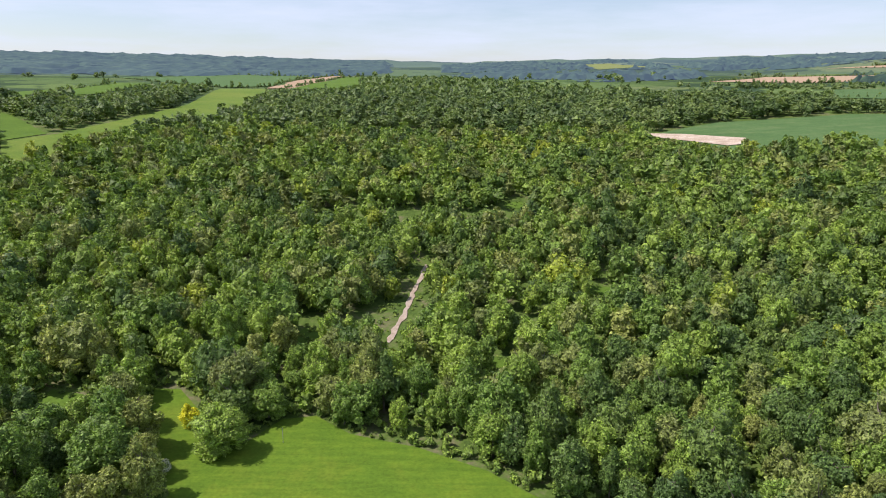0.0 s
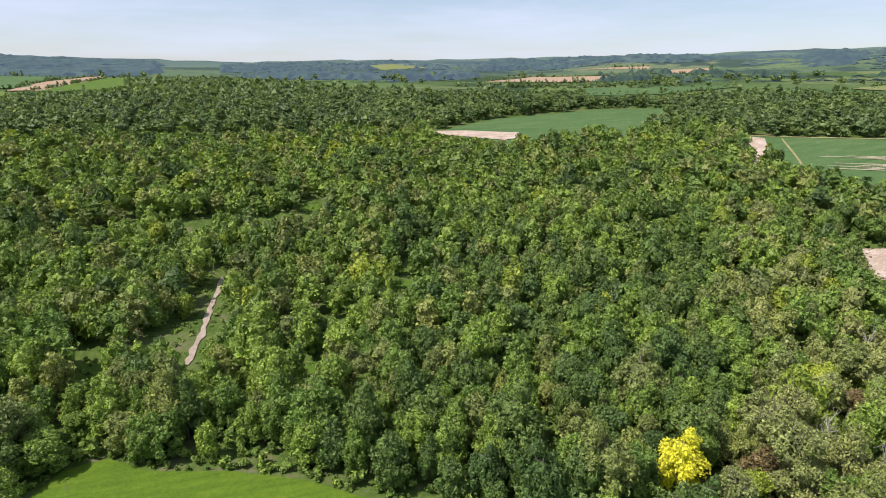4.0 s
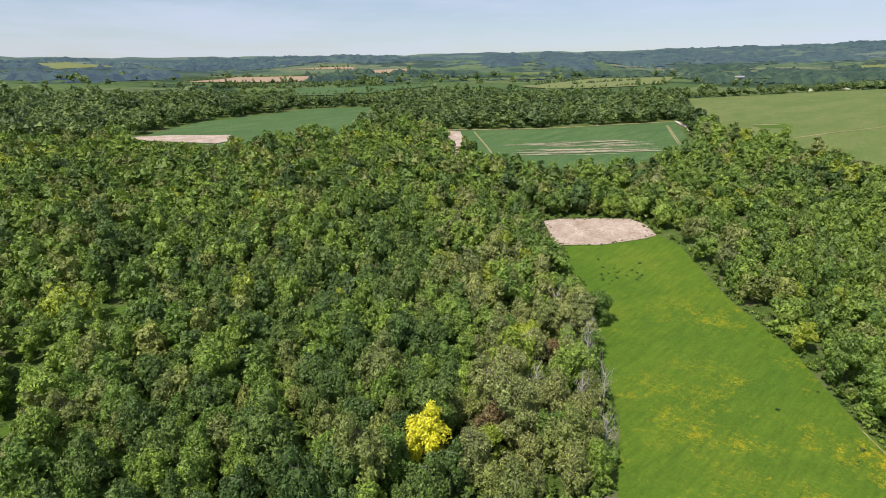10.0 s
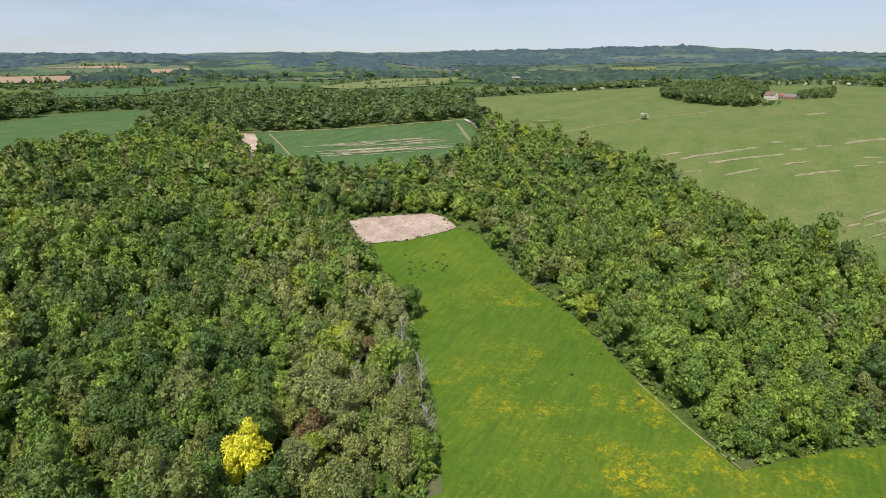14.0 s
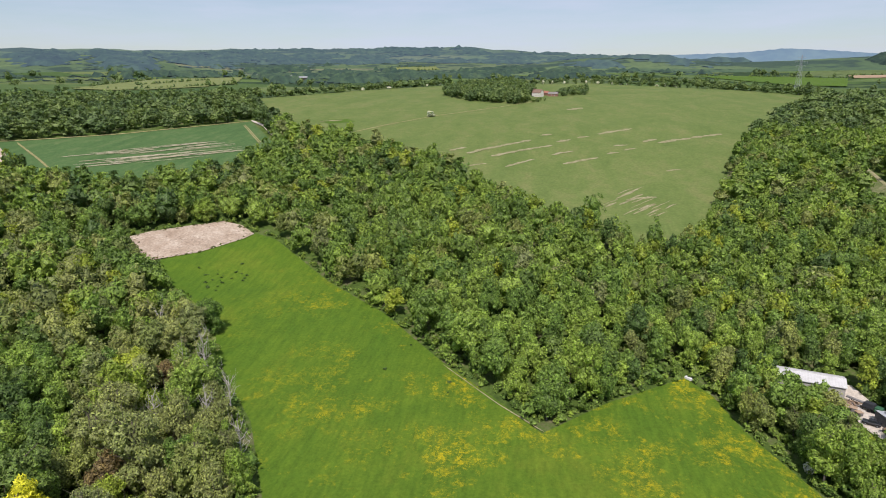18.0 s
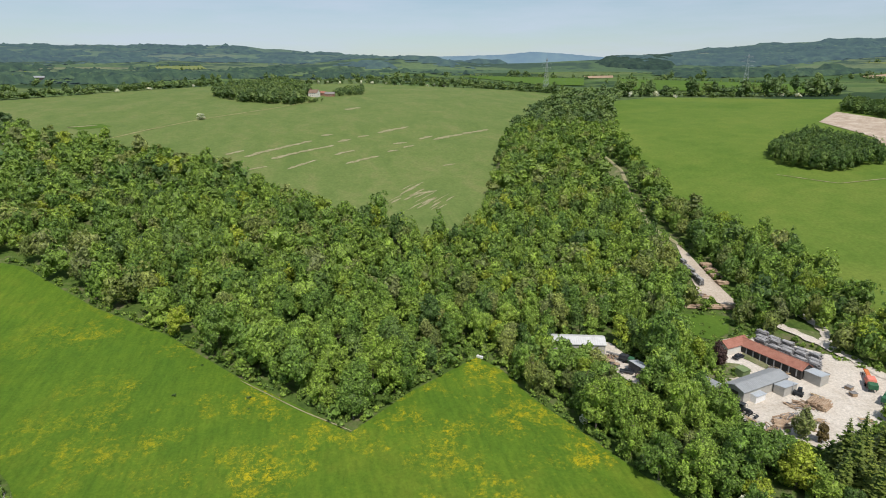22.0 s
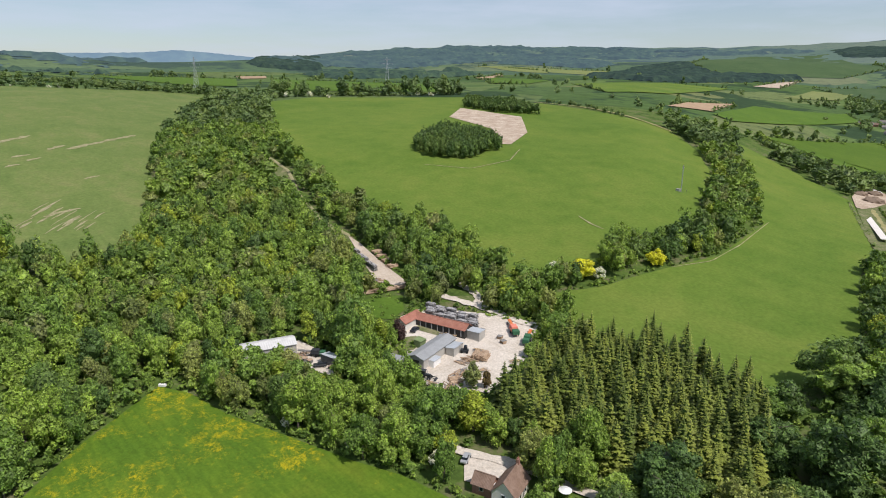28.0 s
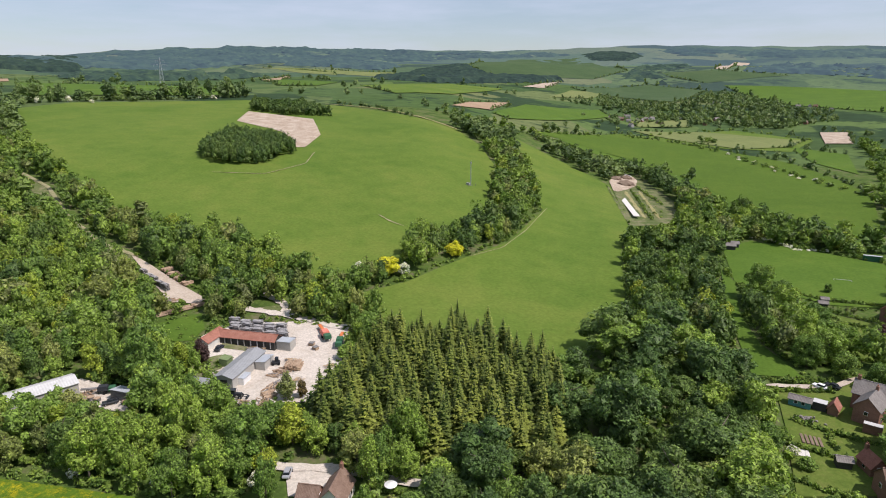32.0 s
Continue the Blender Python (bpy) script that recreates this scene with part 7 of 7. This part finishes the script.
for m in (block(7.0, 0.12, 0.12, 0, 0, 0.05, 0.02), block(0.12, 2.4, 0.12, -3.4, 1.2, 0.05, 0.02), block(0.12, 2.4, 0.12, 3.4, 1.2, 0.05, 0.02)):
    part("bar", m, goal, "", CAR_WHITE)
patio = thing("patio", "pale square paved patio beside a garden", "paving", -11.3, -160.4, 8)
for i in range(4):
    for j in range(5):
        part("slab", block(0.88, 0.88, 0.09, -1.4 + i * 0.92, -1.9 + j * 0.92, 0, 0.02), patio, "", CONCRETE)
for k in range(5):
    bed = thing("vegetable_bed", "narrow dug bed in a kitchen garden", "garden bed", -11.6 - k * 1.0, -166.6, 10, "kitchen garden beds")
    part("soil", block(0.7, 4.4, 0.25, 0, 0, 0, 0.1), bed, "", SOIL)
rock = thing("rubble_heap", "heap of grey rubble on a lawn", "rubble", -12.9, -177.0)
rg = random.Random(5)
for k in range(26):
    part("stone", block(rg.uniform(0.4, 0.9), rg.uniform(0.4, 0.8), rg.uniform(0.3, 0.7), rg.gauss(0, 1.1), rg.gauss(0, 0.8), 0, 0.12, rg.uniform(0, 90)), rock, "", SLATE)
car("parked_car", "white car parked on the drive", -16.0, -197.5, -25, CAR_WHITE)
car("parked_car", "dark car parked on the drive", -19.2, -199.6, -25, CAR_BLACK)
GARDEN_HEDGES = (((-3, -189), (-11, -192.4), (-20, -197)), ((-4, -196), (-12, -199), (-20, -204)), ((-9, -175), (-16, -173), (-24, -172), (-34, -171)), ((-9, -162.6), (-16, -161), (-21, -161.5)), ((-17.5, -171), (-19, -164)),
                 ((-6, -287), (-20, -281), (-40, -285)), ((-9, -272), (-22, -268), (-38, -262)), ((-10, -262), (-22, -258), (-33, -255)), ((-22, -238), (-34, -236)), ((-22, -224), (-36, -226)), ((-8, -148), (-16, -146), (-24, -145)), ((-20.6, -212), (-22.5, -232)),
                 ((66, -107), (58, -109.5), (50, -112)), ((72, -97.4), (64, -99.5), (52, -104)))
for path in GARDEN_HEDGES:
    hedge("garden_hedge", path, 0.9, 0.95, 2.1, "clipped green garden hedge", wobble=0.12)
hedge("chalk_hedge", ((238, 158.6), (256, 145.5), (275, 131.8)), 1.0, 0.5, 0.8, "low dark hedge along the chalk patch", wobble=0.15)
hedge("allotment_shrubs", ((-8, -266), (-20, -262), (-30, -248), (-26, -240)), 3.0, 1.5, 2.2, "mixed shrubs about the allotments", wobble=0.5)
hedge("wedge_hedge", ((-2, -197), (-9, -200), (-14, -203.5)), 1.0, 0.8, 1.5, "hedge below the paddock", wobble=0.15)

# works yard in the vale
strip = thing("concrete_strip", "long strip of pale concrete slabs", "paving", 96.2, -432.9, deg(-31.7, 80.0), "", 0.45)
for k in range(11):
    part("slab", block(7.6, 3.8, 0.25, -38.5 + k * 7.7, 0, -0.05 + 0.01 * (k % 3), 0.05), strip, "", CONCRETE)
for x, y, r, h in ((114.7, -506.7, 7, 3.6), (127.0, -522.0, 5, 2.6), (121, -535, 5, 3.0)):
    heap = thing("soil_heap", "heap of brown soil and rubble", "heap", x, y)
    bm = bmesh.new()
    bmesh.ops.create_icosphere(bm, subdivisions=3, radius=1.0)
    for v in bm.verts:
        k = 1 + 0.25 * noise.noise(v.co * 2.0)
        v.co = Vector((v.co.x * r * k, v.co.y * r * k, max(v.co.z, -0.1) * h * k))
    part("mound", bm, heap, "", SOIL)
car("parked_car", "white van in the works yard", 121.0, -545, 20, CAR_WHITE)
car("parked_car", "white van beside a soil heap", 125.5, -549, 60, CAR_WHITE)
hedge("works_hedge", ((104.5, -482.3), (86.9, -436.4), (71.4, -395.6)), 2.4, 1.4, 2.4, "overgrown hedge beside the concrete strip", wobble=0.2)
hedge("works_hedge", ((104.8, -502.7), (88.1, -470.8), (74.8, -445.5)), 2.6, 1.5, 2.8, "overgrown hedge in the works yard", wobble=0.25)

hedge("works_hedge", ((123.7, -484.5), (99.3, -423.0), (81.8, -379.1)), 3.0, 1.0, 1.3, "low weedy hedge between the works yard and the field", wobble=0.3, gaps=0.2)
hedge("works_scrub", ((97, -478), (80, -436), (68, -405)), 4.5, 1.3, 1.5, "scrub and saplings in the works yard", wobble=0.9)

# farmhouse in the pasture, far barns, far village
gable("farmhouse", "pale gabled farmhouse among trees", "house", 800.0, -3.0, 60, 12.0, 8.0, 5.0, 3.6, RENDER, TILE_BROWN, 0.5, 3, True, 5.0)
gable("farm_outbuilding", "white farm outbuilding beside the house", "barn", 806.0, -22.0, 80, 12.0, 6.0, 3.0, 2.2, BRICK, SLATE, 0.5, 2, True)
gable("farm_outbuilding", "low tiled outbuilding behind the farmhouse", "barn", 822.0, -12.0, 60, 12.0, 6.0, 3.0, 2.2, BRICK, TILE_RED, 0.5, 2, True)
gable("far_barn", "white-roofed barn far across the vale", "barn", 1475.0, 645.0, 113, 46.0, 20.0, 6.0, 4.0, BLOCK, WHITE_SHEET, 1.5, 0, False)
gable("far_barn", "grey-roofed barn far across the vale", "barn", 1448.0, 578.0, 118, 36.0, 16.0, 5.0, 4.0, TARRED_AND_SHADE, GREY_SHEET, 1.5, 0, False)
gable("far_barn", "small grey barn beside a larger one", "barn", 1440.0, 540.0, 100, 20.0, 12.0, 4.0, 3.0, TARRED_AND_SHADE, GREY_SHEET, 1.5, 0, False)
rg = random.Random(11)
base = {}
for k in range(46):
    if k < 34:
        t = rg.random()
        x, y = 275 - 250 * t + rg.gauss(0, 22), -1075 - 120 * t + rg.gauss(0, 38)
    else:
        x, y = rg.uniform(-60, 170), rg.uniform(-1560, -1420)
    i = k % 4
    m = pose(x, y, float(ground(x, y)) + 0.3, 0, 0, rg.uniform(0, 180)) @ Matrix.Scale(0.85, 4)
    if i not in base:
        base[i] = gable("vale_house", "village house among trees far across the vale", "house", x, y, 0, 10 + i, 7, 4.0, 3.4, (BLOCK, BRICK, BRICK, BLOCK)[i], (SLATE, TILE_BROWN, SLATE, SLATE)[i], 0.8, 2, True, 4.0, "houses of the far village")
        base[i].matrix_basis = m
    else:
        copy_thing(base[i], m)


vx = np.array([275 - 250 * t for t in rng.uniform(0, 1, 85)])
vy = -1075 - 120 * (275 - vx) / 250 + rng.normal(size=85) * 42
vx, vr = vx + rng.normal(size=85) * 24, rng.uniform(3.5, 6.0, 85)
join_trees("village_trees", SPECK, vx, vy, vr, vr * rng.uniform(1.2, 1.8, 85), rng, [LEAF_FAR, LEAF_FAR], "garden trees among the far village houses", hedge_row=True)


# pylons and mast
def pylon(x, y, tall, turn):
    top = thing("pylon", "grey lattice electricity pylon on the skyline", "pylon", x, y, turn, "pylons of the power line")
    w = tall * 0.075
    legs = [(sx * w, sy * w) for sx, sy in ((-1, -1), (1, -1), (1, 1), (-1, 1))]

    def bar(name, a, b, r):
        a, b = Vector(a), Vector(b)
        part(name, rod(r, (b - a).length, Matrix.Translation((a + b) / 2) @ (b - a).to_track_quat("Z", "Y").to_matrix().to_4x4(), 4), top, "", GALV)

    def at(k, u):
        s = 1 - u * 0.9
        return (legs[k % 4][0] * s, legs[k % 4][1] * s, tall * u)

    for k in range(4):
        bar("leg", (*legs[k], -1), at(k, 1.0), 0.13)
        for n in range(6):
            bar("brace", at(k, n / 6), at(k + 1, (n + 1) / 6), 0.055)
            bar("brace", at(k + 1, n / 6), at(k, (n + 1) / 6), 0.055)
    for u, half in ((0.68, 0.15), (0.80, 0.19), (0.92, 0.13)):
        for s in (-1, 1):
            bar("arm", (0, 0, tall * u + tall * 0.02), (s * tall * half, 0, tall * u), 0.09)
            bar("arm", (0, 0, tall * u - tall * 0.01), (s * tall * half, 0, tall * u), 0.08)
            bar("insulator", (s * tall * half, 0, tall * u), (s * tall * half, 0, tall * u - tall * 0.05), 0.08)


pylon(760, -572, 46, 40)
pylon(950, -361, 44, 40)
mast = thing("field_mast", "slender grey mast with a fenced cabinet in the crop", "mast", 176.5, -350.0)
part("pole", rod(0.30, 16, pose(0, 0, 8), 8, 0.2), mast, "", GALV)
part("head", block(0.9, 0.5, 0.9, 0, 0, 14.2, 0.05), mast, "", GALV)
part("cabinet", block(2.4, 1.6, 1.8, 1.8, 0, 0, 0.05), mast, "", BLOCK)
for k in range(8):
    part("fence_post", block(0.1, 0.1, 1.3, 3.2 * math.cos(k * 0.785), 3.2 * math.sin(k * 0.785), 0, 0.01), mast, "", OLD_TIMBER)
pole = thing("meadow_pole", "thin grey pole standing in the meadow", "pole", -40.2, 137.0)
part("post", rod(0.06, 4.2, pose(0, 0, 2.1), 8), pole, "", GALV)
box = thing("gate_tank", "small white trough at the meadow corner", "trough", 176.4, -48.4, 40)
part("body", block(2.2, 0.9, 0.7, 0, 0, 0, 0.06), box, "", CAR_WHITE)

# bare trees in the thin-leaved strip
for k in range(4):
    v, f = limbs(rng, 2.4, 1.0, 10, 0.25, 0.085, 4)
    TRUNKS.append(mesh_of("stem", v / (1, 1, 2.4), [f], [DEADWOOD], smooth=True))
DEAD = ((152.5, 92.5), (139, 78), (160, 97), (128, 78), (120, 66), (148, 96), (172, 118), (125, 90))
for n, (x, y) in enumerate(DEAD):
    bare = tagged(new("bare_tree"), "leafless grey tree with pale bare branches", "tree", "bare trees in the wood")
    part("stem", TRUNKS[3 + n % 4], bare)
    bare.matrix_basis = pose(x, y, float(ground(x, y)) - 0.2, 0, 0, n * 77) @ Matrix.Diagonal((3.4, 3.4, 14.0 + n % 4, 1))

# dark tussocks in the meadow
tx, ty = rng.normal(size=26) * 9 + 228, rng.normal(size=26) * 5 + 126
tx, ty = np.r_[tx, rng.uniform(130, 200, 5)], np.r_[ty, rng.uniform(0, 90, 5)]
ok = inside(tx, ty, PLOTS["meadow"])
tx, ty = tx[ok], ty[ok]
tr = rng.uniform(0.35, 0.9, len(tx))
join_trees("tussocks", SPECK, tx, ty, tr, tr * 0.8, rng, [CORE, CORE], "dark rush tussocks scattered in the meadow", sink=-0.2, hedge_row=True)

# clods and weeds round the bare chalk patch
q = np.array(PLOTS["chalk_patch"], float)
mid = q.mean(0)
cx, cy = [], []
for a, b in zip(q, np.roll(q, -1, 0)):
    n = int(np.linalg.norm(b - a) / 1.1)
    t = rng.uniform(0, 1, n)[:, None]
    c = a + (b - a) * t
    c = c + (mid - c) * rng.uniform(-0.02, 0.10, (n, 1))
    cx.append(c[:, 0]), cy.append(c[:, 1])
cx, cy = np.concatenate(cx), np.concatenate(cy)
cr = rng.uniform(0.25, 0.75, len(cx))
join_trees("rim_weeds", SPECK, cx, cy, cr, cr * 0.8, rng, [LEAF_RUST, CORE], "dry weeds and clods round the bare patch", sink=-0.3, hedge_row=True)
n = 70
c = q[rng.integers(0, len(q), n)] * (w := rng.uniform(0, 0.9, (n, 1))) + mid * (1 - w)
cr = rng.uniform(0.15, 0.4, n)
join_trees("soil_clods", SPECK, c[:, 0] + rng.normal(size=n) * 3, c[:, 1] + rng.normal(size=n) * 2, cr, cr * 0.7, rng, [SOIL, SOIL], "dark clods scattered over the bare patch", sink=-0.4, hedge_row=True)

# weeds along the yard's walls and edges
q = np.array(PLOTS["yard"], float)
wx, wy = [], []
for a, b in zip(q, np.roll(q, -1, 0)):
    n = int(np.linalg.norm(b - a) / 1.0)
    t = rng.uniform(0, 1, n)[:, None]
    c = a + (b - a) * t + (q.mean(0) - a) * rng.uniform(-0.02, 0.08, (n, 1))
    wx.append(c[:, 0]), wy.append(c[:, 1])
wx, wy = np.concatenate(wx), np.concatenate(wy)
wr = rng.uniform(0.3, 1.0, len(wx))
join_trees("yard_weeds", SPECK, wx, wy, wr, wr * 0.9, rng, [LEAF, LEAF], "weeds and nettles along the yard's edge", sink=-0.2, hedge_row=True)


def plank_heap(x, y, turn, n, label, seed):
    """Loose sawn boards thrown on a heap."""
    rg = random.Random(seed)
    heap = thing("plank_heap", label, "timber", x, y, turn, "", 0.32)
    for k in range(n):
        b = block(rg.uniform(2.0, 3.6), rg.uniform(0.18, 0.3), 0.06, 0, 0, 0, 0.01)
        bmesh.ops.transform(b, matrix=pose(rg.uniform(-0.9, 0.9), rg.uniform(-1.1, 1.1), 0.05 + 0.07 * (k // 4), 0, rg.uniform(-5, 5), rg.gauss(0, 16)), verts=b.verts)
        part("board", b, heap, "", FRESH if k % 3 else OLD_TIMBER)
    return heap


FRESH = surface("fresh_sawn_wood", ((0.3, (0.36, 0.25, 0.14)), (0.7, (0.52, 0.39, 0.24))), 0.6, 6.0, 0.8, relief=0)
for k, (x, y, turn) in enumerate(((131.5, -134.5, 20), (144.5, -136.5, 70), (147.5, -133.5, 10), (118.5, -138.0, 50), (114.5, -141.5, 110), (112.8, -134.6, 20), (121.0, -126.0, 80), (136.2, -114.0, 100), (126.0, -108.6, 30), (160.0, -80.5, 40), (158.0, -84.0, 100), (165.0, -86.0, 60))):
    plank_heap(x, y, turn, 12 + 2 * (k % 3), ("loose heap of fresh sawn boards in the yard", "jumble of offcuts and boards on the ground")[k % 2], k)
log_pile(194.1, -134.2, deg(-4.6, -13.1), 2, 7, 4.2, "row of cut logs along the grassy bank")
log_pile(192.5, -138.3, deg(-4.6, -13.1), 2, 7, 4.2, "row of cut logs along the grassy bank")
log_pile(191.1, -142.7, deg(-4.6, -13.1), 2, 7, 4.2, "row of cut logs along the grassy bank")
log_pile(189.5, -147.3, deg(-4.6, -13.1), 2, 7, 4.2, "row of cut logs along the grassy bank")
